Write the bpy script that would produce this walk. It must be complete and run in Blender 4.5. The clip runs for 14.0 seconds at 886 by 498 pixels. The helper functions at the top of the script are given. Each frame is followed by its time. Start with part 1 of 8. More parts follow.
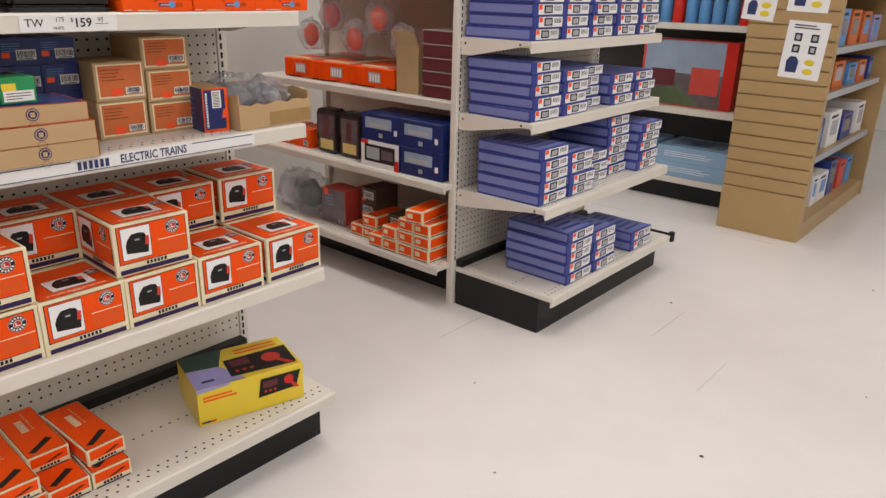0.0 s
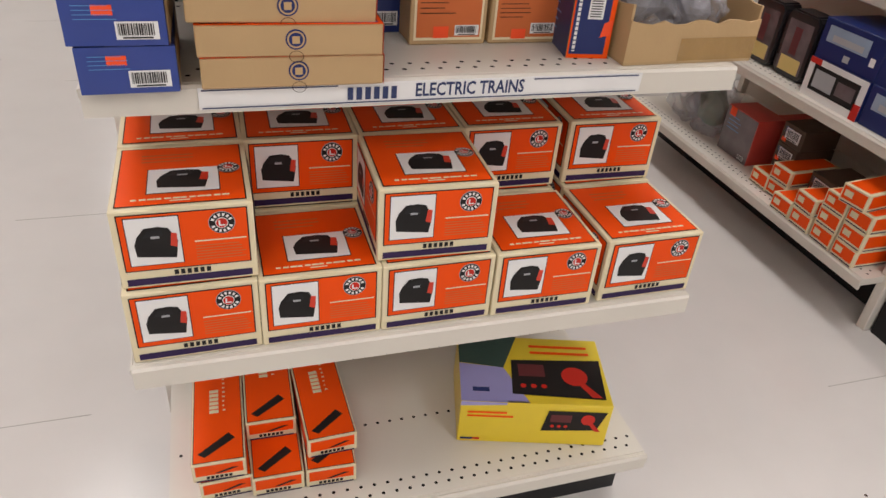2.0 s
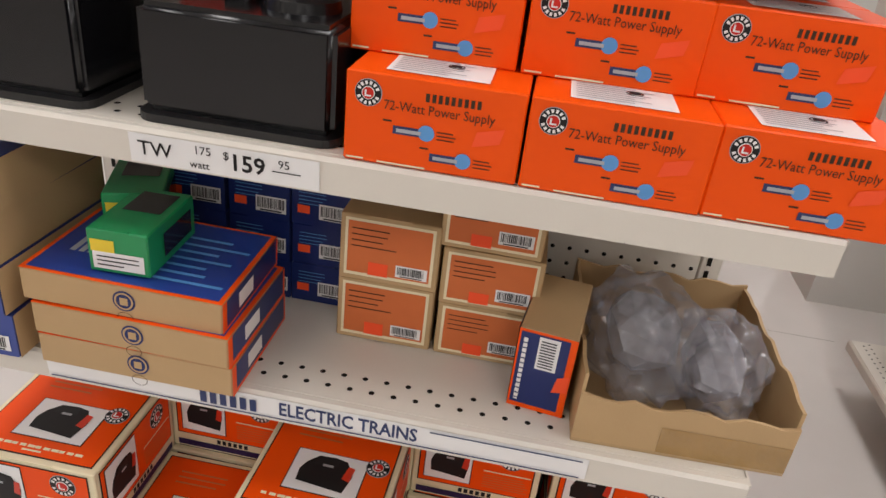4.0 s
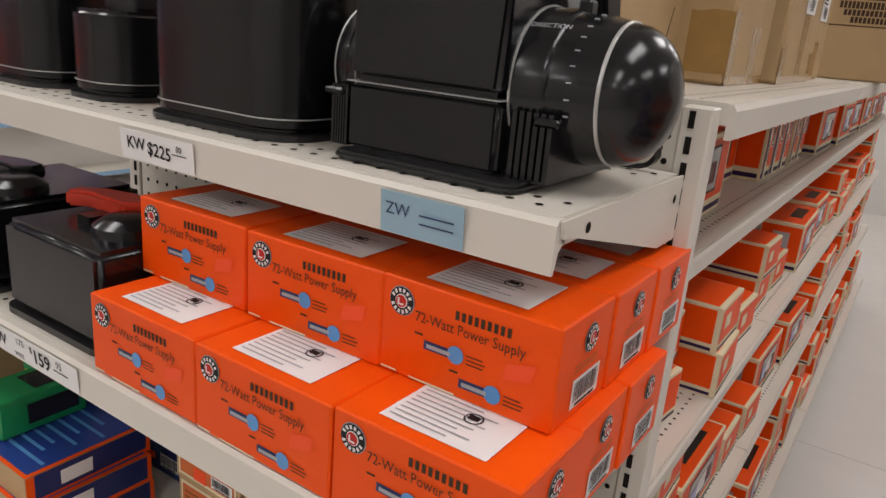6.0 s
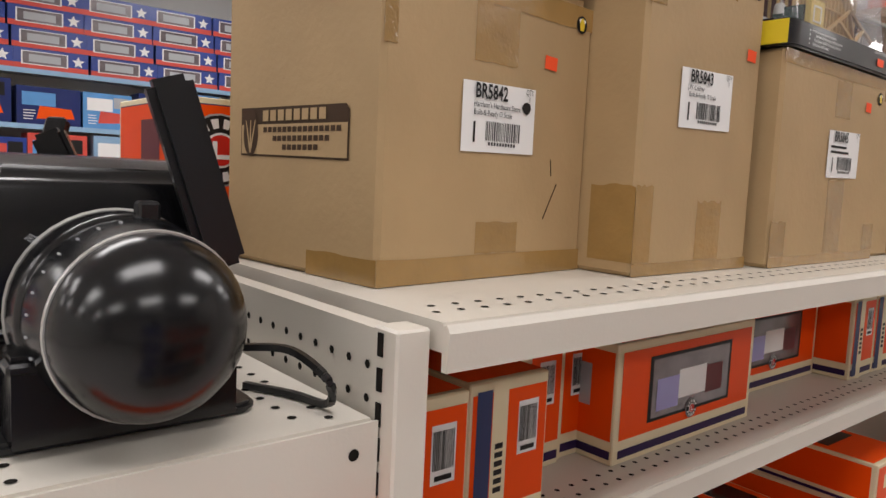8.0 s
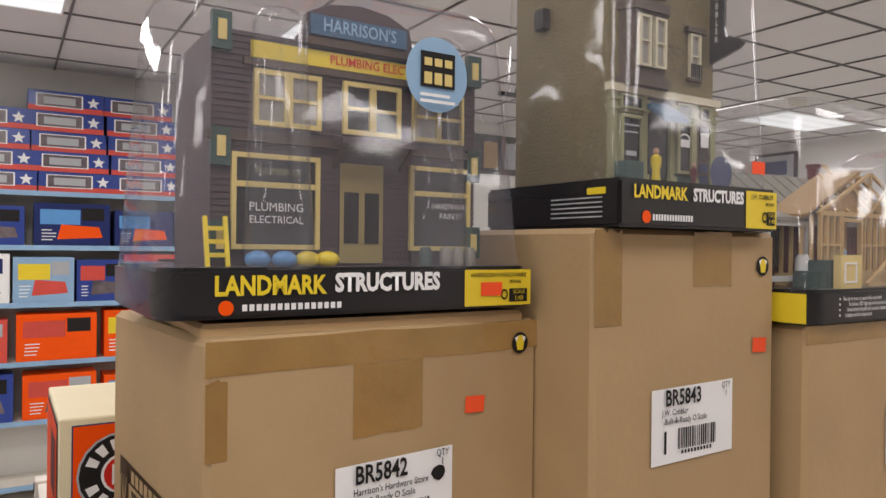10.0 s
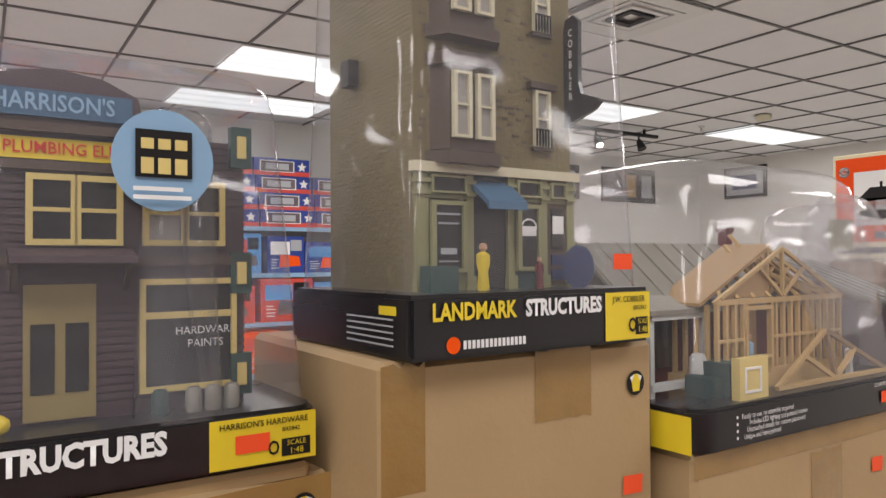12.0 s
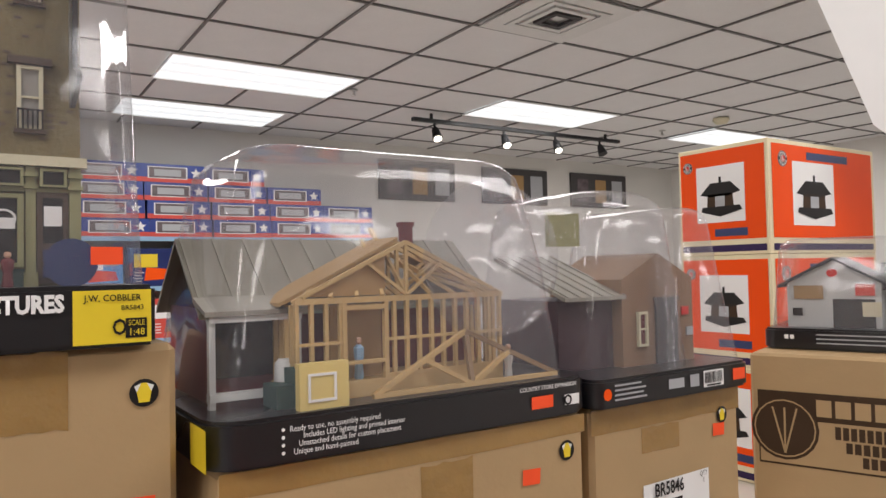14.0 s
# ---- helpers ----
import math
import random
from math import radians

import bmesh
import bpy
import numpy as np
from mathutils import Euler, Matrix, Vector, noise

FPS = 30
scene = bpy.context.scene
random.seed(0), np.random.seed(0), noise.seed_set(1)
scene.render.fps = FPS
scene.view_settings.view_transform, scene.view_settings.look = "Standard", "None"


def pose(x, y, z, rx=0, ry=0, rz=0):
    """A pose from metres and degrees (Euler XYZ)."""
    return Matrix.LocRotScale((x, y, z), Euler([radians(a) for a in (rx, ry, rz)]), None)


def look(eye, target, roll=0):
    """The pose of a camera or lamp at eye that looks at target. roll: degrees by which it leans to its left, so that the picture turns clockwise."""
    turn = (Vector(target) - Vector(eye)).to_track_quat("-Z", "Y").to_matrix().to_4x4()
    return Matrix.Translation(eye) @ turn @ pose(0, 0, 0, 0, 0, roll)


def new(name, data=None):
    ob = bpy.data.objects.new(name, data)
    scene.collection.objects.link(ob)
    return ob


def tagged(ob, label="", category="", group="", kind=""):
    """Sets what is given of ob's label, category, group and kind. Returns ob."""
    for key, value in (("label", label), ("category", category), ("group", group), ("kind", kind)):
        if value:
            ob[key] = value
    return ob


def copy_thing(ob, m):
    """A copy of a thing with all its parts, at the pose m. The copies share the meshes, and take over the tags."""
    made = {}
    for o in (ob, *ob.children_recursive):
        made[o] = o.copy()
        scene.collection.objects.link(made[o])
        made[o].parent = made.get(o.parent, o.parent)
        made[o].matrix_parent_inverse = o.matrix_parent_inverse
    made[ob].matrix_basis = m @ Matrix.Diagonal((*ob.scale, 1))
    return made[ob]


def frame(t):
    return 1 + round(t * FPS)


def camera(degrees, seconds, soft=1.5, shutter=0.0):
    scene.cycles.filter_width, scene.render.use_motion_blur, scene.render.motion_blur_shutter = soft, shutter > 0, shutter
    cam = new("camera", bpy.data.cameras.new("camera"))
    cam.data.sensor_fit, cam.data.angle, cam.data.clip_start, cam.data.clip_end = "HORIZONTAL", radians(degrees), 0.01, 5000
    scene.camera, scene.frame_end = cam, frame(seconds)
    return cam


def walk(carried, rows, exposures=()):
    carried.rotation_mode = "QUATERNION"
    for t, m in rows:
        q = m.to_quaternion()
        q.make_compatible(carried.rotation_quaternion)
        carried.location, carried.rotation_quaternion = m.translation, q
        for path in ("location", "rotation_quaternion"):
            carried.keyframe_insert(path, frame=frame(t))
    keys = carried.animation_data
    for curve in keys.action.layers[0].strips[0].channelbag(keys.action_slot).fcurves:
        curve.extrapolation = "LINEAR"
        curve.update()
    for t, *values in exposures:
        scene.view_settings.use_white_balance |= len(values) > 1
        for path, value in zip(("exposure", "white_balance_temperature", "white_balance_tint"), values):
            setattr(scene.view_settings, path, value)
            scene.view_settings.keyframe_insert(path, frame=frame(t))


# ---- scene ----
cam = camera(63.2, 14.0)
PATH = [
    (0, (-1.211, -1.885, 1.297), (0.222, -0.668, 0.614), 1.4),
    (0.5, (-1.154, -1.691, 1.331), (0.127, -0.334, 0.612), 1.9),
    (1, (-1.001, -1.536, 1.327), (0.041, -0.025, 0.533), 2.7),
    (1.5, (-0.845, -1.401, 1.322), (-0.073, 0.193, 0.394), 4.0),
    (2, (-0.759, -1.253, 1.29), (-0.205, 0.321, 0.186), 5.1),
    (2.5, (-0.668, -1.122, 1.305), (-0.244, 0.474, 0.176), 6.1),
    (3, (-0.538, -1.054, 1.341), (-0.32, 0.634, 0.289), 6.9),
    (3.5, (-0.405, -1.031, 1.418), (-0.394, 0.708, 0.431), 7.3),
    (3.7, (-0.361, -1.001, 1.446), (-0.422, 0.746, 0.475), 7.2),
    (5.8, (0.175, -0.771, 1.597), (-0.81, 0.854, 0.973), 5.1),
    (6, (0.195, -0.716, 1.595), (-0.85, 0.885, 1.007), 4.9),
    (6.5, (0.226, -0.582, 1.608), (-0.947, 0.968, 1.136), 4.5),
    (7, (0.276, -0.501, 1.612), (-1.037, 0.962, 1.245), 4.6),
    (7.5, (0.376, -0.393, 1.63), (-1.076, 0.954, 1.35), 3.6),
    (8, (0.41, -0.286, 1.649), (-1.121, 0.986, 1.45), 2.6),
    (8.5, (0.371, -0.197, 1.665), (-1.167, 1.08, 1.582), 1.3),
    (9, (0.368, -0.119, 1.723), (-1.193, 1.131, 1.746), 0.7),
    (9.2, (0.375, -0.097, 1.771), (-1.225, 1.103, 1.798), 0.5),
    (11.3, (0.388, 0.066, 1.988), (-1.354, 1.049, 1.968), 0.6),
    (11.5, (0.36, 0.096, 1.99), (-1.363, 1.111, 1.986), 0.2),
    (12, (0.331, 0.175, 1.997), (-1.35, 1.258, 2.03), -0.4),
    (12.5, (0.366, 0.285, 2.01), (-1.31, 1.376, 2.046), -0.6),
    (13, (0.411, 0.405, 2.01), (-1.3, 1.44, 2.06), -0.9),
    (13.5, (0.449, 0.488, 2.0), (-1.279, 1.494, 2.047), -0.8),
    (14, (0.475, 0.515, 1.981), (-1.203, 1.601, 2.04), -1.2),
]
walk(cam, [(t, look(eye, target, roll)) for t, eye, target, roll in PATH],
     exposures=[(0.0, 0.2), (0.5, 0.12), (3.7, 0.05), (5.8, -0.27), (6.6, -0.1), (7.5, 0.0), (8.5, 0.08), (9.2, 0.04), (11.3, 0.06), (12.0, 0.16), (14.0, 0.1)])

# ---- world and lamps ----
world = bpy.data.worlds.new("shop_air")
world.use_nodes = True
world.node_tree.nodes["Background"].inputs[0].default_value = (1.0, 0.97, 0.93, 1)
world.node_tree.nodes["Background"].inputs[1].default_value = 0.03
scene.world = world

CEIL = 3.28
LAMP_WATTS = 18


def ceiling_lamp_light(x, y):
    """The tubes behind one diffuser: an area lamp just under it."""
    data = bpy.data.lights.new("tube_light", "AREA")
    data.shape, data.size, data.size_y = "RECTANGLE", 0.56, 1.16
    data.energy, data.color = LAMP_WATTS, (1.0, 0.955, 0.945)
    ob = new("tube_light", data)
    ob.matrix_world = pose(x, y, CEIL - 0.03)


LAMPS = [(x, y) for x in (-4.12, -1.68, 0.76, 3.2) for y in (-5.25, -2.81, -0.37, 2.07, 4.51, 7.03)] + [(-5.34, 2.0)]
LAMPS.remove((-1.68, 4.51))
for x, y in LAMPS:
    if x > -5:
        ceiling_lamp_light(x, y)


# ---- materials ----
def mat(name, rgb, rough=0.5, metal=0.0, var=0.06, scale=18.0, bump=0.0, bscale=90.0, coat=0.0, stain=0.0, spec=0.5):
    """Painted, printed or plain surface with grain at two scales."""
    m = bpy.data.materials.new(name)
    m.use_nodes = True
    nt = m.node_tree
    p = nt.nodes["Principled BSDF"]
    p.inputs["Roughness"].default_value = rough
    p.inputs["Metallic"].default_value = metal
    p.inputs["Coat Weight"].default_value = coat
    p.inputs["Specular IOR Level"].default_value = spec
    p.inputs["Coat Roughness"].default_value = 0.12
    tc = nt.nodes.new("ShaderNodeTexCoord")
    n1 = nt.nodes.new("ShaderNodeTexNoise")
    n1.inputs["Scale"].default_value = scale
    n1.inputs["Detail"].default_value = 4
    n2 = nt.nodes.new("ShaderNodeTexNoise")
    n2.inputs["Scale"].default_value = scale * 0.13
    n2.inputs["Detail"].default_value = 3
    oi = nt.nodes.new("ShaderNodeObjectInfo")
    nt.links.new(tc.outputs["Object"], n1.inputs["Vector"])
    nt.links.new(tc.outputs["Object"], n2.inputs["Vector"])
    add = nt.nodes.new("ShaderNodeMath")
    nt.links.new(n1.outputs["Fac"], add.inputs[0])
    nt.links.new(n2.outputs["Fac"], add.inputs[1])
    add2 = nt.nodes.new("ShaderNodeMath")
    add2.operation = "MULTIPLY_ADD"
    nt.links.new(oi.outputs["Random"], add2.inputs[0])
    add2.inputs[1].default_value = 0.35
    nt.links.new(add.outputs[0], add2.inputs[2])
    mr = nt.nodes.new("ShaderNodeMapRange")
    mr.inputs["From Min"].default_value, mr.inputs["From Max"].default_value = 0.6, 1.75
    mr.inputs["To Min"].default_value, mr.inputs["To Max"].default_value = 1 - var - stain, 1 + var
    nt.links.new(add2.outputs[0], mr.inputs["Value"])
    mul = nt.nodes.new("ShaderNodeVectorMath")
    mul.operation = "SCALE"
    mul.inputs[0].default_value = rgb
    nt.links.new(mr.outputs[0], mul.inputs["Scale"])
    nt.links.new(mul.outputs[0], p.inputs["Base Color"])
    rr = nt.nodes.new("ShaderNodeMapRange")
    rr.inputs["To Min"].default_value, rr.inputs["To Max"].default_value = max(0.03, rough - 0.07), min(1, rough + 0.07)
    nt.links.new(n2.outputs["Fac"], rr.inputs["Value"])
    nt.links.new(rr.outputs[0], p.inputs["Roughness"])
    if bump:
        n3 = nt.nodes.new("ShaderNodeTexNoise")
        n3.inputs["Scale"].default_value = bscale
        n3.inputs["Detail"].default_value = 3
        nt.links.new(tc.outputs["Object"], n3.inputs["Vector"])
        b = nt.nodes.new("ShaderNodeBump")
        b.inputs["Strength"].default_value = bump
        b.inputs["Distance"].default_value = 0.004
        nt.links.new(n3.outputs["Fac"], b.inputs["Height"])
        nt.links.new(b.outputs[0], p.inputs["Normal"])
    return m


def clear_mat(name, tint=(0.98, 0.98, 0.985), gloss=0.07, bump=0.3, bscale=9.0, scuff=0.035):
    """Thin clear plastic: see-through, with a gloss that grows at grazing angles."""
    m = bpy.data.materials.new(name)
    m.use_nodes = True
    nt = m.node_tree
    nt.nodes.remove(nt.nodes["Principled BSDF"])
    tr = nt.nodes.new("ShaderNodeBsdfTransparent")
    tr.inputs[0].default_value = (*tint, 1)
    gl = nt.nodes.new("ShaderNodeBsdfGlossy")
    gl.inputs["Roughness"].default_value = gloss
    fr = nt.nodes.new("ShaderNodeLayerWeight")
    fr.inputs["Blend"].default_value = 0.5
    sharp = nt.nodes.new("ShaderNodeMath")
    sharp.operation = "POWER"
    sharp.inputs[1].default_value = 3.5
    nt.links.new(fr.outputs["Facing"], sharp.inputs[0])
    gain = nt.nodes.new("ShaderNodeMath")
    gain.operation = "MULTIPLY_ADD"
    gain.inputs[1].default_value, gain.inputs[2].default_value = 0.5, 0.045
    nt.links.new(sharp.outputs[0], gain.inputs[0])
    haze = nt.nodes.new("ShaderNodeBsdfDiffuse")
    haze.inputs[0].default_value = (0.7, 0.7, 0.77, 1)
    veil = nt.nodes.new("ShaderNodeMixShader")
    veil.inputs[0].default_value = scuff
    nt.links.new(tr.outputs[0], veil.inputs[1])
    nt.links.new(haze.outputs[0], veil.inputs[2])
    tc = nt.nodes.new("ShaderNodeTexCoord")
    no = nt.nodes.new("ShaderNodeTexNoise")
    no.inputs["Scale"].default_value = bscale
    no.inputs["Detail"].default_value = 1.5
    nt.links.new(tc.outputs["Object"], no.inputs["Vector"])
    b = nt.nodes.new("ShaderNodeBump")
    b.inputs["Strength"].default_value = bump
    b.inputs["Distance"].default_value = 0.02
    nt.links.new(no.outputs["Fac"], b.inputs["Height"])
    nt.links.new(b.outputs[0], gl.inputs["Normal"])
    nt.links.new(b.outputs[0], fr.inputs["Normal"])
    mx = nt.nodes.new("ShaderNodeMixShader")
    nt.links.new(gain.outputs[0], mx.inputs[0])
    nt.links.new(veil.outputs[0], mx.inputs[1])
    nt.links.new(gl.outputs[0], mx.inputs[2])
    nt.links.new(mx.outputs[0], nt.nodes["Material Output"].inputs[0])
    return m


def glow_mat(name, rgb, strength):
    m = bpy.data.materials.new(name)
    m.use_nodes = True
    p = m.node_tree.nodes["Principled BSDF"]
    p.inputs["Base Color"].default_value = (0.8, 0.8, 0.8, 1)
    p.inputs["Emission Color"].default_value = (*rgb, 1)
    p.inputs["Emission Strength"].default_value = strength
    return m


CREAM_STEEL = mat("cream_steel", (0.69, 0.645, 0.57), 0.38, var=0.04, scale=9, bump=0.05, bscale=300)
BLACK_STEEL = mat("black_steel", (0.012, 0.012, 0.013), 0.45, var=0.25, scale=12, stain=0.2, spec=0.3)
HOLE = mat("hole_dark", (0.015, 0.013, 0.011), 0.9, spec=0.1)
FLOOR_TILE = mat("vinyl_floor", (0.7, 0.66, 0.625), 0.22, var=0.035, scale=5, stain=0.05, bump=0.03, bscale=14)
WALL_PAINT = mat("wall_paint", (0.7, 0.68, 0.64), 0.75, var=0.03, scale=4, bump=0.08, bscale=160)
CEIL_TILE = mat("ceiling_tile", (0.68, 0.675, 0.665), 0.9, var=0.05, scale=60, bump=0.4, bscale=420)
CEIL_BAR = mat("ceiling_bar", (0.15, 0.145, 0.14), 0.6)
GLOW = glow_mat("diffuser_glow", (0.93, 0.98, 1.0), 0.8)


def tube_glow(m):
    """Three tubes glow through the prismatic diffuser, brighter along each tube."""
    nt = m.node_tree
    tc = nt.nodes.new("ShaderNodeTexCoord")
    sep = nt.nodes.new("ShaderNodeSeparateXYZ")
    nt.links.new(tc.outputs["Object"], sep.inputs[0])
    mul = nt.nodes.new("ShaderNodeMath")
    mul.operation = "MULTIPLY"
    mul.inputs[1].default_value = 2 * math.pi / 0.195
    nt.links.new(sep.outputs["X"], mul.inputs[0])
    cs = nt.nodes.new("ShaderNodeMath")
    cs.operation = "COSINE"
    nt.links.new(mul.outputs[0], cs.inputs[0])
    ad = nt.nodes.new("ShaderNodeMath")
    ad.operation = "MULTIPLY_ADD"
    ad.inputs[1].default_value, ad.inputs[2].default_value = 0.15, 0.76
    nt.links.new(cs.outputs[0], ad.inputs[0])
    nt.links.new(ad.outputs[0], nt.nodes["Principled BSDF"].inputs["Emission Strength"])


tube_glow(GLOW)
KRAFT = mat("kraft_card", (0.445, 0.305, 0.158), 0.6, var=0.08, scale=14, bump=0.12, bscale=120, stain=0.04, spec=0.3)
KRAFT_LIGHT = mat("kraft_flat_card", (0.5, 0.335, 0.17), 0.6, var=0.05, scale=25, bump=0.08, bscale=150, spec=0.3)
TAPE = mat("brown_tape", (0.33, 0.195, 0.065), 0.16, var=0.2, scale=30, bump=0.35, bscale=60, coat=0.4)
ORANGE = mat("orange_card", (0.9, 0.09, 0.002), 0.38, var=0.05, scale=12, spec=0.22)
ORANGE_DEEP = mat("orange_print", (0.88, 0.08, 0.002), 0.4, var=0.06, scale=14, spec=0.18)
ORANGE_DULL = mat("orange_dull_label", (0.62, 0.16, 0.05), 0.5, var=0.07, scale=30, spec=0.2)
CREAM = mat("cream_print", (0.80, 0.70, 0.47), 0.42, var=0.05, scale=18, spec=0.3)
NAVY = mat("navy_print", (0.012, 0.024, 0.125), 0.33, var=0.15, scale=14, coat=0.15, spec=0.3)
NAVY_BAND = mat("plum_band", (0.035, 0.018, 0.075), 0.4, var=0.1, spec=0.2)
BLUE = mat("blue_print", (0.02, 0.05, 0.27), 0.3, var=0.12, scale=14, coat=0.2)
LILAC = mat("lilac_card", (0.19, 0.215, 0.46), 0.45, var=0.06, scale=20, spec=0.25)
LILAC_DARK = mat("violet_blue_card", (0.045, 0.06, 0.27), 0.4, var=0.08, scale=20, spec=0.25)
WHITE = mat("white_paper", (0.83, 0.82, 0.81), 0.5, var=0.03)
GREY_LABEL = mat("grey_print", (0.4, 0.41, 0.43), 0.45, var=0.05)
INK = mat("black_ink", (0.016, 0.014, 0.014), 0.5, spec=0.2)
INK_BROWN = mat("brown_ink", (0.06, 0.035, 0.02), 0.6, spec=0.15)
INK_NAVY = mat("navy_ink", (0.02, 0.035, 0.12), 0.5)
RED = mat("red_print", (0.6, 0.025, 0.015), 0.38, var=0.08, spec=0.25)
TAG_RED = mat("price_tag", (0.95, 0.10, 0.03), 0.5, var=0.03, spec=0.2)
YELLOW = mat("yellow_card", (0.80, 0.60, 0.03), 0.32, var=0.05, coat=0.15)
YELLOW_MAT = mat("yellow_paint", (0.72, 0.56, 0.2), 0.5, var=0.08)
GREEN = mat("green_card", (0.01, 0.27, 0.085), 0.34, var=0.08, coat=0.15)
TEAL_GREEN = mat("dark_green_paint", (0.03, 0.07, 0.06), 0.6, var=0.15)
LAV = mat("lavender_print", (0.34, 0.32, 0.62), 0.36, var=0.06)
BAKELITE = mat("black_bakelite", (0.005, 0.005, 0.006), 0.2, var=0.2, scale=10, bump=0.03, bscale=40)
BAKELITE_SATIN = mat("black_bakelite_worn", (0.012, 0.012, 0.013), 0.3, var=0.25, scale=14, stain=0.2)
SILVER = mat("silver_line", (0.55, 0.54, 0.52), 0.35, metal=0.6)
RED_PLASTIC = mat("red_plastic", (0.6, 0.035, 0.01), 0.3, var=0.1)
BLUE_TAG = mat("pale_blue_paper", (0.3, 0.46, 0.56), 0.55, var=0.05)
TRAY_BLACK = mat("black_card", (0.014, 0.013, 0.015), 0.28, var=0.12, coat=0.2)
BROWN_CLAD = mat("plum_brown_clapboard", (0.072, 0.044, 0.052), 0.6, var=0.15, scale=60)
OLIVE_BRICK = mat("olive_brick", (0.175, 0.135, 0.055), 0.7, var=0.14, scale=70, bump=0.3, bscale=260)
OLIVE_TRIM = mat("olive_trim", (0.26, 0.25, 0.12), 0.6, var=0.1, scale=50)
BROWN_TRIM = mat("brown_trim", (0.08, 0.05, 0.032), 0.6, var=0.15, scale=50)
DOOR_OLIVE = mat("ochre_door_paint", (0.3, 0.23, 0.09), 0.5, var=0.1)
CREAM_TRIM = mat("cream_trim", (0.62, 0.57, 0.4), 0.55, var=0.06)
PANE = mat("dark_pane", (0.02, 0.018, 0.018), 0.12, var=0.2)
PANE_PALE = mat("blind_pane", (0.33, 0.31, 0.28), 0.4, var=0.12, scale=60)
BLUE_CLOTH = mat("blue_awning", (0.05, 0.12, 0.21), 0.7, var=0.12)
TIMBER = mat("raw_timber", (0.55, 0.37, 0.16), 0.6, var=0.14, scale=60)
TIMBER_DARK = mat("weathered_timber", (0.27, 0.17, 0.09), 0.65, var=0.15, scale=60)
PLY = mat("plywood_sheet", (0.36, 0.22, 0.09), 0.62, var=0.15, scale=40)
TIN_ROOF = mat("tin_roof", (0.30, 0.28, 0.24), 0.5, var=0.18, scale=25, metal=0.1, stain=0.1)
CLAY = mat("tan_stucco", (0.23, 0.135, 0.075), 0.7, var=0.14, scale=30)
DARK_ROOF = mat("charcoal_roof", (0.05, 0.048, 0.05), 0.7, var=0.2, scale=40)
WHITE_CLAD = mat("white_clapboard", (0.6, 0.6, 0.58), 0.55, var=0.06)
MAROON = mat("maroon_board", (0.12, 0.015, 0.02), 0.55, var=0.12)
SKIN_DOLL = mat("toy_paint", (0.5, 0.3, 0.2), 0.5)
SLAT_MDF = mat("tan_slatwall", (0.43, 0.285, 0.125), 0.42, var=0.05, scale=12)
SCENE_ART = mat("picture_print", (0.16, 0.13, 0.14), 0.2, var=0.5, scale=16, stain=0.3, coat=0.3)
SKY_ART = mat("picture_sky", (0.3, 0.38, 0.5), 0.25, var=0.2, scale=10)
GREEN_ART = mat("picture_grass", (0.1, 0.14, 0.07), 0.3, var=0.3, scale=20)
PALE_BLUE = mat("pale_blue_card", (0.26, 0.42, 0.6), 0.35, var=0.12, scale=8)
LIT_BLUE = mat("light_blue_print", (0.1, 0.3, 0.62), 0.35, var=0.12, scale=8)
PINK_RED = mat("coral_print", (0.62, 0.07, 0.05), 0.4, var=0.1)
CHROME_BAR = mat("shelf_strip", (0.6, 0.6, 0.58), 0.25, metal=0.5)
CLEAR = clear_mat("clear_shell", scuff=0.065)
BAG = clear_mat("clear_bag", (0.95, 0.95, 0.96), 0.2, 0.6, 30.0, 0.16)


# ---- mesh helpers ----
def box(bm, x0, x1, y0, y1, z0, z1, mi=0):
    v = [bm.verts.new(c) for c in ((x0, y0, z0), (x1, y0, z0), (x1, y1, z0), (x0, y1, z0), (x0, y0, z1), (x1, y0, z1), (x1, y1, z1), (x0, y1, z1))]
    for f in ((3, 2, 1, 0), (4, 5, 6, 7), (0, 1, 5, 4), (1, 2, 6, 5), (2, 3, 7, 6), (3, 0, 4, 7)):
        bm.faces.new([v[i] for i in f]).material_index = mi


def prism(bm, pts, axis, a, b, mi=0):
    """A polygon in the plane across axis, drawn out from a to b."""
    def at(p, w):
        return {"x": (w, p[0], p[1]), "y": (p[0], w, p[1]), "z": (p[0], p[1], w)}[axis]
    lo = [bm.verts.new(at(p, a)) for p in pts]
    hi = [bm.verts.new(at(p, b)) for p in pts]
    n = len(pts)
    fs = [bm.faces.new(lo), bm.faces.new(hi)] + [bm.faces.new((lo[i], lo[(i + 1) % n], hi[(i + 1) % n], hi[i])) for i in range(n)]
    for f in fs:
        f.material_index = mi


def disc(bm, c, u, v, r, seg=20, mi=0, r0=0.0):
    c, u, v = Vector(c), Vector(u), Vector(v)
    ring = [c + (u * math.cos(2 * math.pi * i / seg) + v * math.sin(2 * math.pi * i / seg)) * r for i in range(seg)]
    if not r0:
        bm.faces.new([bm.verts.new(p) for p in ring]).material_index = mi
        return
    out = [bm.verts.new(p) for p in ring]
    inn = [bm.verts.new(c + (p - c) * (r0 / r)) for p in ring]
    for i in range(seg):
        bm.faces.new((out[i], out[(i + 1) % seg], inn[(i + 1) % seg], inn[i])).material_index = mi


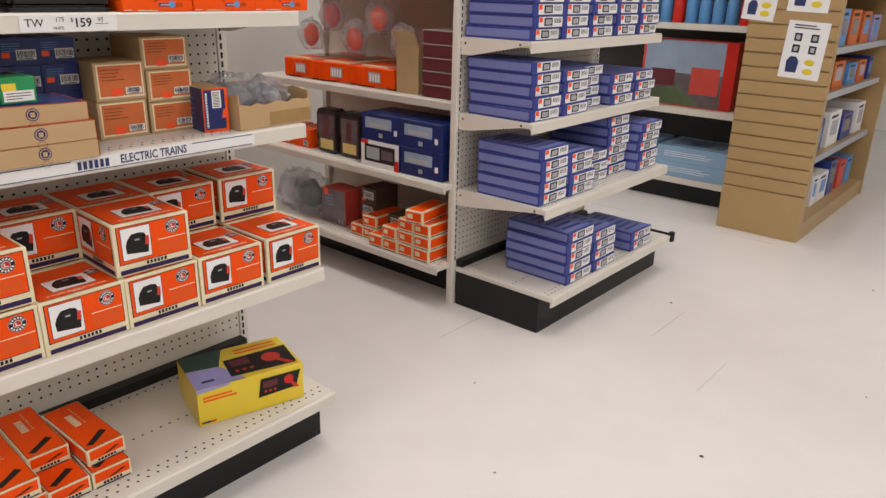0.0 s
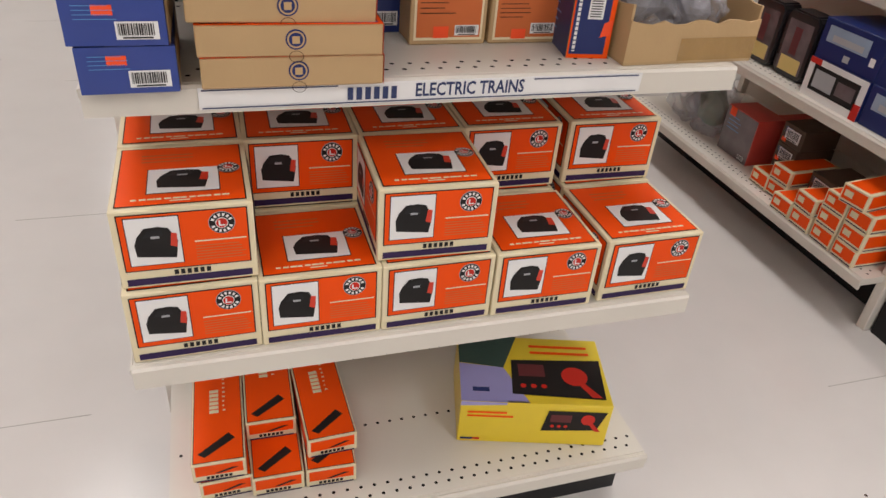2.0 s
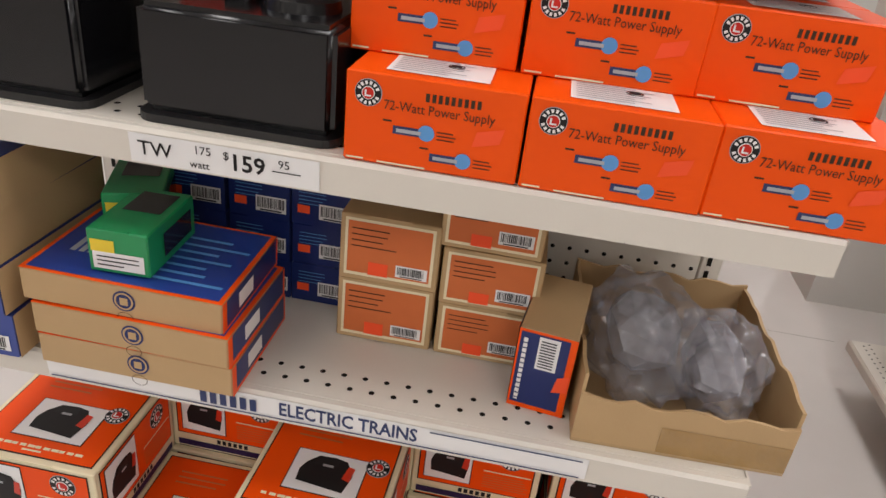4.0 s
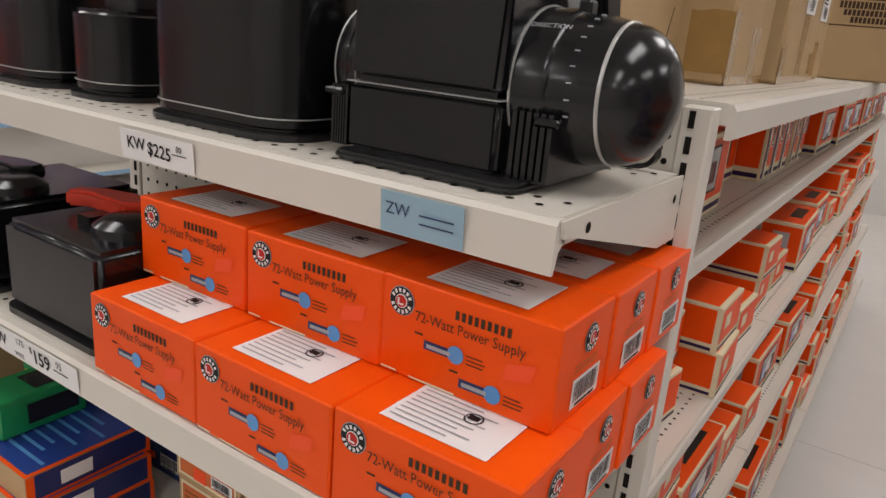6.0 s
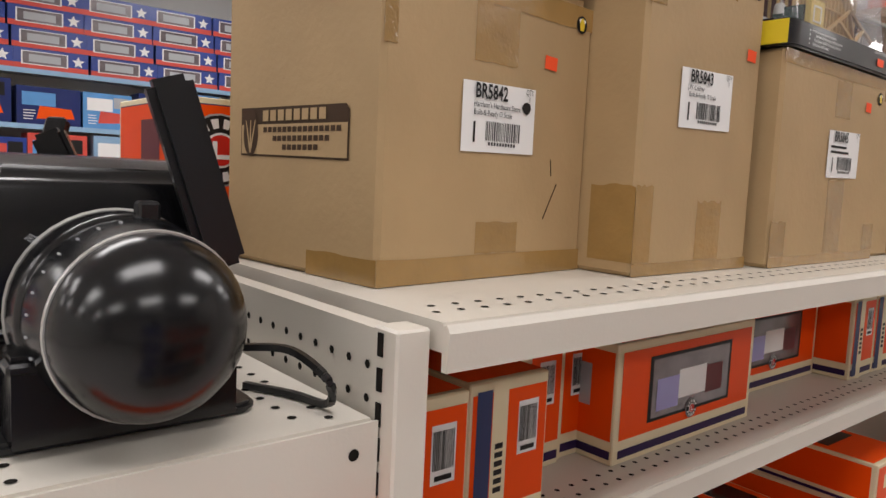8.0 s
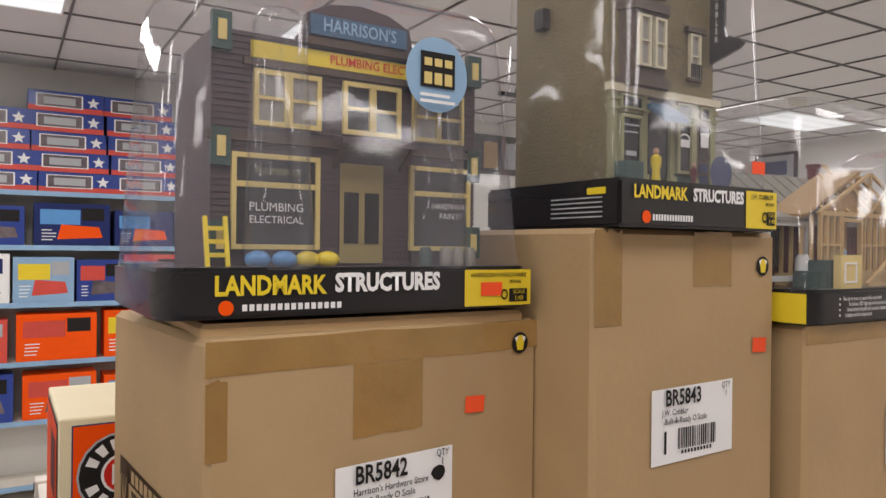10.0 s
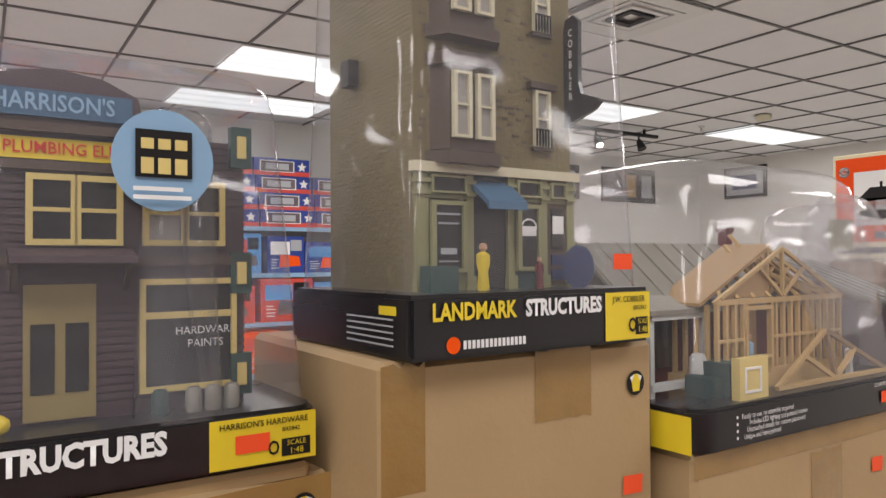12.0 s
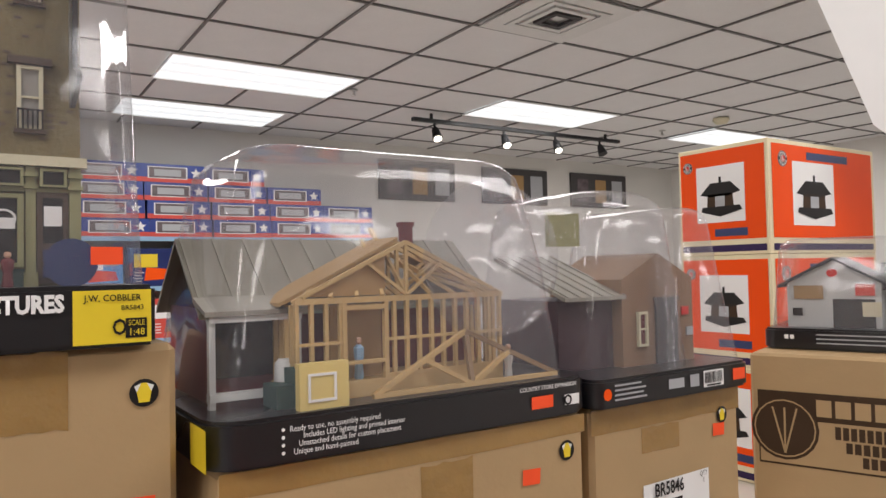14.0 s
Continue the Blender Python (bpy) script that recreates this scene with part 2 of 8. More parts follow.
def lathe(bm, profile, axis_m, seg=28, mi=0):
    """A profile of (radius, height) turned round z, then moved by axis_m."""
    rows = []
    for r, h in profile:
        rows.append([bm.verts.new(axis_m @ Vector((r * math.cos(2 * math.pi * i / seg), r * math.sin(2 * math.pi * i / seg), h))) for i in range(seg)])
    for a, b in zip(rows, rows[1:]):
        for i in range(seg):
            bm.faces.new((a[i], a[(i + 1) % seg], b[(i + 1) % seg], b[i])).material_index = mi
    bm.faces.new(rows[0][::-1]).material_index = mi
    bm.faces.new(rows[-1]).material_index = mi


def bar(bm, a, b, w, h=None, mi=0):
    """A straight stick from a to b."""
    a, b = Vector(a), Vector(b)
    h = h or w
    d = (b - a).normalized()
    s = d.cross(Vector((0, 0, 1)))
    s = Vector((1, 0, 0)) if s.length < 1e-4 else s.normalized()
    u = s.cross(d)
    q = [s * (w / 2) + u * (h / 2), s * (-w / 2) + u * (h / 2), s * (-w / 2) - u * (h / 2), s * (w / 2) - u * (h / 2)]
    lo, hi = [bm.verts.new(a + k) for k in q], [bm.verts.new(b + k) for k in q]
    for f in [lo[::-1], hi] + [(lo[i], lo[(i + 1) % 4], hi[(i + 1) % 4], hi[i]) for i in range(4)]:
        bm.faces.new(f).material_index = mi


def bevel(bm, w, seg=2, angle=40):
    bmesh.ops.recalc_face_normals(bm, faces=bm.faces)
    es = [e for e in bm.edges if len(e.link_faces) == 2 and e.calc_face_angle(0) > radians(angle)]
    bmesh.ops.bevel(bm, geom=es, offset=w, segments=seg, affect="EDGES", clamp_overlap=True)
    return bm


def part(name, bm, materials, parent=None, label="", smooth=False, fix=True):
    """One mesh object under a thing or part."""
    if fix:
        bmesh.ops.recalc_face_normals(bm, faces=bm.faces)
    me = bpy.data.meshes.new(name)
    bm.to_mesh(me)
    bm.free()
    for m in materials if isinstance(materials, (list, tuple)) else [materials]:
        me.materials.append(m)
    if smooth:
        for p in me.polygons:
            p.use_smooth = True
        me.set_sharp_from_angle(angle=radians(38))
    ob = new(name, me)
    ob.parent = parent
    if label:
        ob["label"] = label
    return ob


def thing(name, label, category, m=None, group="", kind=""):
    ob = new(name)
    ob.empty_display_size = 0.05
    if m is not None:
        ob.matrix_basis = m
    return tagged(ob, label, category, group, kind)


def boxed(name, dims, materials, parent=None, label="", bev=0.0, seg=2):
    bm = bmesh.new()
    box(bm, *dims)
    if bev:
        bevel(bm, bev, seg)
    return part(name, bm, materials, parent, label, smooth=bev > 0 and seg > 1)


def structure(name, dims, material, label):
    return tagged(boxed(name, dims, material), label, name.split("_")[0], kind="structure")


TEXTS = {}


def lettering(s, size, material, parent, m, name="lettering", bold=0.0, squeeze=1.0):
    """Flat letters of the built-in font, centred, in the xy plane of m."""
    key = (s, bold)
    if key not in TEXTS:
        cu = bpy.data.curves.new("text", "FONT")
        cu.body, cu.size, cu.align_x, cu.align_y, cu.offset, cu.resolution_u = s, 1.0, "CENTER", "CENTER", bold, 2
        tmp = new("text", cu)
        dg = bpy.context.evaluated_depsgraph_get()
        TEXTS[key] = bpy.data.meshes.new_from_object(tmp.evaluated_get(dg))
        bpy.data.objects.remove(tmp)
        bpy.data.curves.remove(cu)
    me = TEXTS[key].copy()
    me.transform(m @ Matrix.Diagonal((size * squeeze, size, size, 1)))
    me.materials.clear()
    me.materials.append(material)
    ob = new(name, me)
    ob.parent = parent
    return ob


class Art:
    """Flat printing laid on the faces of a box of w x d x h, whose base is centred on the origin."""

    def __init__(self, w, d, h):
        self.w, self.d, self.h, self.bm, self.mats, self.areas = w, d, h, bmesh.new(), [], []

    def face(self, f):
        w, d, h = self.w / 2, self.d / 2, self.h
        x, y, z = Vector((1, 0, 0)), Vector((0, 1, 0)), Vector((0, 0, 1))
        return {"front": (Vector((-w, -d, 0)), x, z, -y, self.w, h), "back": (Vector((w, d, 0)), -x, z, y, self.w, h),
                "right": (Vector((w, -d, 0)), y, z, x, self.d, h), "left": (Vector((-w, d, 0)), -y, z, -x, self.d, h),
                "top": (Vector((-w, -d, h)), x, y, z, self.w, self.d)}[f]

    def index(self, m):
        if m not in self.mats:
            self.mats.append(m)
        return self.mats.index(m)

    def point(self, f, u, v, layer):
        o, U, V, N, su, sv = self.face(f)
        return o + U * (u * su) + V * (v * sv) + N * (0.0005 * layer + 0.0003)

    def poly(self, f, uv, m, layer=1):
        k = len(self.bm.faces)
        self.bm.faces.new([self.bm.verts.new(self.point(f, u, v, layer)) for u, v in uv]).material_index = self.index(m)
        su, sv = self.face(f)[4:]
        self.areas.append((f, min(u for u, v in uv) * su, min(v for u, v in uv) * sv, max(u for u, v in uv) * su, max(v for u, v in uv) * sv, k, k + 1))
        return self

    def rect(self, f, u0, v0, u1, v1, m, layer=1):
        return self.poly(f, ((u0, v0), (u1, v0), (u1, v1), (u0, v1)), m, layer)

    def dot(self, f, u, v, r, m, layer=1, r0=0.0, squash=1.0):
        o, U, V, N, su, sv = self.face(f)
        k = len(self.bm.faces)
        disc(self.bm, self.point(f, u, v, layer), U, V * squash, r, 20, self.index(m), r0)
        self.areas.append((f, u * su - r, v * sv - r, u * su + r, v * sv + r, k, len(self.bm.faces)))
        return self

    def seal(self, f, u, v, r, layer=2):
        """A round maker's mark: a black band with pale strokes round a pale heart with a red letter shape."""
        self.dot(f, u, v, r, GREY_LABEL, layer).dot(f, u, v, r * 0.95, INK, layer + 1)
        o, U, V, N, su, sv = self.face(f)
        for i in range(14):
            if i in (0, 7):
                continue
            a = 2 * math.pi * i / 14
            da, r0, r1 = 0.13, r * 0.6, r * 0.86
            self.poly(f, [(u + rr * math.cos(b) / su, v + rr * math.sin(b) / sv) for rr, b in ((r0, a - da), (r1, a - da), (r1, a + da), (r0, a + da))], WHITE, layer + 2)
        self.dot(f, u, v, r * 0.48, WHITE, layer + 2).dot(f, u, v, r * 0.42, RED, layer + 3)
        k = r * 0.24
        return self.rect(f, u - k / su, v - k / sv, u - k * 0.45 / su, v + k / sv, WHITE, layer + 4).rect(f, u - k * 0.45 / su, v - k / sv, u + k / su, v - k * 0.5 / sv, WHITE, layer + 4)

    def blocks(self, f, u0, v0, u1, v1, n, m, layer=2, gap=0.28):
        """A word that is not spelled out: upright bars of its size."""
        s = (u1 - u0) / n
        for i in range(n):
            self.rect(f, u0 + i * s, v0, u0 + i * s + s * (1 - gap), v1, m, layer)
        return self

    def lines(self, f, u0, v0, u1, v1, n, m, layer=2, seed=1, fill=0.45):
        rnd = random.Random(seed)
        s = (v1 - v0) / n
        for i in range(n):
            self.rect(f, u0, v1 - (i + 0.5 + fill / 2) * s, u0 + (u1 - u0) * rnd.uniform(0.6, 1), v1 - (i + 0.5 - fill / 2) * s, m, layer)
        return self

    def barcode(self, f, u0, v0, u1, v1, layer=2, seed=2):
        self.rect(f, u0, v0, u1, v1, WHITE, layer)
        rnd, u, s = random.Random(seed), u0 + 0.06 * (u1 - u0), (u1 - u0)
        while u < u1 - 0.09 * s:
            k = rnd.choice((0.012, 0.022, 0.036)) * s
            self.rect(f, u, v0 + 0.24 * (v1 - v0), u + k, v1 - 0.1 * (v1 - v0), INK, layer + 1)
            u += k + rnd.choice((0.014, 0.024)) * s
        return self.rect(f, u0 + 0.15 * s, v0 + 0.06 * (v1 - v0), u1 - 0.15 * s, v0 + 0.15 * (v1 - v0), INK, layer + 1)

    def done(self, parent, name="printed_artwork"):
        if name not in ("printed_artwork", "tray_printing"):
            return part(name, self.bm, self.mats, parent, fix=False)
        return self.patches(parent)

    def patches(self, parent, gap=0.0035):
        """Each patch of printing that stands by itself becomes a part of its own."""
        n = len(self.areas)
        root = list(range(n))

        def top(i):
            while root[i] != i:
                i = root[i]
            return i
        for i in range(n):
            for k in range(i):
                a, b = self.areas[i], self.areas[k]
                if a[0] == b[0] and a[1] < b[3] + gap and b[1] < a[3] + gap and a[2] < b[4] + gap and b[2] < a[4] + gap:
                    root[top(i)] = top(k)
        self.bm.faces.ensure_lookup_table()
        for g in sorted({top(i) for i in range(n)}):
            verts, faces, slots_ = [], [], []
            for i in range(n):
                if top(i) == g:
                    for fc in self.bm.faces[self.areas[i][5]:self.areas[i][6]]:
                        faces.append(list(range(len(verts), len(verts) + len(fc.verts))))
                        verts += [v.co[:] for v in fc.verts]
                        slots_.append(self.mats[fc.material_index])
            used = list(dict.fromkeys(slots_))
            me = bpy.data.meshes.new("printed_patch")
            me.from_pydata(verts, [], faces)
            for m in used:
                me.materials.append(m)
            for pl, m in zip(me.polygons, slots_):
                pl.material_index = used.index(m)
            new("printed_patch", me).parent = parent
        self.bm.free()


def carton(name, label, category, w, d, h, body, m=None, group="", art=None, bev=0.0016, flap=True):
    """A closed card box standing on its base's centre, its front towards -y."""
    t = thing(name, label, category, m, group)
    bm = bmesh.new()
    box(bm, -w / 2, w / 2, -d / 2, d / 2, 0, h)
    bevel(bm, bev, 1)
    part("box_body", bm, body, t)
    if flap:
        bm = bmesh.new()
        box(bm, -w * 0.2, w * 0.2, -d / 2 - 0.0006, -d / 2 + 0.004, h - 0.0012, h + 0.0008)
        part("tuck_flap", bm, body, t)
    if art:
        art.done(t)
    return t


def up(f, w, d, h, u, v, layer=3):
    """The pose in which lettering lies on a face of a box, at the fractions u, v."""
    a = Art(w, d, h)
    o, U, V, N, su, sv = a.face(f)
    p = a.point(f, u, v, layer)
    a.bm.free()
    return Matrix(((U.x, V.x, N.x, p.x), (U.y, V.y, N.y, p.y), (U.z, V.z, N.z, p.z), (0, 0, 0, 1)))


# ---- the room ----
X0, X1, Y0, Y1 = -6.03, 7.5, -6.5, 8.45
structure("floor", (X0, X1, Y0, Y1, -0.1, 0.0), FLOOR_TILE, "polished off-white vinyl tile floor with worn joints")
structure("wall_west", (X0 - 0.15, X0, Y0 - 0.15, Y1 + 0.15, -0.1, CEIL + 0.1), WALL_PAINT, "plain cream painted wall above the shelving")
structure("wall_north", (X0, X1, Y1, Y1 + 0.15, -0.1, CEIL + 0.1), WALL_PAINT, "plain cream painted end wall")
structure("wall_east", (X1, X1 + 0.15, Y0 - 0.15, Y1 + 0.15, -0.1, CEIL + 0.1), WALL_PAINT, "plain cream painted wall")
structure("wall_south", (X0, X1, Y0 - 0.15, Y0, -0.1, CEIL + 0.1), WALL_PAINT, "plain cream painted wall")


def ceiling():
    bm = bmesh.new()
    box(bm, X0, X1, Y0, Y1, CEIL + 0.004, CEIL + 0.1)
    gx, gy = [], []
    x = -1.987 - 0.61 * 7
    while x < X1:
        gx.append(x) if x > X0 else None
        x += 0.61
    y = 3.33 - 0.61 * 17
    while y < Y1:
        gy.append(y) if y > Y0 else None
        y += 0.61
    for x in gx:
        box(bm, x - 0.007, x + 0.007, Y0, Y1, CEIL - 0.006, CEIL + 0.004, 1)
    for y in gy:
        box(bm, X0, X1, y - 0.007, y + 0.007, CEIL - 0.0065, CEIL + 0.003, 1)
    tagged(part("ceiling", bm, [CEIL_TILE, CEIL_BAR]), "suspended ceiling of square mineral tiles in a dark-lined grid", "ceiling", kind="structure")


ceiling()

for x, y in LAMPS:
    t = thing("ceiling_light", "recessed fluorescent ceiling light with a prismatic diffuser", "ceiling light", pose(x, y, CEIL), "recessed ceiling lights")
    bm = bmesh.new()
    box(bm, -0.293, 0.293, -0.6, 0.6, -0.012, -0.006)
    part("diffuser", bm, GLOW, t)
    bm = bmesh.new()
    for d in ((-0.305, 0.305, -0.61, -0.6), (-0.305, 0.305, 0.6, 0.61), (-0.305, -0.293, -0.6, 0.6), (0.293, 0.305, -0.6, 0.6)):
        box(bm, *d, -0.016, -0.0075)
    part("frame", bm, WHITE, t)


def floor_joints():
    bm = bmesh.new()
    rnd = random.Random(4)
    for i in range(-9, 20):
        for k in range(-9, 12):
            if rnd.random() < 0.16:
                x, y = i * 0.305 + 0.11, k * 0.305 + 0.07
                if rnd.random() < 0.7:
                    box(bm, x, x + 0.304, y, y + 0.0016, 0.0, 0.0006)
                else:
                    box(bm, x, x + 0.0016, y, y + 0.304, 0.0, 0.0006)
    tagged(part("floor_joint_lines", bm, mat("joint_dirt", (0.34, 0.31, 0.27), 0.6)), "faint dark joints between vinyl floor tiles", "floor joints", kind="stuff")
    bm = bmesh.new()
    for x, y, r in ((1.69, -0.76, 0.007), (0.68, -1.31, 0.007), (0.2, -0.9, 0.004), (2.5, -1.4, 0.006), (-0.3, -1.0, 0.004), (1.4, -1.6, 0.004), (0.55, -0.55, 0.004)):
        disc(bm, (x, y, 0.0008), (1, 0, 0), (0, 1, 0), r, 8)
    tagged(part("floor_speck", bm, INK_BROWN), "small dark specks of dirt on the floor", "dirt", kind="stuff")


floor_joints()


# ---- shelving ----
def peg_rows(bm, x0, x1, ys, z, step=0.0254, r=0.0035, stagger=True):
    for k, y in enumerate(ys):
        x = x0 + 0.02 + (step / 2 if stagger and k % 2 else 0)
        while x < x1 - 0.015:
            disc(bm, (x, y, z), (1, 0, 0), (0, 1, 0), r, 8)
            x += step


def shelf(label, w, d, m, group, lip=0.036, back=0.066, rows=2):
    """A steel gondola shelf: its back edge on x at y=0, top at z=0, its lip at y=-d."""
    t = thing("shelf", label, "shelf", m, group)
    bm = bmesh.new()
    box(bm, -w / 2, w / 2, -d + 0.006, 0, -0.022, 0)
    bevel(bm, 0.003, 2)
    part("deck", bm, CREAM_STEEL, t, smooth=True)
    bm = bmesh.new()
    prism(bm, [(-d + 0.012, -0.001), (-d, 0.0), (-d - 0.0035, -0.004), (-d - 0.004, -lip), (-d - 0.0005, -lip), (-d + 0.004, -0.6 * lip), (-d + 0.012, -0.018)], "x", -w / 2, w / 2)
    part("front_lip", bm, CREAM_STEEL, t)
    for s in (-1, 1):
        bm = bmesh.new()
        x = s * (w / 2 + 0.0015)
        prism(bm, [(-d, -0.001), (0, -0.001), (0, -back), (-0.05, -back), (-d + 0.026, -0.017), (-d + 0.004, -0.014)], "x", x - 0.0012, x + 0.0012)
        part("side_bracket", bm, CREAM_STEEL, t)
        bm = bmesh.new()
        for y in (-d + 0.045, -0.02):
            disc(bm, (x + s * 0.0016, y, -0.0125 if y < -0.03 else -0.55 * lip), (0, 1, 0), (0, 0, 1), 0.0045, 10)
        tagged(part("bracket_hole", bm, HOLE, t), kind="stuff")
    bm = bmesh.new()
    peg_rows(bm, -w / 2, w / 2, [-d + 0.03 + 0.022 * k for k in range(rows)] + [-0.05, -0.028], 0.0006)
    tagged(part("perforation", bm, HOLE, t), kind="stuff")
    return t


def upright(bm, x, y, z0, z1, w=0.03, d=0.03):
    box(bm, x - w / 2, x + w / 2, y - d / 2, y + d / 2, z0, z1)


def slots(bm, x, y, z0, z1, n):
    """Dark slots up the face of a post, as thin plates facing n (+1: x, 0: -y)."""
    z = z0
    while z < z1:
        if n:
            box(bm, x - 0.0006, x + 0.0006, y - 0.003, y + 0.003, z, z + 0.017)
        else:
            box(bm, x - 0.003, x + 0.003, y - 0.0006, y + 0.0006, z, z + 0.017)
        z += 0.0254


def gondola(label, m, w, depth, top):
    """The frame of an end unit: posts, pegboard back, base deck and black kick, the back board's face at y=0."""
    t = thing("gondola_end", label, "shelving", m)
    for s in (-1, 1):
        bm = bmesh.new()
        upright(bm, s * (w / 2 + 0.004), 0.017, 0, top)
        bevel(bm, 0.002, 1)
        p = part("post", bm, CREAM_STEEL, t)
        bm = bmesh.new()
        slots(bm, s * (w / 2 + 0.004) - s * 0.004, 0.0012, 0.2, top - 0.02, 0)
        tagged(part("slot", bm, HOLE, p), kind="stuff")
    bm = bmesh.new()
    box(bm, -w / 2 + 0.012, w / 2 - 0.012, 0.006, 0.024, 0.1, top - 0.004)
    b = part("pegboard_back", bm, CREAM_STEEL, t)
    bm = bmesh.new()
    z = 0.24
    while z < top - 0.02:
        x = -w / 2 + 0.03
        while x < w / 2 - 0.02:
            disc(bm, (x, 0.0052, z), (1, 0, 0), (0, 0, 1), 0.0036, 6)
            x += 0.0254
        z += 0.0254
    tagged(part("peg_hole", bm, HOLE, b), kind="stuff")
    bm = bmesh.new()
    box(bm, -w / 2, w / 2, -depth + 0.006, 0.0, 0.15, 0.17)
    bevel(bm, 0.003, 2)
    part("base_deck", bm, CREAM_STEEL, t, smooth=True)
    bm = bmesh.new()
    prism(bm, [(-depth, 0.169), (-depth - 0.004, 0.163), (-depth - 0.001, 0.13), (-depth + 0.006, 0.13), (-depth + 0.006, 0.166)], "x", -w / 2, w / 2)
    part("base_lip", bm, CREAM_STEEL, t)
    bm = bmesh.new()
    peg_rows(bm, -w / 2, w / 2, [-depth + 0.03, -depth + 0.052, -depth + 0.2, -0.05], 0.1706)
    tagged(part("perforation", bm, HOLE, t), kind="stuff")
    bm = bmesh.new()
    box(bm, -w / 2 + 0.002, w / 2 - 0.01, -depth + 0.06, -0.005, 0.0, 0.149)
    part("kick_plate", bm, BLACK_STEEL, t)
    bm = bmesh.new()
    box(bm, -w / 2 + 0.01, w / 2 - 0.01, -0.03, 0.0055, 0.171, 0.2)
    part("black_rail", bm, BLACK_STEEL, t)
    return t


AX = -0.4575
gondola("cream steel gondola end unit with pegboard back and black kick", pose(AX, 0, 0), 0.915, 0.45, 1.542)
S2, S3, S4, S5 = 0.553, 0.949, 1.233, 1.476
shelf("cream perforated steel shelf holding orange transformer boxes", 0.915, 0.42, pose(AX, 0, S2), "end unit shelves")
SH3 = shelf("cream perforated steel shelf with a paper title strip", 0.915, 0.365, pose(AX, 0, S3), "end unit shelves")
SH4 = shelf("cream perforated steel shelf with a handwritten price tag", 0.915, 0.355, pose(AX, 0, S4), "end unit shelves")
SH5 = shelf("cream perforated steel shelf holding old black transformers", 0.915, 0.275, pose(AX, 0, S5), "end unit shelves", lip=0.04)


# ---- long side of the first gondola, facing the aisle ----
def side_run(name, label, sign, x_back, y0, y1, levels, kick_x, top_shelf=None):
    """A row of side shelves along y. levels: (top z, front x). sign +1 faces +x."""
    t = thing(name, label, "shelving")
    n = max(1, round((y1 - y0) / 1.22))
    L = (y1 - y0) / n
    bm = bmesh.new()
    lo, hi = sorted((x_back, x_back - sign * 0.02))
    box(bm, lo, hi, y0, y1, 0.05, levels[-1][0] + (0.0 if top_shelf is None else -0.01))
    part("back_board", bm, CREAM_STEEL, t)
    for i in range(1, n + 1):
        bm = bmesh.new()
        upright(bm, x_back + sign * 0.012, y0 + i * L, 0, levels[-1][0] - 0.025)
        part("post", bm, CREAM_STEEL, t)
    bm = bmesh.new()
    lo, hi = sorted((x_back, kick_x))
    box(bm, lo, hi, y0, y1, 0, 0.13)
    part("kick_plate", bm, BLACK_STEEL, t)
    for z, fx in levels:
        for i in range(n):
            a, b = y0 + i * L + 0.002, y0 + (i + 1) * L - 0.002
            s = part("side_shelf", deck_mesh(x_back, fx, a, b, z, sign), CREAM_STEEL, t)
            bm = bmesh.new()
            c = fx + sign * 0.002
            pr = [(c, z - 0.001), (c + sign * 0.004, z - 0.007), (c + sign * 0.002, z - 0.036), (c - sign * 0.004, z - 0.036), (c - sign * 0.004, z - 0.003)]
            prism(bm, pr, "y", a, b)
            part("front_lip", bm, CREAM_STEEL, s)
            bm = bmesh.new()
            for k, off in enumerate((0.035, 0.057)):
                y = a + 0.02 + (0.0127 if k else 0)
                while y < b - 0.01:
                    disc(bm, (fx - sign * off, y, z + 0.0006), (1, 0, 0), (0, 1, 0), 0.0035, 8)
                    y += 0.0254
            tagged(part("perforation", bm, HOLE, s), kind="stuff")
    return t


def deck_mesh(xb, fx, a, b, z, sign):
    bm = bmesh.new()
    lo, hi = sorted((xb, fx - sign * 0.002))
    box(bm, lo, hi, a, b, z - 0.022, z)
    return bm


TOP = 1.546
side_run("side_shelving", "long cream steel gondola side with four loaded shelves", 1, -0.46, 0.036, 4.92,
         [(0.16, 0.02), (0.54, -0.03), (0.92, -0.05), (1.287, -0.068), (TOP, 0.026)], -0.03)
side_run("side_shelving", "cream steel gondola side facing the far aisle", -1, -0.485, 0.036, 4.92,
         [(0.16, -0.9), (0.6, -0.9), (1.06, -0.9), (TOP, -0.9)], -0.86)

# ---- second gondola: end unit and its near side ----
BX, BY = 1.555, -0.06
gondola("cream steel gondola end unit with stacks of flat blue boxes", pose(BX, BY, 0), 1.07, 0.49, 1.9)
B1, B2, B3, B4 = 0.515, 0.83, 1.12, 1.42
for z, d in ((B1, 0.43), (B2, 0.345), (B3, 0.32), (B4, 0.32)):
    shelf("cream steel shelf with stacks of flat blue boxes", 1.07, d, pose(BX, BY, z), "second end unit shelves", lip=0.04)
side_run("side_shelving", "cream steel gondola side holding orange and blue boxes", -1, 1.5, BY + 0.014, 1.3,
         [(0.19, 0.92), (0.535, 0.962), (0.862, 1.05), (1.3, 1.1), (1.7, 1.12)], 1.11)
structure("wall_pier", (1.0, 2.4, 1.9, 2.3, 0, 2.4), WALL_PAINT, "cream painted pier beyond the second gondola")

# ---- orange-and-cream transformer boxes ----
TW_, TD_, TH_ = 0.179, 0.184, 0.1205


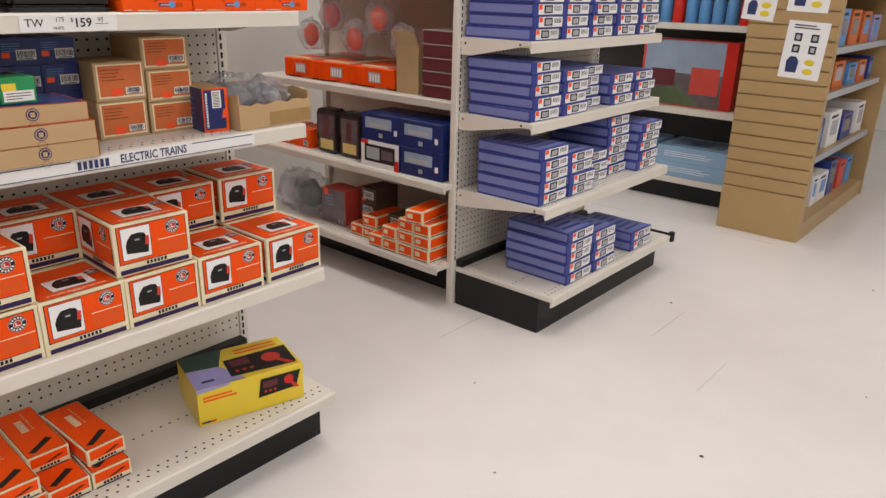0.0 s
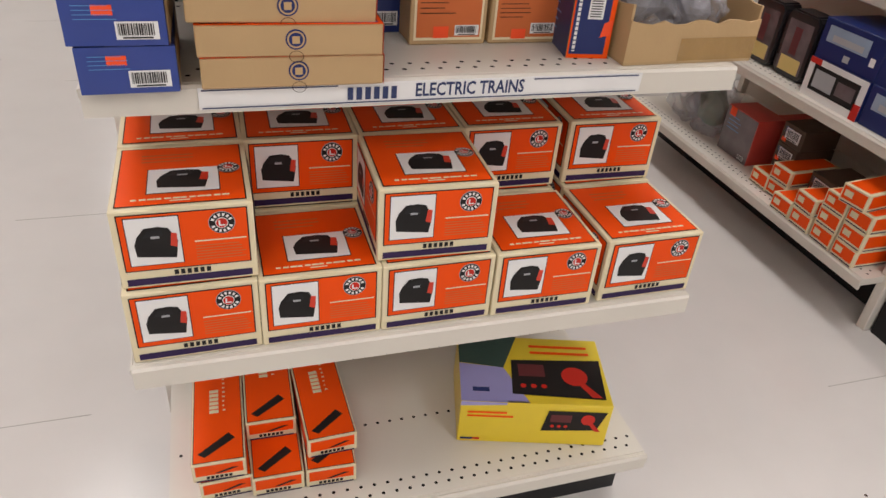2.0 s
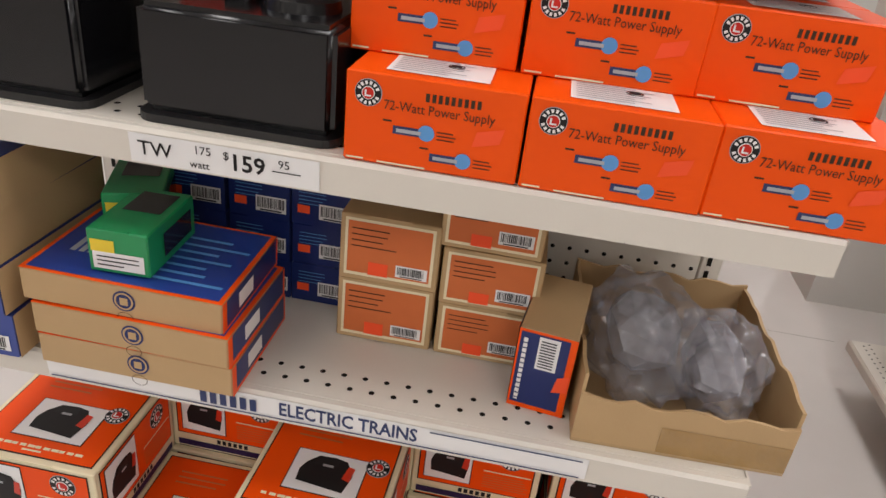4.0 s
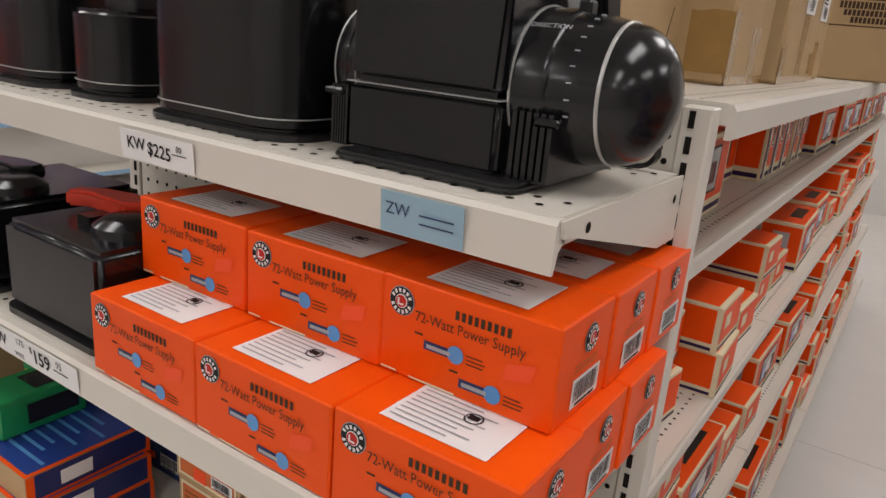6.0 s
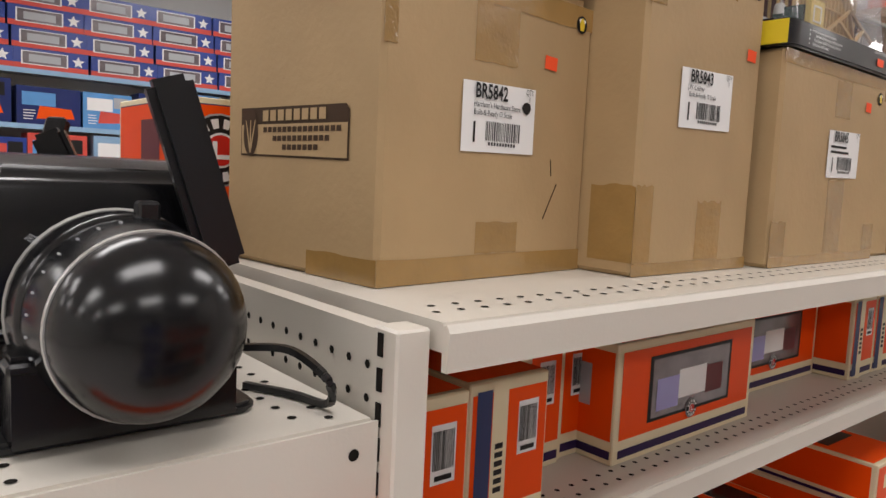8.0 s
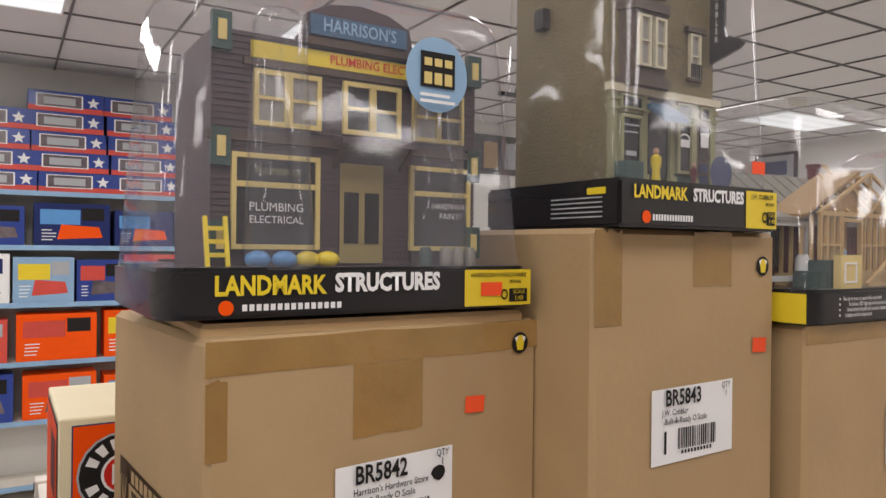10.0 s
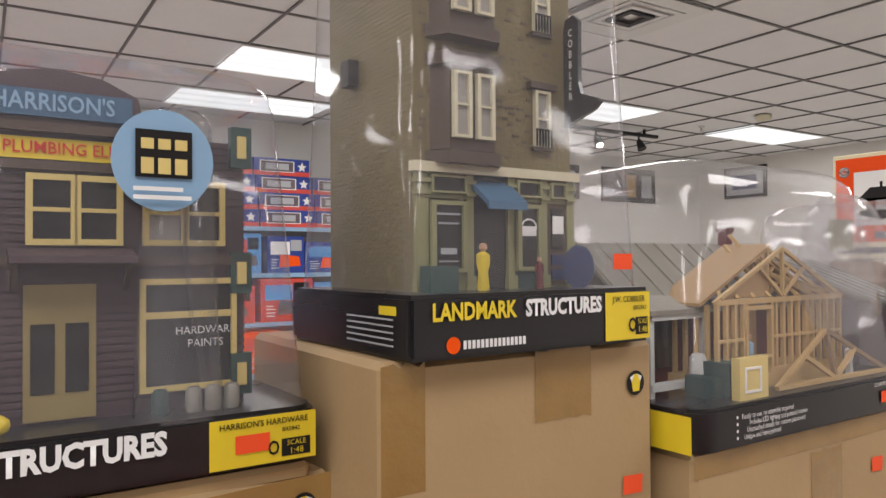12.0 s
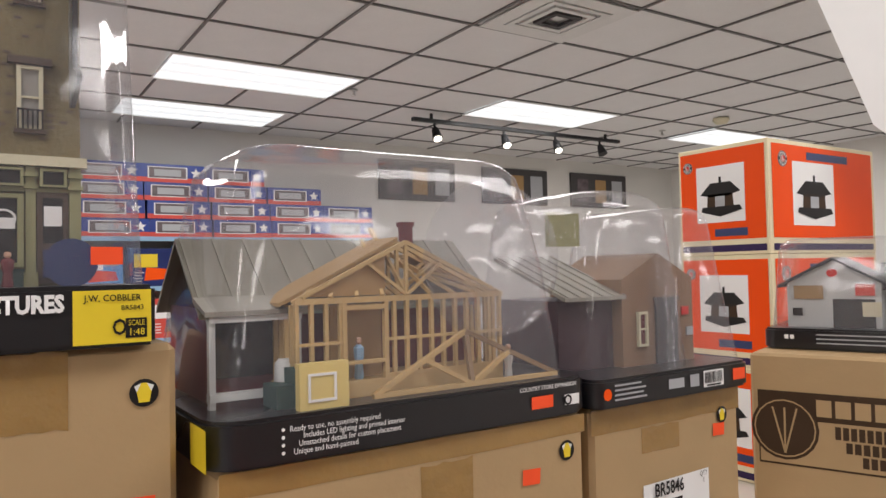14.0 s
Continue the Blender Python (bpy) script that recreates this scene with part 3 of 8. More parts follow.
def transformer_shape(a, f, u0, v0, u1, v1, layer):
    """The picture of a squat black transformer with a red lever."""
    def q(p):
        return [(u0 + x * (u1 - u0), v0 + y * (v1 - v0)) for x, y in p]
    a.poly(f, q([(0.12, 0.2), (0.8, 0.12), (0.86, 0.5), (0.72, 0.78), (0.55, 0.82), (0.3, 0.8), (0.16, 0.62), (0.1, 0.45)]), INK, layer)
    a.poly(f, q([(0.25, 0.6), (0.62, 0.62), (0.6, 0.76), (0.34, 0.74)]), BLACK_STEEL, layer + 1)
    a.poly(f, q([(0.72, 0.4), (0.84, 0.36), (0.86, 0.66), (0.76, 0.68)]), RED_PLASTIC, layer + 1)
    a.rect(f, u0 + 0.4 * (u1 - u0), v0 + 0.58 * (v1 - v0), u0 + 0.55 * (u1 - u0), v0 + 0.63 * (v1 - v0), GREY_LABEL, layer + 2)


def transformer_art():
    a = Art(TW_, TD_, TH_)
    for f in ("front", "back", "left", "right"):
        a.rect(f, 0.045, 0.225, 0.955, 0.955, INK, 1).rect(f, 0.055, 0.24, 0.945, 0.943, ORANGE_DEEP, 2)
        a.rect(f, 0.045, 0.035, 0.955, 0.125, NAVY_BAND, 1)
        a.rect(f, 0.09, 0.3, 0.47, 0.92, INK, 3).rect(f, 0.097, 0.31, 0.463, 0.91, WHITE, 4)
        transformer_shape(a, f, 0.1, 0.31, 0.5, 0.9, 5)
        a.seal(f, 0.765, 0.78, 0.0172, 3)
        a.lines(f, 0.56, 0.3, 0.93, 0.52, 6, ORANGE_DULL, 3, 5, 0.3)
        a.rect(f, 0.56, 0.555, 0.93, 0.572, CREAM, 3)
        a.blocks(f, 0.385, 0.145, 0.665, 0.21, 6, INK, 2, 0.35)
    a.rect("top", 0.04, 0.045, 0.96, 0.955, INK, 1).rect("top", 0.05, 0.055, 0.95, 0.945, ORANGE_DEEP, 2)
    a.rect("top", 0.25, 0.2, 0.78, 0.58, INK, 3).rect("top", 0.258, 0.207, 0.772, 0.573, WHITE, 4)
    transformer_shape(a, "top", 0.27, 0.2, 0.77, 0.62, 5)
    a.seal("top", 0.85, 0.53, 0.0155, 6)
    a.lines("top", 0.2, 0.68, 0.62, 0.84, 3, ORANGE_DULL, 3, 6, 0.3)
    for i in range(12):
        a.rect("top", 0.15 + i * 0.058, 0.115, 0.15 + i * 0.058 + 0.038 + 0.008 * (i % 3), 0.138, CREAM, 3)
    a.rect("top", 0.42, 0.083, 0.56, 0.098, CREAM, 3)
    return a


def place(t, poses):
    for m in poses:
        copy_thing(t, m)


rnd = random.Random(11)


def jig(x, y, z, rz=0.0, a=1.2, s=0.002):
    return pose(x + rnd.uniform(-s, s), y + rnd.uniform(-s, s), z, 0, 0, rz + rnd.uniform(-a, a))


tx = [-0.823, -0.642, -0.461, -0.28, -0.084]
T1 = carton("transformer_box", "orange and cream printed transformer carton with a transformer picture", "box", TW_, TD_, TH_, CREAM,
            jig(tx[0], -0.314, S2 + 0.0005), "transformer boxes", transformer_art())
spots = [jig(x, -0.314, S2 + 0.0005) for x in tx[1:]] + [jig(x, -0.125, S2 + 0.0005) for x in tx]
spots += [jig(tx[0] + 0.004, -0.305, S2 + TH_ + 0.003), jig(tx[2] - 0.006, -0.303, S2 + TH_ + 0.003, -1)]
spots += [jig(x, -0.117, S2 + TH_ + 0.003) for x in tx]
place(T1, spots)

# ---- orange power-supply boxes on the fourth shelf ----
PW, PD, PH = 0.161, 0.097, 0.084


def power_box():
    a = Art(PW, PD, PH)
    a.seal("front", 0.13, 0.78, 0.0125, 1)
    for v, u in ((0.42, 0.28), (0.17, 0.5)):
        a.rect("front", u, v - 0.045, u + 0.22, v + 0.045, INK_NAVY, 1).dot("front", u + 0.19, v + 0.01, 0.0075, LIT_BLUE, 2)
        a.rect("front", u + 0.02, v - 0.02, u + 0.16, v + 0.02, GREY_LABEL, 3)
        a.lines("front", u + 0.25, v - 0.06, u + 0.38, v + 0.06, 3, INK_BROWN, 1, 3, 0.3)
        a.rect("front", u - 0.06, v + 0.08, u - 0.01, v + 0.1, INK_BROWN, 1)
    a.poly("front", ((0.73, 0.36), (0.88, 0.43), (0.9, 0.6), (0.75, 0.53)), TAG_RED, 1)
    a.rect("front", 0.02, 0.03, 0.12, 0.05, CREAM, 1).rect("front", 0.2, 0.02, 0.48, 0.04, CREAM, 1)
    a.rect("top", 0.2, 0.14, 0.78, 0.84, WHITE, 1)
    a.lines("top", 0.23, 0.18, 0.74, 0.8, 9, GREY_LABEL, 2, 7, 0.3)
    a.dot("top", 0.56, 0.56, 0.008, INK, 2, 0.0065)
    a.rect("top", 0.53, 0.53, 0.59, 0.6, INK, 3)
    a.seal("right", 0.55, 0.74, 0.012, 1)
    a.barcode("right", 0.3, 0.1, 0.82, 0.4, 1, 4)
    a.lines("right", 0.3, 0.45, 0.75, 0.55, 2, ORANGE_DULL, 1, 2)
    t = carton("power_supply_box", "glossy orange power supply carton with a white label on top", "box", PW, PD, PH, ORANGE,
               jig(-0.371, -0.306, S4 + 0.0005, 0, 0.4), "power supply boxes", a, flap=False)
    lettering("72-Watt Power Supply", 0.0125, INK_BROWN, t, up("front", PW, PD, PH, 0.53, 0.68), squeeze=0.86)
    a2 = Art(PW, PD, PH)
    a2.blocks("front", 0.45, 0.77, 0.77, 0.86, 9, INK_BROWN, 1, 0.4)
    a2.done(t, "maker_word")
    return t


PB = power_box()
px = [-0.373, -0.21, -0.047]
place(PB, [jig(x, -0.306, S4 + 0.0005, 0, 0.4) for x in px[1:]] + [jig(x, -0.207, S4 + 0.0005, 0, 0.5) for x in px] + [jig(x, -0.108, S4 + 0.0005, 0, 0.5) for x in px]
      + [jig(x, y, S4 + PH + 0.001, 0, 0.7) for x in (-0.389, -0.225, -0.062) for y in (-0.2325, -0.134, -0.036)])

# ---- the tall brown cartons on the top shelf ----


def tape_strip(t, w, d, h, f, u0, v0, u1, v1, seed):
    """A strip of glossy tape with a ragged end and uneven edges, lying on the card."""
    r = random.Random(seed)
    a = Art(w, d, h)
    n = 7
    tall = (v1 - v0) * h > (u1 - u0) * a.face(f)[4]
    lo, hi = [], []
    for i in range(n + 1):
        q = i / n
        if tall:
            hi.append((u0 + (u1 - u0) * q, v1 - r.uniform(0, 0.012)))
            lo.append((u0 + (u1 - u0) * q, v0))
        else:
            hi.append((u0 + (u1 - u0) * q, v1 - r.uniform(0, 0.006)))
            lo.append((u0 + (u1 - u0) * q, v0 + (r.uniform(0, 0.006) if v0 > 0.05 else 0)))
    a.poly(f, lo + hi[::-1], TAPE, 0.2 + 0.02 * (seed % 9))
    return a.done(t, "packing_tape")


def brown_carton(label, code, w, d, h, m, tapes, lab=(0.45, 0.5), tag=(0.74, 0.72), led=(0.93, 0.9), words=(), stamp=False, blot=False):
    a = Art(w, d, h)
    if lab:
        s, k = 0.112 / w, 0.069 / h
        u0, v0 = lab
        a.poly("front", ((u0, v0), (u0 + s, v0 + 0.006), (u0 + s, v0 + k + 0.006), (u0, v0 + k)), WHITE, 2)
        if not words:
            a.lines("front", u0 + 0.08 * s, v0 + 0.5 * k, u0 + 0.78 * s, v0 + 0.72 * k, 2, INK, 3, 3, 0.45)
        a.blocks("front", u0 + 0.145 * s, v0 + 0.14 * k, u0 + 0.175 * s, v0 + 0.44 * k, 1, INK, 3, 0.1)
        x, r = u0 + 0.31 * s, random.Random(len(code) + int(h * 1000))
        while x < u0 + 0.77 * s:
            g = r.choice((0.007, 0.012, 0.018)) * s
            a.rect("front", x, v0 + 0.18 * k, x + g, v0 + 0.46 * k, INK, 3)
            x += g + r.choice((0.008, 0.014)) * s
        a.blocks("front", u0 + 0.35 * s, v0 + 0.11 * k, u0 + 0.74 * s, v0 + 0.16 * k, 10, INK, 3, 0.4)
        if blot:
            a.poly("front", [(u0 + (0.87 + 0.066 * q * math.cos(b)) * s, v0 + (0.72 + 0.1 * q * math.sin(b)) * k) for b, q in ((0.0, 0.9), (0.8, 1.0), (1.6, 0.95), (2.4, 1.05), (3.1, 1.15), (3.9, 0.95), (4.7, 1.0), (5.5, 0.85))], INK, 4)
    if tag:
        a.poly("front", [(tag[0] + x / w, tag[1] + y / h) for x, y in ((0, 0), (0.021, -0.001), (0.022, 0.0135), (0.0005, 0.0145))], TAG_RED, 2)
    if led:
        a.dot("front", led[0], led[1], 0.0098, INK, 2)
        a.poly("front", [(led[0] + x * 0.0088 / w, led[1] + y * 0.0088 / h) for x, y in ((-0.4, -0.75), (0.4, -0.75), (0.55, 0.1), (0.2, 0.8), (-0.2, 0.8), (-0.55, 0.1))], YELLOW, 3)
        a.poly("front", [(led[0] + x * 0.0088 / w, led[1] + y * 0.0088 / h) for x, y in ((-0.2, 0.8), (-0.75, 0.55), (-0.55, 0.1))], WHITE, 3)
        a.poly("front", [(led[0] + x * 0.0088 / w, led[1] + y * 0.0088 / h) for x, y in ((0.2, 0.8), (0.75, 0.55), (0.55, 0.1))], WHITE, 3)
    if stamp:
        a.poly("left", ((0.12, 0.385), (0.84, 0.375), (0.84, 0.53), (0.82, 0.55), (0.12, 0.555)), INK_BROWN, 1).poly("left", ((0.128, 0.392), (0.832, 0.382), (0.832, 0.492), (0.128, 0.495)), KRAFT, 2)
        a.dot("left", 0.2, 0.465, 0.0155, INK_BROWN, 3, squash=1.6)
        for s0 in (-1, 0, 1):
            a.poly("left", ((0.194, 0.395), (0.206, 0.395), (0.204 + 0.035 * s0, 0.51), (0.198 + 0.035 * s0, 0.51)), KRAFT, 4)
        for v, n in ((0.475, 15), (0.445, 11), (0.415, 7)):
            a.blocks("left", 0.55 - 0.017 * n, v - 0.009, 0.55 + 0.017 * n, v + 0.009, n, INK_BROWN, 3, 0.2)
        a.blocks("left", 0.29, 0.505, 0.72, 0.542, 8, KRAFT, 3, 0.25)
    t = carton("shipping_carton", label, "cardboard box", w, d, h, KRAFT, m, "shipping cartons", None, bev=0.005, flap=False)
    a.done(t)
    for tp in tapes:
        tape_strip(t, w, d, h, *tp)
    if lab and code:
        s, k = 0.112 / w, 0.069 / h
        lettering(code, 0.0205, INK, t, up("front", w, d, h, lab[0] + 0.365 * s, lab[1] + 0.87 * k, 5), squeeze=0.76, bold=0.022)
        lettering("QTY", 0.0085, INK, t, up("front", w, d, h, lab[0] + 0.9 * s, lab[1] + 0.96 * k, 5), squeeze=0.75)
        lettering("1", 0.0085, INK, t, up("front", w, d, h, lab[0] + 0.9 * s, lab[1] + 0.85 * k, 5))
        for q, line in enumerate(words):
            lettering(line, 0.0078, INK, t, up("front", w, d, h, lab[0] + (0.09 + 0.0145 * len(line)) * s, lab[1] + (0.685 - 0.115 * q) * k, 5), squeeze=0.83, bold=0.008)
    return t


Z = TOP + 0.0008
C1 = brown_carton("brown cardboard shipping carton with a white code label, taped edges", "BR5842", 0.312, 0.275, 0.302, pose(-0.27, 0.2201, Z, 0, 0, 95),
                  [("front", 0.0, 0.0, 1.0, 0.085, 1), ("left", 0.6, 0.0, 1.0, 0.085, 2), ("front", 0.41, 0.083, 0.62, 0.195, 3), ("front", 0.37, 0.72, 0.58, 0.915, 4), ("front", 0, 0.91, 1, 1.0, 5), ("front", 0.0, 0.72, 0.05, 0.91, 6)],
                  lab=(0.32, 0.425), tag=(0.722, 0.742), led=(0.925, 0.93), stamp=True, words=("Harrison's Hardware Store", "Built-&-Ready O Scale"), blot=True)
bm = bmesh.new()
for p, q in (((0.76, 0.2), (0.83, 0.33)), ((0.795, 0.36), (0.787, 0.42))):
    f0, f1 = up("front", 0.312, 0.275, 0.302, *p, 0.2).translation, up("front", 0.312, 0.275, 0.302, *q, 0.2).translation
    bar(bm, f0, f1, 0.0012, 0.0006)
part("gouge", bm, INK_BROWN, C1, "dark scratch in the card")
C2 = brown_carton("tall brown cardboard shipping carton with a white code label", "BR5843", 0.25, 0.25, 0.386, pose(-0.195, 0.511, Z, 0, 0, 90),
                  [("front", 0.0, 0.04, 0.13, 0.27, 7), ("front", 0.5, 0.04, 0.72, 0.23, 8), ("front", 0.0, 0.78, 0.13, 1.0, 9), ("front", 0, 0, 1, 0.04, 10), ("front", 0.5, 0.86, 0.72, 1, 11), ("left", 0.75, 0.04, 1.0, 0.27, 12)],
                  lab=(0.28, 0.445), tag=(0.85, 0.69), led=(0.91, 0.913), words=("J.W. Cobbler", "Built-&-Ready O Scale"))
C3 = brown_carton("wide brown cardboard shipping carton with tape and a code label", "BR5845", 0.36, 0.26, 0.291, pose(-0.182, 0.838, Z, 0, 0, 90.7),
                  [("front", 0.47, 0.053, 0.63, 0.43, 13), ("front", 0.0, 0.053, 0.12, 0.22, 14), ("front", 0.88, 0.053, 1.0, 0.2, 15), ("front", 0, 0, 1, 0.05, 16), ("front", 0.47, 0.74, 0.62, 0.93, 17), ("front", 0, 0.93, 1, 1, 18)],
                  lab=(0.43, 0.435), tag=(0.775, 0.8), led=(0.93, 0.885))
C4 = brown_carton("brown cardboard shipping carton with crinkled tape", "BR5846", 0.25, 0.25, 0.288, pose(-0.195, 1.165, Z, 0, 0, 91),
                  [("front", 0.35, 0.0, 0.6, 0.3, 19), ("front", 0, 0.9, 1, 1, 20), ("front", 0.3, 0.8, 0.55, 0.9, 21)], lab=(0.3, 0.445), tag=(0.79, 0.81), led=(0.86, 0.89))

# ---- old black transformers on the top shelf of the end unit ----


def rounded_prism(bm, x0, x1, y0, y1, z0, z1, r, seg=5, cham=None):
    pts = []
    for cx, cy, a0 in ((x1 - r, y1 - r, 0), (x0 + r, y1 - r, 90), (x0 + r, y0 + r, 180), (x1 - r, y0 + r, 270)):
        for i in range(seg + 1):
            a = radians(a0 + 90 * i / seg)
            pts.append((cx + r * math.cos(a), cy + r * math.sin(a)))
    prism(bm, pts, "z", z0, z1)


def big_transformer():
    """A long bakelite case with a dome control at either end, on a flanged foot."""
    t = thing("toy_train_transformer", "large black bakelite train transformer with domed dials, dusty and worn", "transformer", pose(-0.165, -0.147, S5 + 0.0005))
    bm = bmesh.new()
    rounded_prism(bm, -0.078, 0.11, -0.098, 0.085, 0, 0.008, 0.016)
    bevel(bm, 0.003, 2)
    part("base_flange", bm, BAKELITE_SATIN, t, smooth=True)
    bm = bmesh.new()
    box(bm, -0.0745, 0.0815, -0.0795, 0.0725, 0.008, 0.0668)
    bevel(bm, 0.005, 3)
    part("lower_case", bm, BAKELITE, t, smooth=True)
    bm = bmesh.new()
    arch = [(-0.075, 0.068), (0.082, 0.068), (0.0805, 0.155), (0.074, 0.166), (0.048, 0.174), (0.004, 0.176), (-0.045, 0.174), (-0.066, 0.166), (-0.074, 0.155)]
    prism(bm, arch, "y", -0.08, 0.073)
    for v in bm.verts:
        if v.co.z > 0.16:
            v.co.y *= 0.93
    bevel(bm, 0.008, 3, 35)
    part("upper_case", bm, BAKELITE, t, smooth=True)
    bm = bmesh.new()
    box(bm, -0.0752, 0.0822, -0.0803, 0.0733, 0.0669, 0.0675)
    part("seam_line", bm, SILVER, t)
    for s in (1, -1):
        M = pose((0.082 if s > 0 else 0.075) * s, -0.005, 0.078, 0, 90 * s, 0) @ Matrix.Diagonal((1, 1, 1 if s > 0 else 0.45, 1))
        bm = bmesh.new()
        lathe(bm, [(0.064, 0.0), (0.0635, 0.024), (0.0625, 0.028), (0.0605, 0.03), (0.0595, 0.054), (0.0565, 0.068)], M, 40)
        part("control_drum", bm, BAKELITE, t, smooth=True)
        bm = bmesh.new()
        lathe(bm, [(0.0652, -0.001), (0.0652, 0.0005), (0.064, 0.0008)], M, 40)
        part("drum_line", bm, SILVER, t)
        bm = bmesh.new()
        lathe(bm, [(0.0565, 0.0678), (0.0572, 0.0685), (0.0572, 0.0702), (0.0565, 0.071)], M, 44)
        part("silver_ring", bm, SILVER, t)
        bm = bmesh.new()
        lathe(bm, [(0.0558, 0.069)] + [(0.0555 * math.cos(a), 0.072 + 0.041 * math.sin(a)) for a in [0.0, 0.2, 0.4, 0.6, 0.8, 1.0, 1.2, 1.35, 1.48, 1.55]], M, 40)
        dome = part("dial_dome", bm, BAKELITE, t, smooth=True)
        bm = bmesh.new()
        for i in range(9):
            a = radians(100 + i * 12) if s > 0 else radians(80 - i * 12)
            p = M @ Vector((0.0, 0.0, 0.045)) + Vector((0, 0.0603 * math.cos(a), 0.0603 * math.sin(a)))
            bar(bm, p, p + Vector((0.004 * s, 0, 0)), 0.0011)
        part("dial_mark", bm, GREY_LABEL, t)
        bm = bmesh.new()
        for i in range(6):
            x = s * ((0.089 if s > 0 else 0.08) + i * (0.0062 if s > 0 else 0.003))
            box(bm, min(x, x + s * 0.004), max(x, x + s * 0.004), -0.072, 0.06, 0.008, 0.062)
        box(bm, min(s * 0.0416, s * 0.1), max(s * 0.0416, s * 0.1), -0.063, 0.057, 0.008, 0.058)
        part("vent_ribs", bm, BAKELITE, t)
        bm = bmesh.new()
        x = 0.108 if s > 0 else -0.107
        box(bm, x, x + 0.022, -0.075, -0.056, 0.052, 0.059)
        bevel(bm, 0.002, 1)
        part("side_tab", bm, BAKELITE, t)
        bm = bmesh.new()
        box(bm, s * 0.105 - 0.006, s * 0.105 + 0.006, 0.0, 0.014, 0.134, 0.149)
        bevel(bm, 0.002, 1)
        part("direction_knob", bm, BAKELITE_SATIN, t)
    lettering("DIRECTION", 0.0065, GREY_LABEL, t, Matrix.Translation((0.106, -0.0575, 0.126)) @ pose(0, 0, 0, 45, 0, 0), name="dial_lettering")
    bm = bmesh.new()
    bar(bm, (0.105, 0.058, 0.105), (0.1, 0.02, 0.228), 0.018, 0.03)
    bevel(bm, 0.005, 2)
    part("speed_lever", bm, BAKELITE_SATIN, t, "long black speed lever", smooth=True)
    bm = bmesh.new()
    bar(bm, (-0.085, 0.02, 0.12), (-0.1, -0.01, 0.195), 0.016, 0.026)
    bevel(bm, 0.004, 2)
    part("speed_lever", bm, BAKELITE, t, smooth=True)
    return t


big_transformer()


def tub_transformer(label, x, w, d, h, y, lever=False):
    """A rounded bakelite tub with flutes, a beaded foot and a top plate."""
    t = thing("toy_train_transformer", label, "transformer", pose(x, y, S5 + 0.0005), "old transformers")
    bm = bmesh.new()
    rounded_prism(bm, -w / 2 - 0.006, w / 2 + 0.006, -d / 2 - 0.006, d / 2 + 0.006, 0, 0.006, 0.05, 6)
    part("foot", bm, BAKELITE_SATIN, t)
    bm = bmesh.new()
    rounded_prism(bm, -w / 2, w / 2, -d / 2, d / 2, 0.006, h, 0.046, 6)
    bevel(bm, 0.006, 3, 60)
    part("case", bm, BAKELITE, t, smooth=True)
    bm = bmesh.new()
    rounded_prism(bm, -w / 2 - 0.0012, w / 2 + 0.0012, -d / 2 - 0.0012, d / 2 + 0.0012, 0.02, 0.0212, 0.047, 6)
    part("seam_line", bm, SILVER, t)
    bm = bmesh.new()
    rounded_prism(bm, -w * 0.3, w * 0.3, -d * 0.1, d * 0.38, h, h + 0.028, 0.012)
    bevel(bm, 0.004, 2)
    part("top_housing", bm, BAKELITE_SATIN, t, smooth=True)
    if lever:
        bm = bmesh.new()
        bar(bm, (w * 0.36, 0.0, h), (w * 0.25, 0.02, h + 0.065), 0.02, 0.014)
        bevel(bm, 0.003, 1)
        part("speed_lever", bm, BAKELITE, t)
    return t


tub_transformer("black fluted bakelite transformer tub with a lever", -0.418, 0.22, 0.18, 0.146, -0.148, True)
tub_transformer("small glossy black bakelite transformer", -0.665, 0.115, 0.11, 0.105, -0.165)
tub_transformer("glossy black bakelite transformer at the shelf end", -0.84, 0.16, 0.15, 0.14, -0.15)

# power lead of the big transformer
cord = thing("electric_cable", "short black power cord curled on the shelf", "cable")
bm = bmesh.new()
pts = [(-0.07, -0.07, S5 + 0.045), (-0.045, -0.045, S5 + 0.045), (-0.018, -0.03, S5 + 0.028), (-0.03, -0.022, S5 + 0.006), (-0.07, -0.03, S5 + 0.004), (-0.11, -0.05, S5 + 0.004)]
for p0, p1, p2, p3 in zip([pts[0]] + pts, pts, pts[1:], pts[2:] + [pts[-1]]):
    q = [Vector(k) for k in (p0, p1, p2, p3)]
    curve = [0.5 * (2 * q[1] + (q[2] - q[0]) * f + (2 * q[0] - 5 * q[1] + 4 * q[2] - q[3]) * f * f + (3 * q[1] - q[0] - 3 * q[2] + q[3]) * f ** 3) for f in [i / 6 for i in range(7)]]
    for a, b in zip(curve, curve[1:]):
        bar(bm, a, b, 0.005)
part("cord", bm, BAKELITE_SATIN, cord)


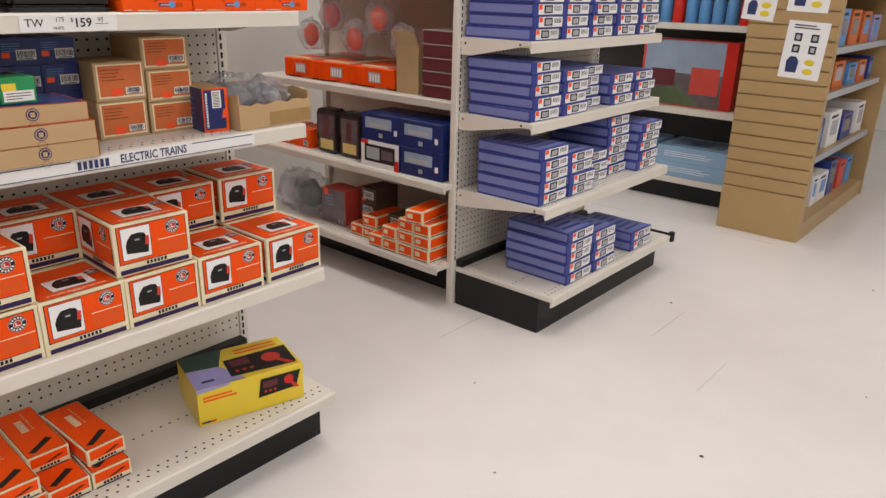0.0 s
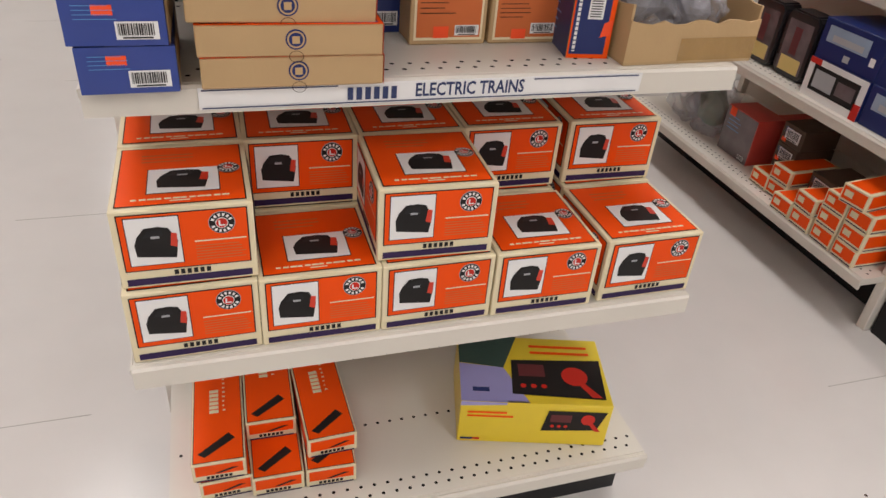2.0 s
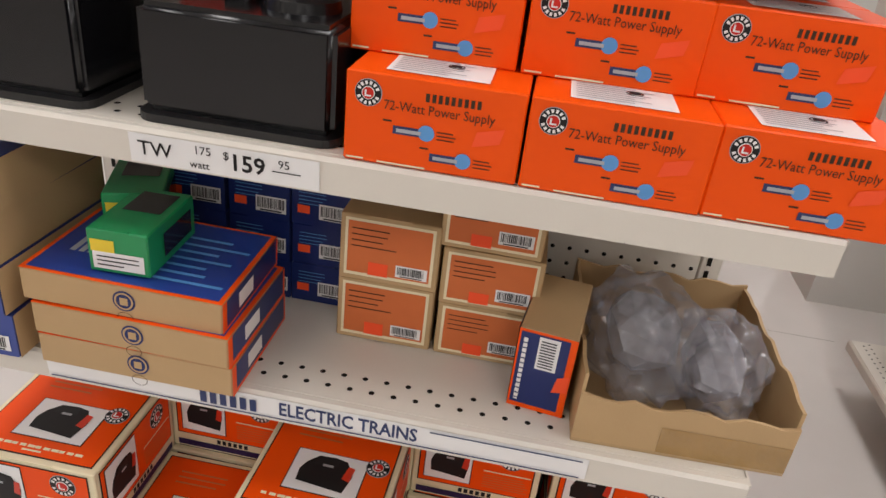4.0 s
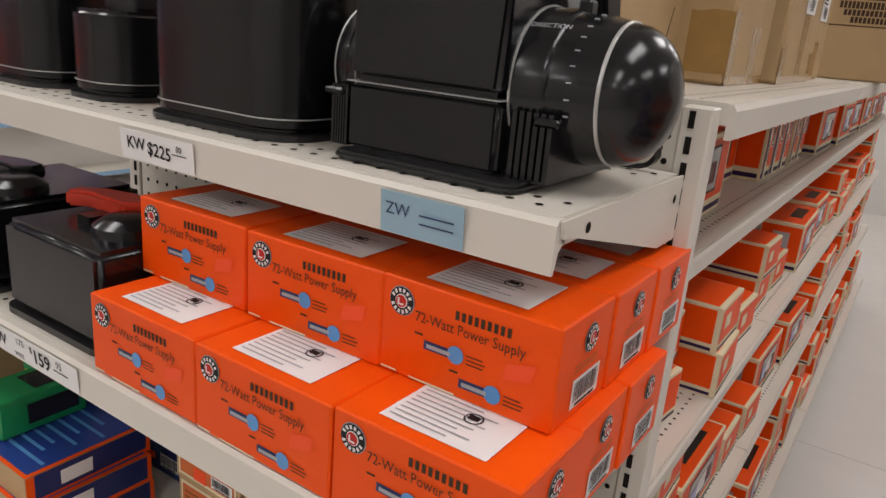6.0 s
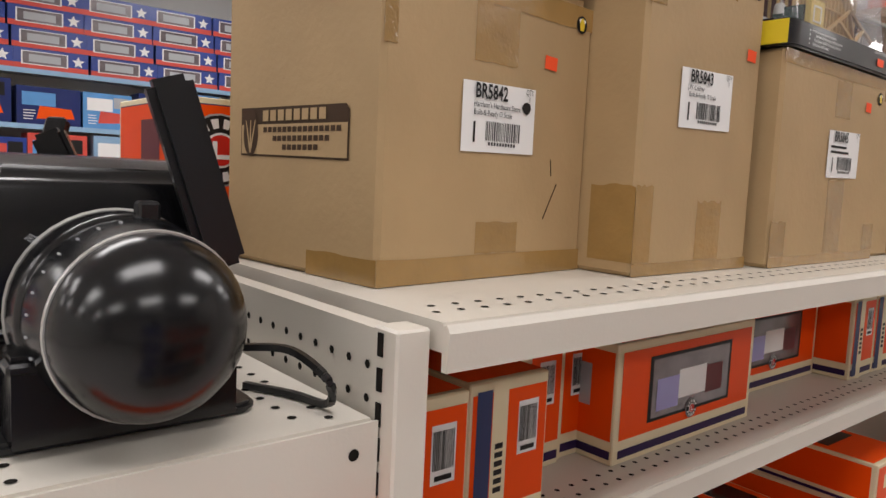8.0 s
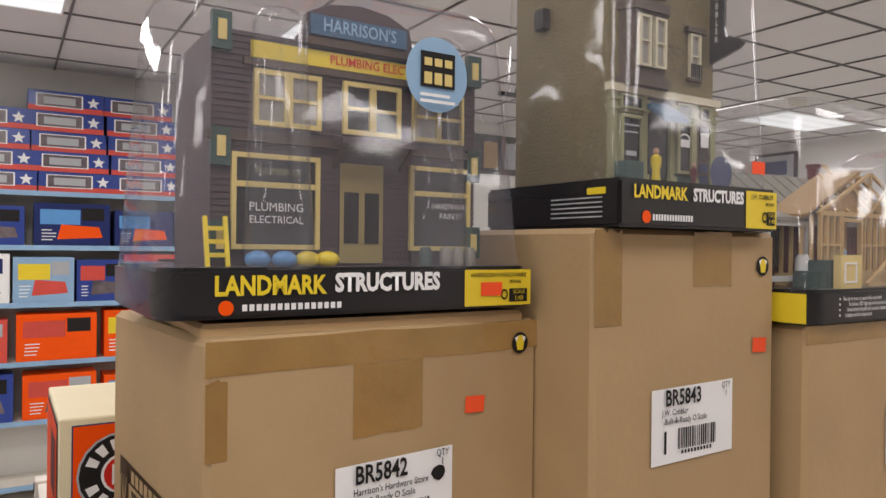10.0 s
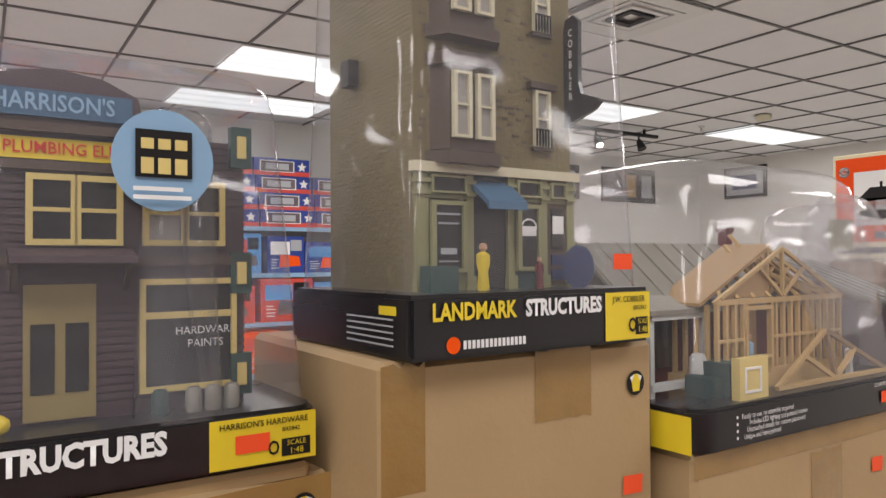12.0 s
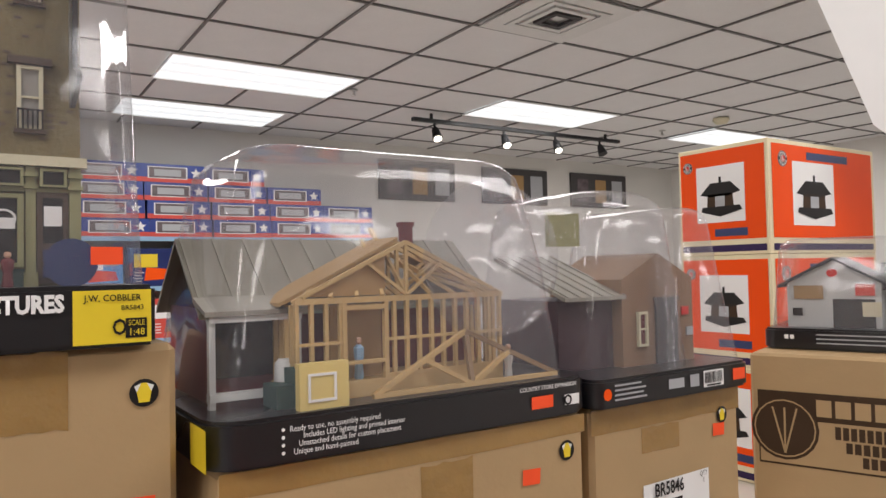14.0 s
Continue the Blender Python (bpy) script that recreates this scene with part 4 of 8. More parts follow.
def lever_transformer(x, y, lev):
    t = thing("toy_train_transformer", "black bakelite transformer with a red control lever", "transformer", pose(x, y, S4 + 0.0005), "lever transformers")
    bm = bmesh.new()
    rounded_prism(bm, -0.102, 0.102, -0.118, 0.11, 0, 0.008, 0.02)
    part("foot", bm, BAKELITE_SATIN, t)
    bm = bmesh.new()
    box(bm, -0.096, 0.096, -0.112, 0.1, 0.008, 0.112)
    bevel(bm, 0.008, 3)
    part("case", bm, BAKELITE, t, smooth=True)
    bm = bmesh.new()
    lathe(bm, [(0.04, 0), (0.038, 0.01), (0.026, 0.018), (0.02, 0.02)], pose(0.04, -0.04, 0.112), 24)
    part("control_knob", bm, BAKELITE, t, smooth=True)
    bm = bmesh.new()
    prism(bm, [(-0.09, -0.02), (-0.06, 0.0), (-0.02, 0.012), (0.02, 0.012), (0.03, -0.01), (0.01, -0.03), (-0.04, -0.03), (-0.06, -0.03), (-0.085, -0.045)], "z", 0.118, 0.138)
    bevel(bm, 0.004, 2)
    l = part("red_lever", bm, RED_PLASTIC if lev else BAKELITE, t, "worn red plastic lever" if lev else "", smooth=True)
    bm = bmesh.new()
    box(bm, -0.03, -0.005, -0.06, 0.0, 0.108, 0.122)
    part("lever_pivot", bm, BAKELITE, l)


lever_transformer(-0.565, -0.222, True)
lever_transformer(-0.815, -0.222, False)

# ---- paper tags and the title strip ----


def tag_thing(name, label, x0, x1, y, z0, z1, m, lean=4):
    t = thing(name, label, "sign", pose((x0 + x1) / 2, y, (z0 + z1) / 2, lean, 0, 0))
    w, h = x1 - x0, z1 - z0
    bm = bmesh.new()
    n = 6
    for i in range(n):
        a, b = -w / 2 + w * i / n, -w / 2 + w * (i + 1) / n
        box(bm, a, b, -0.0006, 0.0, -h / 2, h / 2)
    bmesh.ops.remove_doubles(bm, verts=bm.verts, dist=1e-5)
    part("paper", bm, m, t)
    return t


def write(t, s, size, u, w=0.0, m=INK, bold=0.004, tilt=0.0):
    lettering(s, size, m, t, pose(u, -0.0013, w, 90, 0, 0) @ pose(0, 0, 0, 0, 0, tilt), bold=bold)


g = tag_thing("price_tag", "handwritten white price tag taped to the shelf edge", -0.66, -0.472, -0.3605, 1.199, 1.229, WHITE)
write(g, "TW", 0.021, -0.068, 0.0005)
write(g, "175", 0.012, -0.02, 0.007, bold=0)
write(g, "watt", 0.011, -0.024, -0.008, bold=0)
write(g, "$", 0.012, 0.003, 0.006, bold=0)
write(g, "159", 0.024, 0.024, 0.0, bold=0.02)
write(g, "95", 0.012, 0.06, 0.006, bold=0)
bm = bmesh.new()
box(bm, 0.048, 0.076, -0.0016, -0.001, -0.002, -0.0012)
part("underline", bm, INK, g)
g = tag_thing("price_tag", "handwritten white price tag under the old transformers", -0.5, -0.382, -0.2812, 1.438, 1.469, WHITE)
write(g, "KW", 0.018, -0.032, 0.002, bold=0.01)
write(g, "$225", 0.019, 0.006, -0.001, bold=0.015, tilt=-4)
write(g, "00", 0.009, 0.038, 0.006)
bm = bmesh.new()
box(bm, 0.027, 0.049, -0.0016, -0.001, 0.0, 0.0008)
part("underline", bm, INK, g)
g = tag_thing("price_tag", "pale blue handwritten paper tag, curling at its end", -0.15, -0.072, -0.2815, 1.437, 1.471, BLUE_TAG)
write(g, "ZW", 0.014, -0.022, 0.003, m=INK_NAVY, bold=0)
a = Art(0.078, 0.001, 0.034)
a.lines("front", 0.5, 0.3, 0.92, 0.7, 2, INK_NAVY, 3, 2, 0.2)
ob = a.done(g, "pen_mark")
ob.location = (0, -0.0006, -0.017)
g = tag_thing("title_strip", "long white paper title strip with navy letters on the shelf edge", -0.783, -0.166, -0.371, S3 - 0.031, S3 - 0.002, WHITE, 3)
lettering("ELECTRIC TRAINS", 0.0262, INK_NAVY, g, pose(0.045, -0.0013, 0.001, 90, 0, 0), bold=0.022, squeeze=0.75)
a = Art(0.622, 0.001, 0.03)
a.blocks("front", 0.3, 0.22, 0.412, 0.8, 6, INK_NAVY, 2, 0.35)
a.rect("front", 0.01, 0.07, 0.985, 0.13, INK_NAVY, 2)
for u0, u1 in ((0.01, 0.28), (0.72, 0.985)):
    a.rect("front", u0, 0.86, u1, 0.92, INK_NAVY, 2)
ob = a.done(g, "printed_lines")
ob.location = (0, -0.0004, -0.015)

# ---- third shelf: blue stack, flat brown boxes, green boxes, orange-label boxes ----


def label_box(name, label, w, d, h, body, m, front, group, tag=(0.32, 0.62), bar_at=(0.55, 0.18, 0.92, 0.5), seed=3, frame_m=None):
    a = Art(w, d, h)
    if front is not None:
        if frame_m:
            a.rect("front", 0.05, 0.08, 0.95, 0.95, frame_m, 1).rect("front", 0.08, 0.13, 0.92, 0.91, front, 2)
        else:
            a.rect("front", 0.004, 0.01, 0.996, 0.99, front, 1)
    a.barcode("front", *bar_at, 3, seed)
    a.rect("front", tag[0], tag[1], tag[0] + 0.2, tag[1] + 0.2, TAG_RED, 3)
    a.lines("front", 0.12, 0.5, 0.6, 0.85, 4, INK_BROWN if front is ORANGE_DULL else LIT_BLUE, 3, seed, 0.18)
    return carton(name, label, "box", w, d, h, body, m, group, a)


bx = label_box("switch_box", "navy printed card box with barcode and red price tag", 0.108, 0.2, 0.056, NAVY, pose(-0.857, -0.288, S3 + 0.0005, 0, 0, 1), BLUE, "blue boxes", (0.3, 0.62), (0.5, 0.14, 0.92, 0.5))
a = Art(0.108, 0.2, 0.056)
a.rect("right", 0.0, 0.0, 1.0, 1.0, KRAFT_LIGHT, 1)
a.lines("top", 0.1, 0.12, 0.7, 0.5, 5, LIT_BLUE, 1, 4, 0.3)
a.done(bx, "bare_card_side")
place(bx, [jig(-0.857 + dx, -0.288, S3 + 0.0005 + 0.0568 * (i + 1)) for i, dx in enumerate((-0.004, -0.008, -0.004))])


def flat_box():
    w, d, h = 0.222, 0.16, 0.038
    a = Art(w, d, h)
    a.rect("top", 0, 0, 1, 1, ORANGE, 1).rect("top", 0.025, 0.03, 0.975, 0.97, BLUE, 2)
    for i in range(8):
        a.rect("top", 0.12 + i * 0.045, 0.3, 0.15 + i * 0.045, 0.75, GREY_LABEL, 3)
    a.lines("top", 0.55, 0.12, 0.95, 0.8, 7, LIT_BLUE, 3, 8, 0.3)
    a.rect("right", 0, 0, 1, 1, ORANGE, 1).rect("right", 0.06, 0.15, 0.96, 1, NAVY, 2)
    a.rect("right", 0.25, 0.3, 0.5, 0.8, WHITE, 3)
    a.dot("front", 0.52, 0.55, 0.0125, NAVY, 1).dot("front", 0.52, 0.55, 0.0105, KRAFT_LIGHT, 2, 0.0085).rect("front", 0.5, 0.42, 0.54, 0.66, KRAFT_LIGHT, 2)
    a.dot("front", 0.52, 0.0, 0.009, INK_BROWN, 1, 0.0082, 0.8)
    return carton("flat_mailer_box", "flat brown card box with navy seal and blue printed lid", "box", w, d, h, KRAFT_LIGHT, pose(-0.666, -0.305, S3 + 0.0005, 0, 0, 0), "flat brown boxes", a, flap=False)


FB = flat_box()
place(FB, [pose(-0.667, -0.306, S3 + 0.0395, 0, 0, -0.8), pose(-0.677, -0.302, S3 + 0.0785, 0, 1.0, 0.6)])

GW, GD, GH = 0.066, 0.11, 0.05
a = Art(GW, GD, GH)
a.rect("front", 0.08, 0.1, 0.92, 0.5, WHITE, 1).rect("front", 0.06, 0.5, 0.45, 0.78, YELLOW, 1).lines("front", 0.15, 0.15, 0.85, 0.45, 3, INK, 2, 2, 0.3)
a.rect("top", 0.2, 0.45, 0.85, 0.9, PANE, 1).rect("right", 0.3, 0.2, 0.9, 0.75, PANE, 1)
GB = carton("green_box", "small green card box with a white and yellow label", "box", GW, GD, GH, GREEN, pose(-0.685, -0.31, S3 + 0.1195, 0, 0, 2), "green boxes", a)
copy_thing(GB, pose(-0.735, -0.225, S3 + 0.1195, 0, 0, 20))

nb = label_box("switch_box", "navy card box with red tag behind the orange-label boxes", 0.08, 0.15, 0.056, NAVY, pose(-0.523, -0.1, S3 + 0.0005), NAVY, "navy boxes", (0.1, 0.3), (0.45, 0.2, 0.95, 0.58), 6)
place(nb, [jig(-0.523, -0.1, S3 + 0.0005 + 0.0566 * i) for i in (1, 2, 3)])
place(nb, [jig(-0.606, -0.1, S3 + 0.0005 + 0.0566 * i) for i in (0, 1, 2, 3)] + [jig(-0.69, -0.1, S3 + 0.0566 * i) for i in (0, 1, 2)])

ob1 = label_box("accessory_box", "kraft card box with a dull orange printed end label", 0.118, 0.15, 0.086, KRAFT_LIGHT, pose(-0.424, -0.162, S3 + 0.0005), ORANGE_DULL, "orange-label boxes", (0.3, 0.12), (0.58, 0.16, 0.9, 0.34), 9, CREAM)
copy_thing(ob1, jig(-0.423, -0.164, S3 + 0.0872))
ob2 = label_box("accessory_box", "kraft card box with an orange end label and barcode", 0.118, 0.15, 0.074, KRAFT_LIGHT, pose(-0.3, -0.162, S3 + 0.0005), ORANGE_DULL, "orange-label boxes", (0.3, 0.1), (0.56, 0.2, 0.9, 0.42), 12, CREAM)
place(ob2, [jig(-0.303, -0.166, S3 + 0.0755), jig(-0.307, -0.164, S3 + 0.1505)])

LW, LD, LH = 0.064, 0.13, 0.105
a = Art(LW, LD, LH)
a.rect("front", 0, 0, 1, 1, ORANGE, 1).rect("front", 0.04, 0.06, 0.88, 0.97, NAVY, 2)
a.rect("front", 0.36, 0.55, 0.72, 0.95, WHITE, 3)
for i in range(10):
    a.rect("front", 0.4, 0.58 + i * 0.035, 0.66, 0.595 + i * 0.035, INK, 4)
a.blocks("front", 0.1, 0.1, 0.2, 0.9, 1, WHITE, 3)
for i in range(12):
    a.rect("front", 0.09, 0.12 + i * 0.065, 0.21, 0.135 + i * 0.065, NAVY, 4)
a.poly("front", ((0.72, 0.3), (0.98, 0.34), (0.98, 0.55), (0.78, 0.5)), TAG_RED, 3)
a.rect("left", 0, 0, 1, 1, NAVY, 1).lines("left", 0.1, 0.2, 0.8, 0.8, 5, LIT_BLUE, 2, 4, 0.2)
carton("track_sensor_box", "tall navy and orange card box with barcode and price tag", "box", LW, LD, LH, KRAFT_LIGHT, pose(-0.22, -0.247, S3 + 0.0005, 0, 0, -8), art=a)


def open_tray():
    t = thing("open_carton", "torn open cardboard tray holding clear plastic bags", "cardboard box", pose(-0.078, -0.215, S3 + 0.0005, 0, 0, 1.5))
    w, d, h, k = 0.226, 0.262, 0.085, 0.004
    bm = bmesh.new()
    box(bm, -w / 2, w / 2, -d / 2, d / 2, 0, k)
    part("tray_floor", bm, KRAFT, t)
    for dims in ((-w / 2, w / 2, -d / 2, -d / 2 + k, k, h * 0.74), (-w / 2, w / 2, d / 2 - k, d / 2, k, h), (-w / 2, -w / 2 + k, -d / 2 + k, d / 2 - k, k, h), (w / 2 - k, w / 2, -d / 2 + k, d / 2 - k, k, h)):
        bm = bmesh.new()
        x0, x1, y0, y1, z0, z1 = dims
        n = 12
        r = random.Random(int((x0 + 5) * 1000))
        tops = [z1 + r.uniform(-0.006, 0.003) for _ in range(n + 1)]
        along_x = (x1 - x0) > (y1 - y0)
        for i in range(n):
            if along_x:
                pts = [(x0 + (x1 - x0) * i / n, z0), (x0 + (x1 - x0) * (i + 1) / n, z0), (x0 + (x1 - x0) * (i + 1) / n, tops[i + 1]), (x0 + (x1 - x0) * i / n, tops[i])]
                prism(bm, pts, "y", y0, y1)
            else:
                pts = [(y0 + (y1 - y0) * i / n, z0), (y0 + (y1 - y0) * (i + 1) / n, z0), (y0 + (y1 - y0) * (i + 1) / n, tops[i + 1]), (y0 + (y1 - y0) * i / n, tops[i])]
                prism(bm, pts, "x", x0, x1)
        bmesh.ops.remove_doubles(bm, verts=bm.verts, dist=1e-5)
        part("tray_wall", bm, KRAFT_LIGHT, t)
    a = Art(w, d, h)
    a.rect("front", 0.4, 0.05, 1.0, 0.45, TAPE, 0.4)
    a.done(t, "packing_tape")


open_tray()


def bag(label, x, y, z, rx, ry, rz, seed, inside=None):
    t = thing("plastic_bag", label, "plastic bag", pose(x, y, z), "plastic bags")
    r = random.Random(seed)
    noise_off = Vector((seed * 3.1, seed * 1.7, 0))
    bm = bmesh.new()
    bmesh.ops.create_icosphere(bm, subdivisions=4, radius=1)
    for v in bm.verts:
        n = noise.fractal(v.co * 1.8 + noise_off, 1.0, 2.0, 4)
        n2 = abs(noise.noise(v.co * 4.5 + noise_off))
        k = 1 + 0.3 * n - 0.28 * n2
        v.co = Vector((v.co.x * rx, v.co.y * ry, max(-0.88, v.co.z) * rz)) * k
        v.co.z = max(v.co.z, -rz * 0.8)
    part("film", bm, BAG, t, smooth=True)
    if inside:
        bm = bmesh.new()
        bmesh.ops.create_icosphere(bm, subdivisions=2, radius=1)
        for v in bm.verts:
            k = 0.62 + 0.18 * noise.noise(v.co * 3 + noise_off)
            v.co = Vector((v.co.x * rx, v.co.y * ry, v.co.z * rz)) * k
            v.co.z = max(v.co.z, -rz * 0.78)
        part("contents", bm, inside, t)
    return t


GREY_PART = mat("grey_plastic_parts", (0.34, 0.33, 0.35), 0.5, var=0.5, scale=60, stain=0.3)
bag("crumpled clear plastic bag in an open carton", -0.11, -0.2, S3 + 0.06, 0.075, 0.1, 0.068, 3, GREY_PART)
bag("clear plastic bag bulging over an open carton", -0.03, -0.235, S3 + 0.055, 0.06, 0.09, 0.062, 8, GREY_PART)

# ---- base deck: yellow controller box and long orange boxes ----
YW, YD, YH = 0.3, 0.195, 0.112
a = Art(YW, YD, YH)
a.rect("front", 0.02, 0.07, 0.1, 0.12, NAVY, 2).rect("front", 0.1, 0.07, 0.15, 0.12, RED, 2)
a.lines("front", 0.05, 0.62, 0.42, 0.8, 2, ORANGE, 2, 3, 0.5)
a.poly("front", ((0.55, 0.35), (0.92, 0.4), (0.97, 0.85), (0.58, 0.85)), INK, 2)
a.rect("front", 0.6, 0.58, 0.74, 0.76, MAROON, 3).dot("front", 0.85, 0.66, 0.014, RED, 3)
a.poly("front", ((0.84, 0.62), (0.88, 0.6), (0.95, 0.38), (0.91, 0.38)), RED, 4)
for i in range(3):
    a.dot("front", 0.62 + 0.045 * i, 0.48, 0.004, RED, 3)
a.poly("top", ((0, 0), (0.45, 0), (0.3, 0.5), (0, 0.55)), LAV, 1)
a.poly("top", ((0, 0.56), (0.3, 0.5), (0.42, 1), (0, 1)), TEAL_GREEN, 1)
a.poly("top", ((0.34, 0.12), (0.96, 0.08), (0.98, 0.66), (0.36, 0.62)), INK, 2)
a.rect("top", 0.4, 0.38, 0.58, 0.56, MAROON, 3).dot("top", 0.78, 0.4, 0.027, RED, 3).poly("top", ((0.78, 0.32), (0.84, 0.3), (0.94, 0.1), (0.87, 0.1)), RED, 4)
for i in range(3):
    a.dot("top", 0.42 + 0.07 * i, 0.24, 0.006, RED, 3)
a.rect("top", 0.08, 0.14, 0.19, 0.2, NAVY, 2)
a.lines("top", 0.5, 0.7, 0.95, 0.9, 2, ORANGE, 2, 6, 0.4)
a.poly("front", ((0, 0.9), (0.3, 0.95), (0.3, 1), (0, 1)), LAV, 1)
yb = carton("controller_box", "yellow printed train controller carton with red lever picture", "box", YW, YD, YH, YELLOW, pose(-0.199, -0.277, 0.1712, 0, 0, -15.5), art=a)

RW, RD, RH = 0.092, 0.236, 0.043
a = Art(RW, RD, RH)
a.rect("top", 0.03, 0.015, 0.97, 0.985, INK, 1).rect("top", 0.045, 0.02, 0.955, 0.98, ORANGE_DEEP, 2)
for i in range(6):
    a.rect("top", 0.34, 0.5 + i * 0.045, 0.52, 0.535 + i * 0.045, CREAM, 3)
a.lines("top", 0.6, 0.5, 0.66, 0.9, 8, CREAM, 3, 3, 0.3)
a.poly("top", ((0.12, 0.1), (0.25, 0.06), (0.82, 0.22), (0.7, 0.28)), INK, 3)
a.rect("front", 0.06, 0.36, 0.94, 0.94, ORANGE_DEEP, 1).poly("front", ((0.4, 0.45), (0.5, 0.42), (0.85, 0.65), (0.75, 0.7)), INK, 2)
a.rect("front", 0.06, 0.02, 0.94, 0.1, NAVY_BAND, 1).blocks("front", 0.25, 0.14, 0.75, 0.3, 6, INK, 1)
for f in ("left", "right"):
    a.rect(f, 0.03, 0.2, 0.97, 0.9, ORANGE_DEEP, 1).rect(f, 0.03, 0.04, 0.97, 0.12, NAVY_BAND, 1)
rb = carton("long_accessory_box", "long orange and cream printed accessory carton", "box", RW, RD, RH, CREAM, pose(-0.815, -0.245, 0.1712, 0, 0, 1), "long orange boxes", a)
place(rb, [jig(-0.72, -0.255, 0.1712, -2), jig(-0.625, -0.262, 0.1712, -1), jig(-0.82, -0.24, 0.1712 + RH + 0.0005, -2), jig(-0.722, -0.165, 0.1712 + RH + 0.0005, -1, 0.6), jig(-0.625, -0.228, 0.1712 + RH + 0.0005, 1)])

# ---- boxed model buildings on the tall cartons ----


def shell(bm, x0, x1, y0, y1, z0, z1, taper=0.012, r=0.03, seg=4):
    """A clear blister: a rounded cover, open below, narrowing to its top."""
    rows = []
    levels = [(z0, 0.0, 0.02), (z0 + (z1 - z0) * 0.5, 0.5, 0.026), (z1 - r, 0.9, r)] + [(z1 - r + r * math.sin(a), 1.0, r) for a in (0.5, 1.0, 1.35)]
    insets = [0, taper * 0.5, taper] + [taper + r * (1 - math.cos(a)) for a in (0.5, 1.0, 1.35)]
    for (z, k, rr), ins in zip(levels, insets):
        ring = []
        for cx, cy, a0 in ((x1 - ins - rr, y1 - ins - rr, 0), (x0 + ins + rr, y1 - ins - rr, 90), (x0 + ins + rr, y0 + ins + rr, 180), (x1 - ins - rr, y0 + ins + rr, 270)):
            for i in range(seg + 1):
                a = radians(a0 + 90 * i / seg)
                ring.append(bm.verts.new((cx + rr * math.cos(a), cy + rr * math.sin(a), z)))
        rows.append(ring)
    n = len(rows[0])
    for a, b in zip(rows, rows[1:]):
        for i in range(n):
            bm.faces.new((a[i], a[(i + 1) % n], b[(i + 1) % n], b[i]))
    bm.faces.new(rows[-1])


def window(t, x0, x1, y, z0, z1, frame_m, pane_m, name="window", sash=2, fr=0.0035, lower=None):
    """A sash window proud of a wall that faces -y at y."""
    bm = bmesh.new()
    for d in ((x0, x1, z1 - fr, z1), (x0, x1, z0, z0 + fr), (x0, x0 + fr, z0 + fr, z1 - fr), (x1 - fr, x1, z0 + fr, z1 - fr)):
        box(bm, d[0], d[1], y - 0.004, y - 0.0002, d[2], d[3])
    if sash == 2:
        m = (z0 + z1) / 2
        box(bm, x0 + fr, x1 - fr, y - 0.0036, y - 0.0002, m - fr / 3, m + fr / 3)
    w = part(name, bm, frame_m, t)
    bm = bmesh.new()
    box(bm, x0 + fr, x1 - fr, y - 0.0014, y - 0.0002, z0 + fr, z1 - fr)
    part("pane", bm, pane_m, w)
    return w


def kit_base(t, w, d, h, z=0.0, clear=None):
    bm = bmesh.new()
    rounded_prism(bm, -w / 2, w / 2, -d / 2, d / 2, 0, h, 0.02, 4)
    bevel(bm, 0.003, 2, 60)
    return part("tray", bm, TRAY_BLACK, t, smooth=True)


def toy_figure(t, x, y, z, h, coat, trousers):
    """A painted toy figure: a plain turned shape."""
    bm = bmesh.new()
    lathe(bm, [(0.1 * h, 0), (0.12 * h, 0.05 * h), (0.09 * h, 0.4 * h), (0.13 * h, 0.55 * h), (0.13 * h, 0.75 * h), (0.05 * h, 0.82 * h)], pose(x, y, z), 8)
    lathe(bm, [(0.03 * h, 0.82 * h), (0.08 * h, 0.88 * h), (0.07 * h, 0.97 * h), (0.02 * h, h)], pose(x, y, z), 8, 1)
    part("toy_figure", bm, [coat, SKIN_DOLL], t, "tiny painted toy figure", smooth=True)


def brand_art(a, w):
    """The tray's front printing, apart from its lettering: flame mark, maker's word and yellow panel."""
    a.rect("front", 0.765, 0.06, 0.985, 0.92, YELLOW, 1)
    a.dot("front", 0.145, 0.22, 0.0055, ORANGE, 1)
    a.blocks("front", 0.18, 0.15, 0.42, 0.28, 15, WHITE, 1, 0.3)
    a.rect("front", 0.91, 0.14, 0.972, 0.46, INK, 2)


def scale_panel(t, w, d, h, name, code):
    """The words on the yellow panel: the kit's name, its code and its scale."""
    lettering(name, 0.15 * h, INK, t, up("front", w, d, h, 0.875, 0.79), bold=0.012, squeeze=min(1, 0.19 * w / (0.62 * 0.15 * h * len(name))))
    if code:
        lettering(code, 0.11 * h, INK, t, up("front", w, d, h, 0.93, 0.63), bold=0.01)
    lettering("O", 0.36 * h, INK, t, up("front", w, d, h, 0.893, 0.31), bold=0.02, squeeze=0.75)
    lettering("SCALE", 0.13 * h, YELLOW, t, up("front", w, d, h, 0.941, 0.38, 4), squeeze=min(1, 0.056 * w / (3.3 * 0.13 * h)))
    lettering("1:48", 0.16 * h, YELLOW, t, up("front", w, d, h, 0.941, 0.23, 4), squeeze=min(1, 0.056 * w / (2.0 * 0.16 * h)))



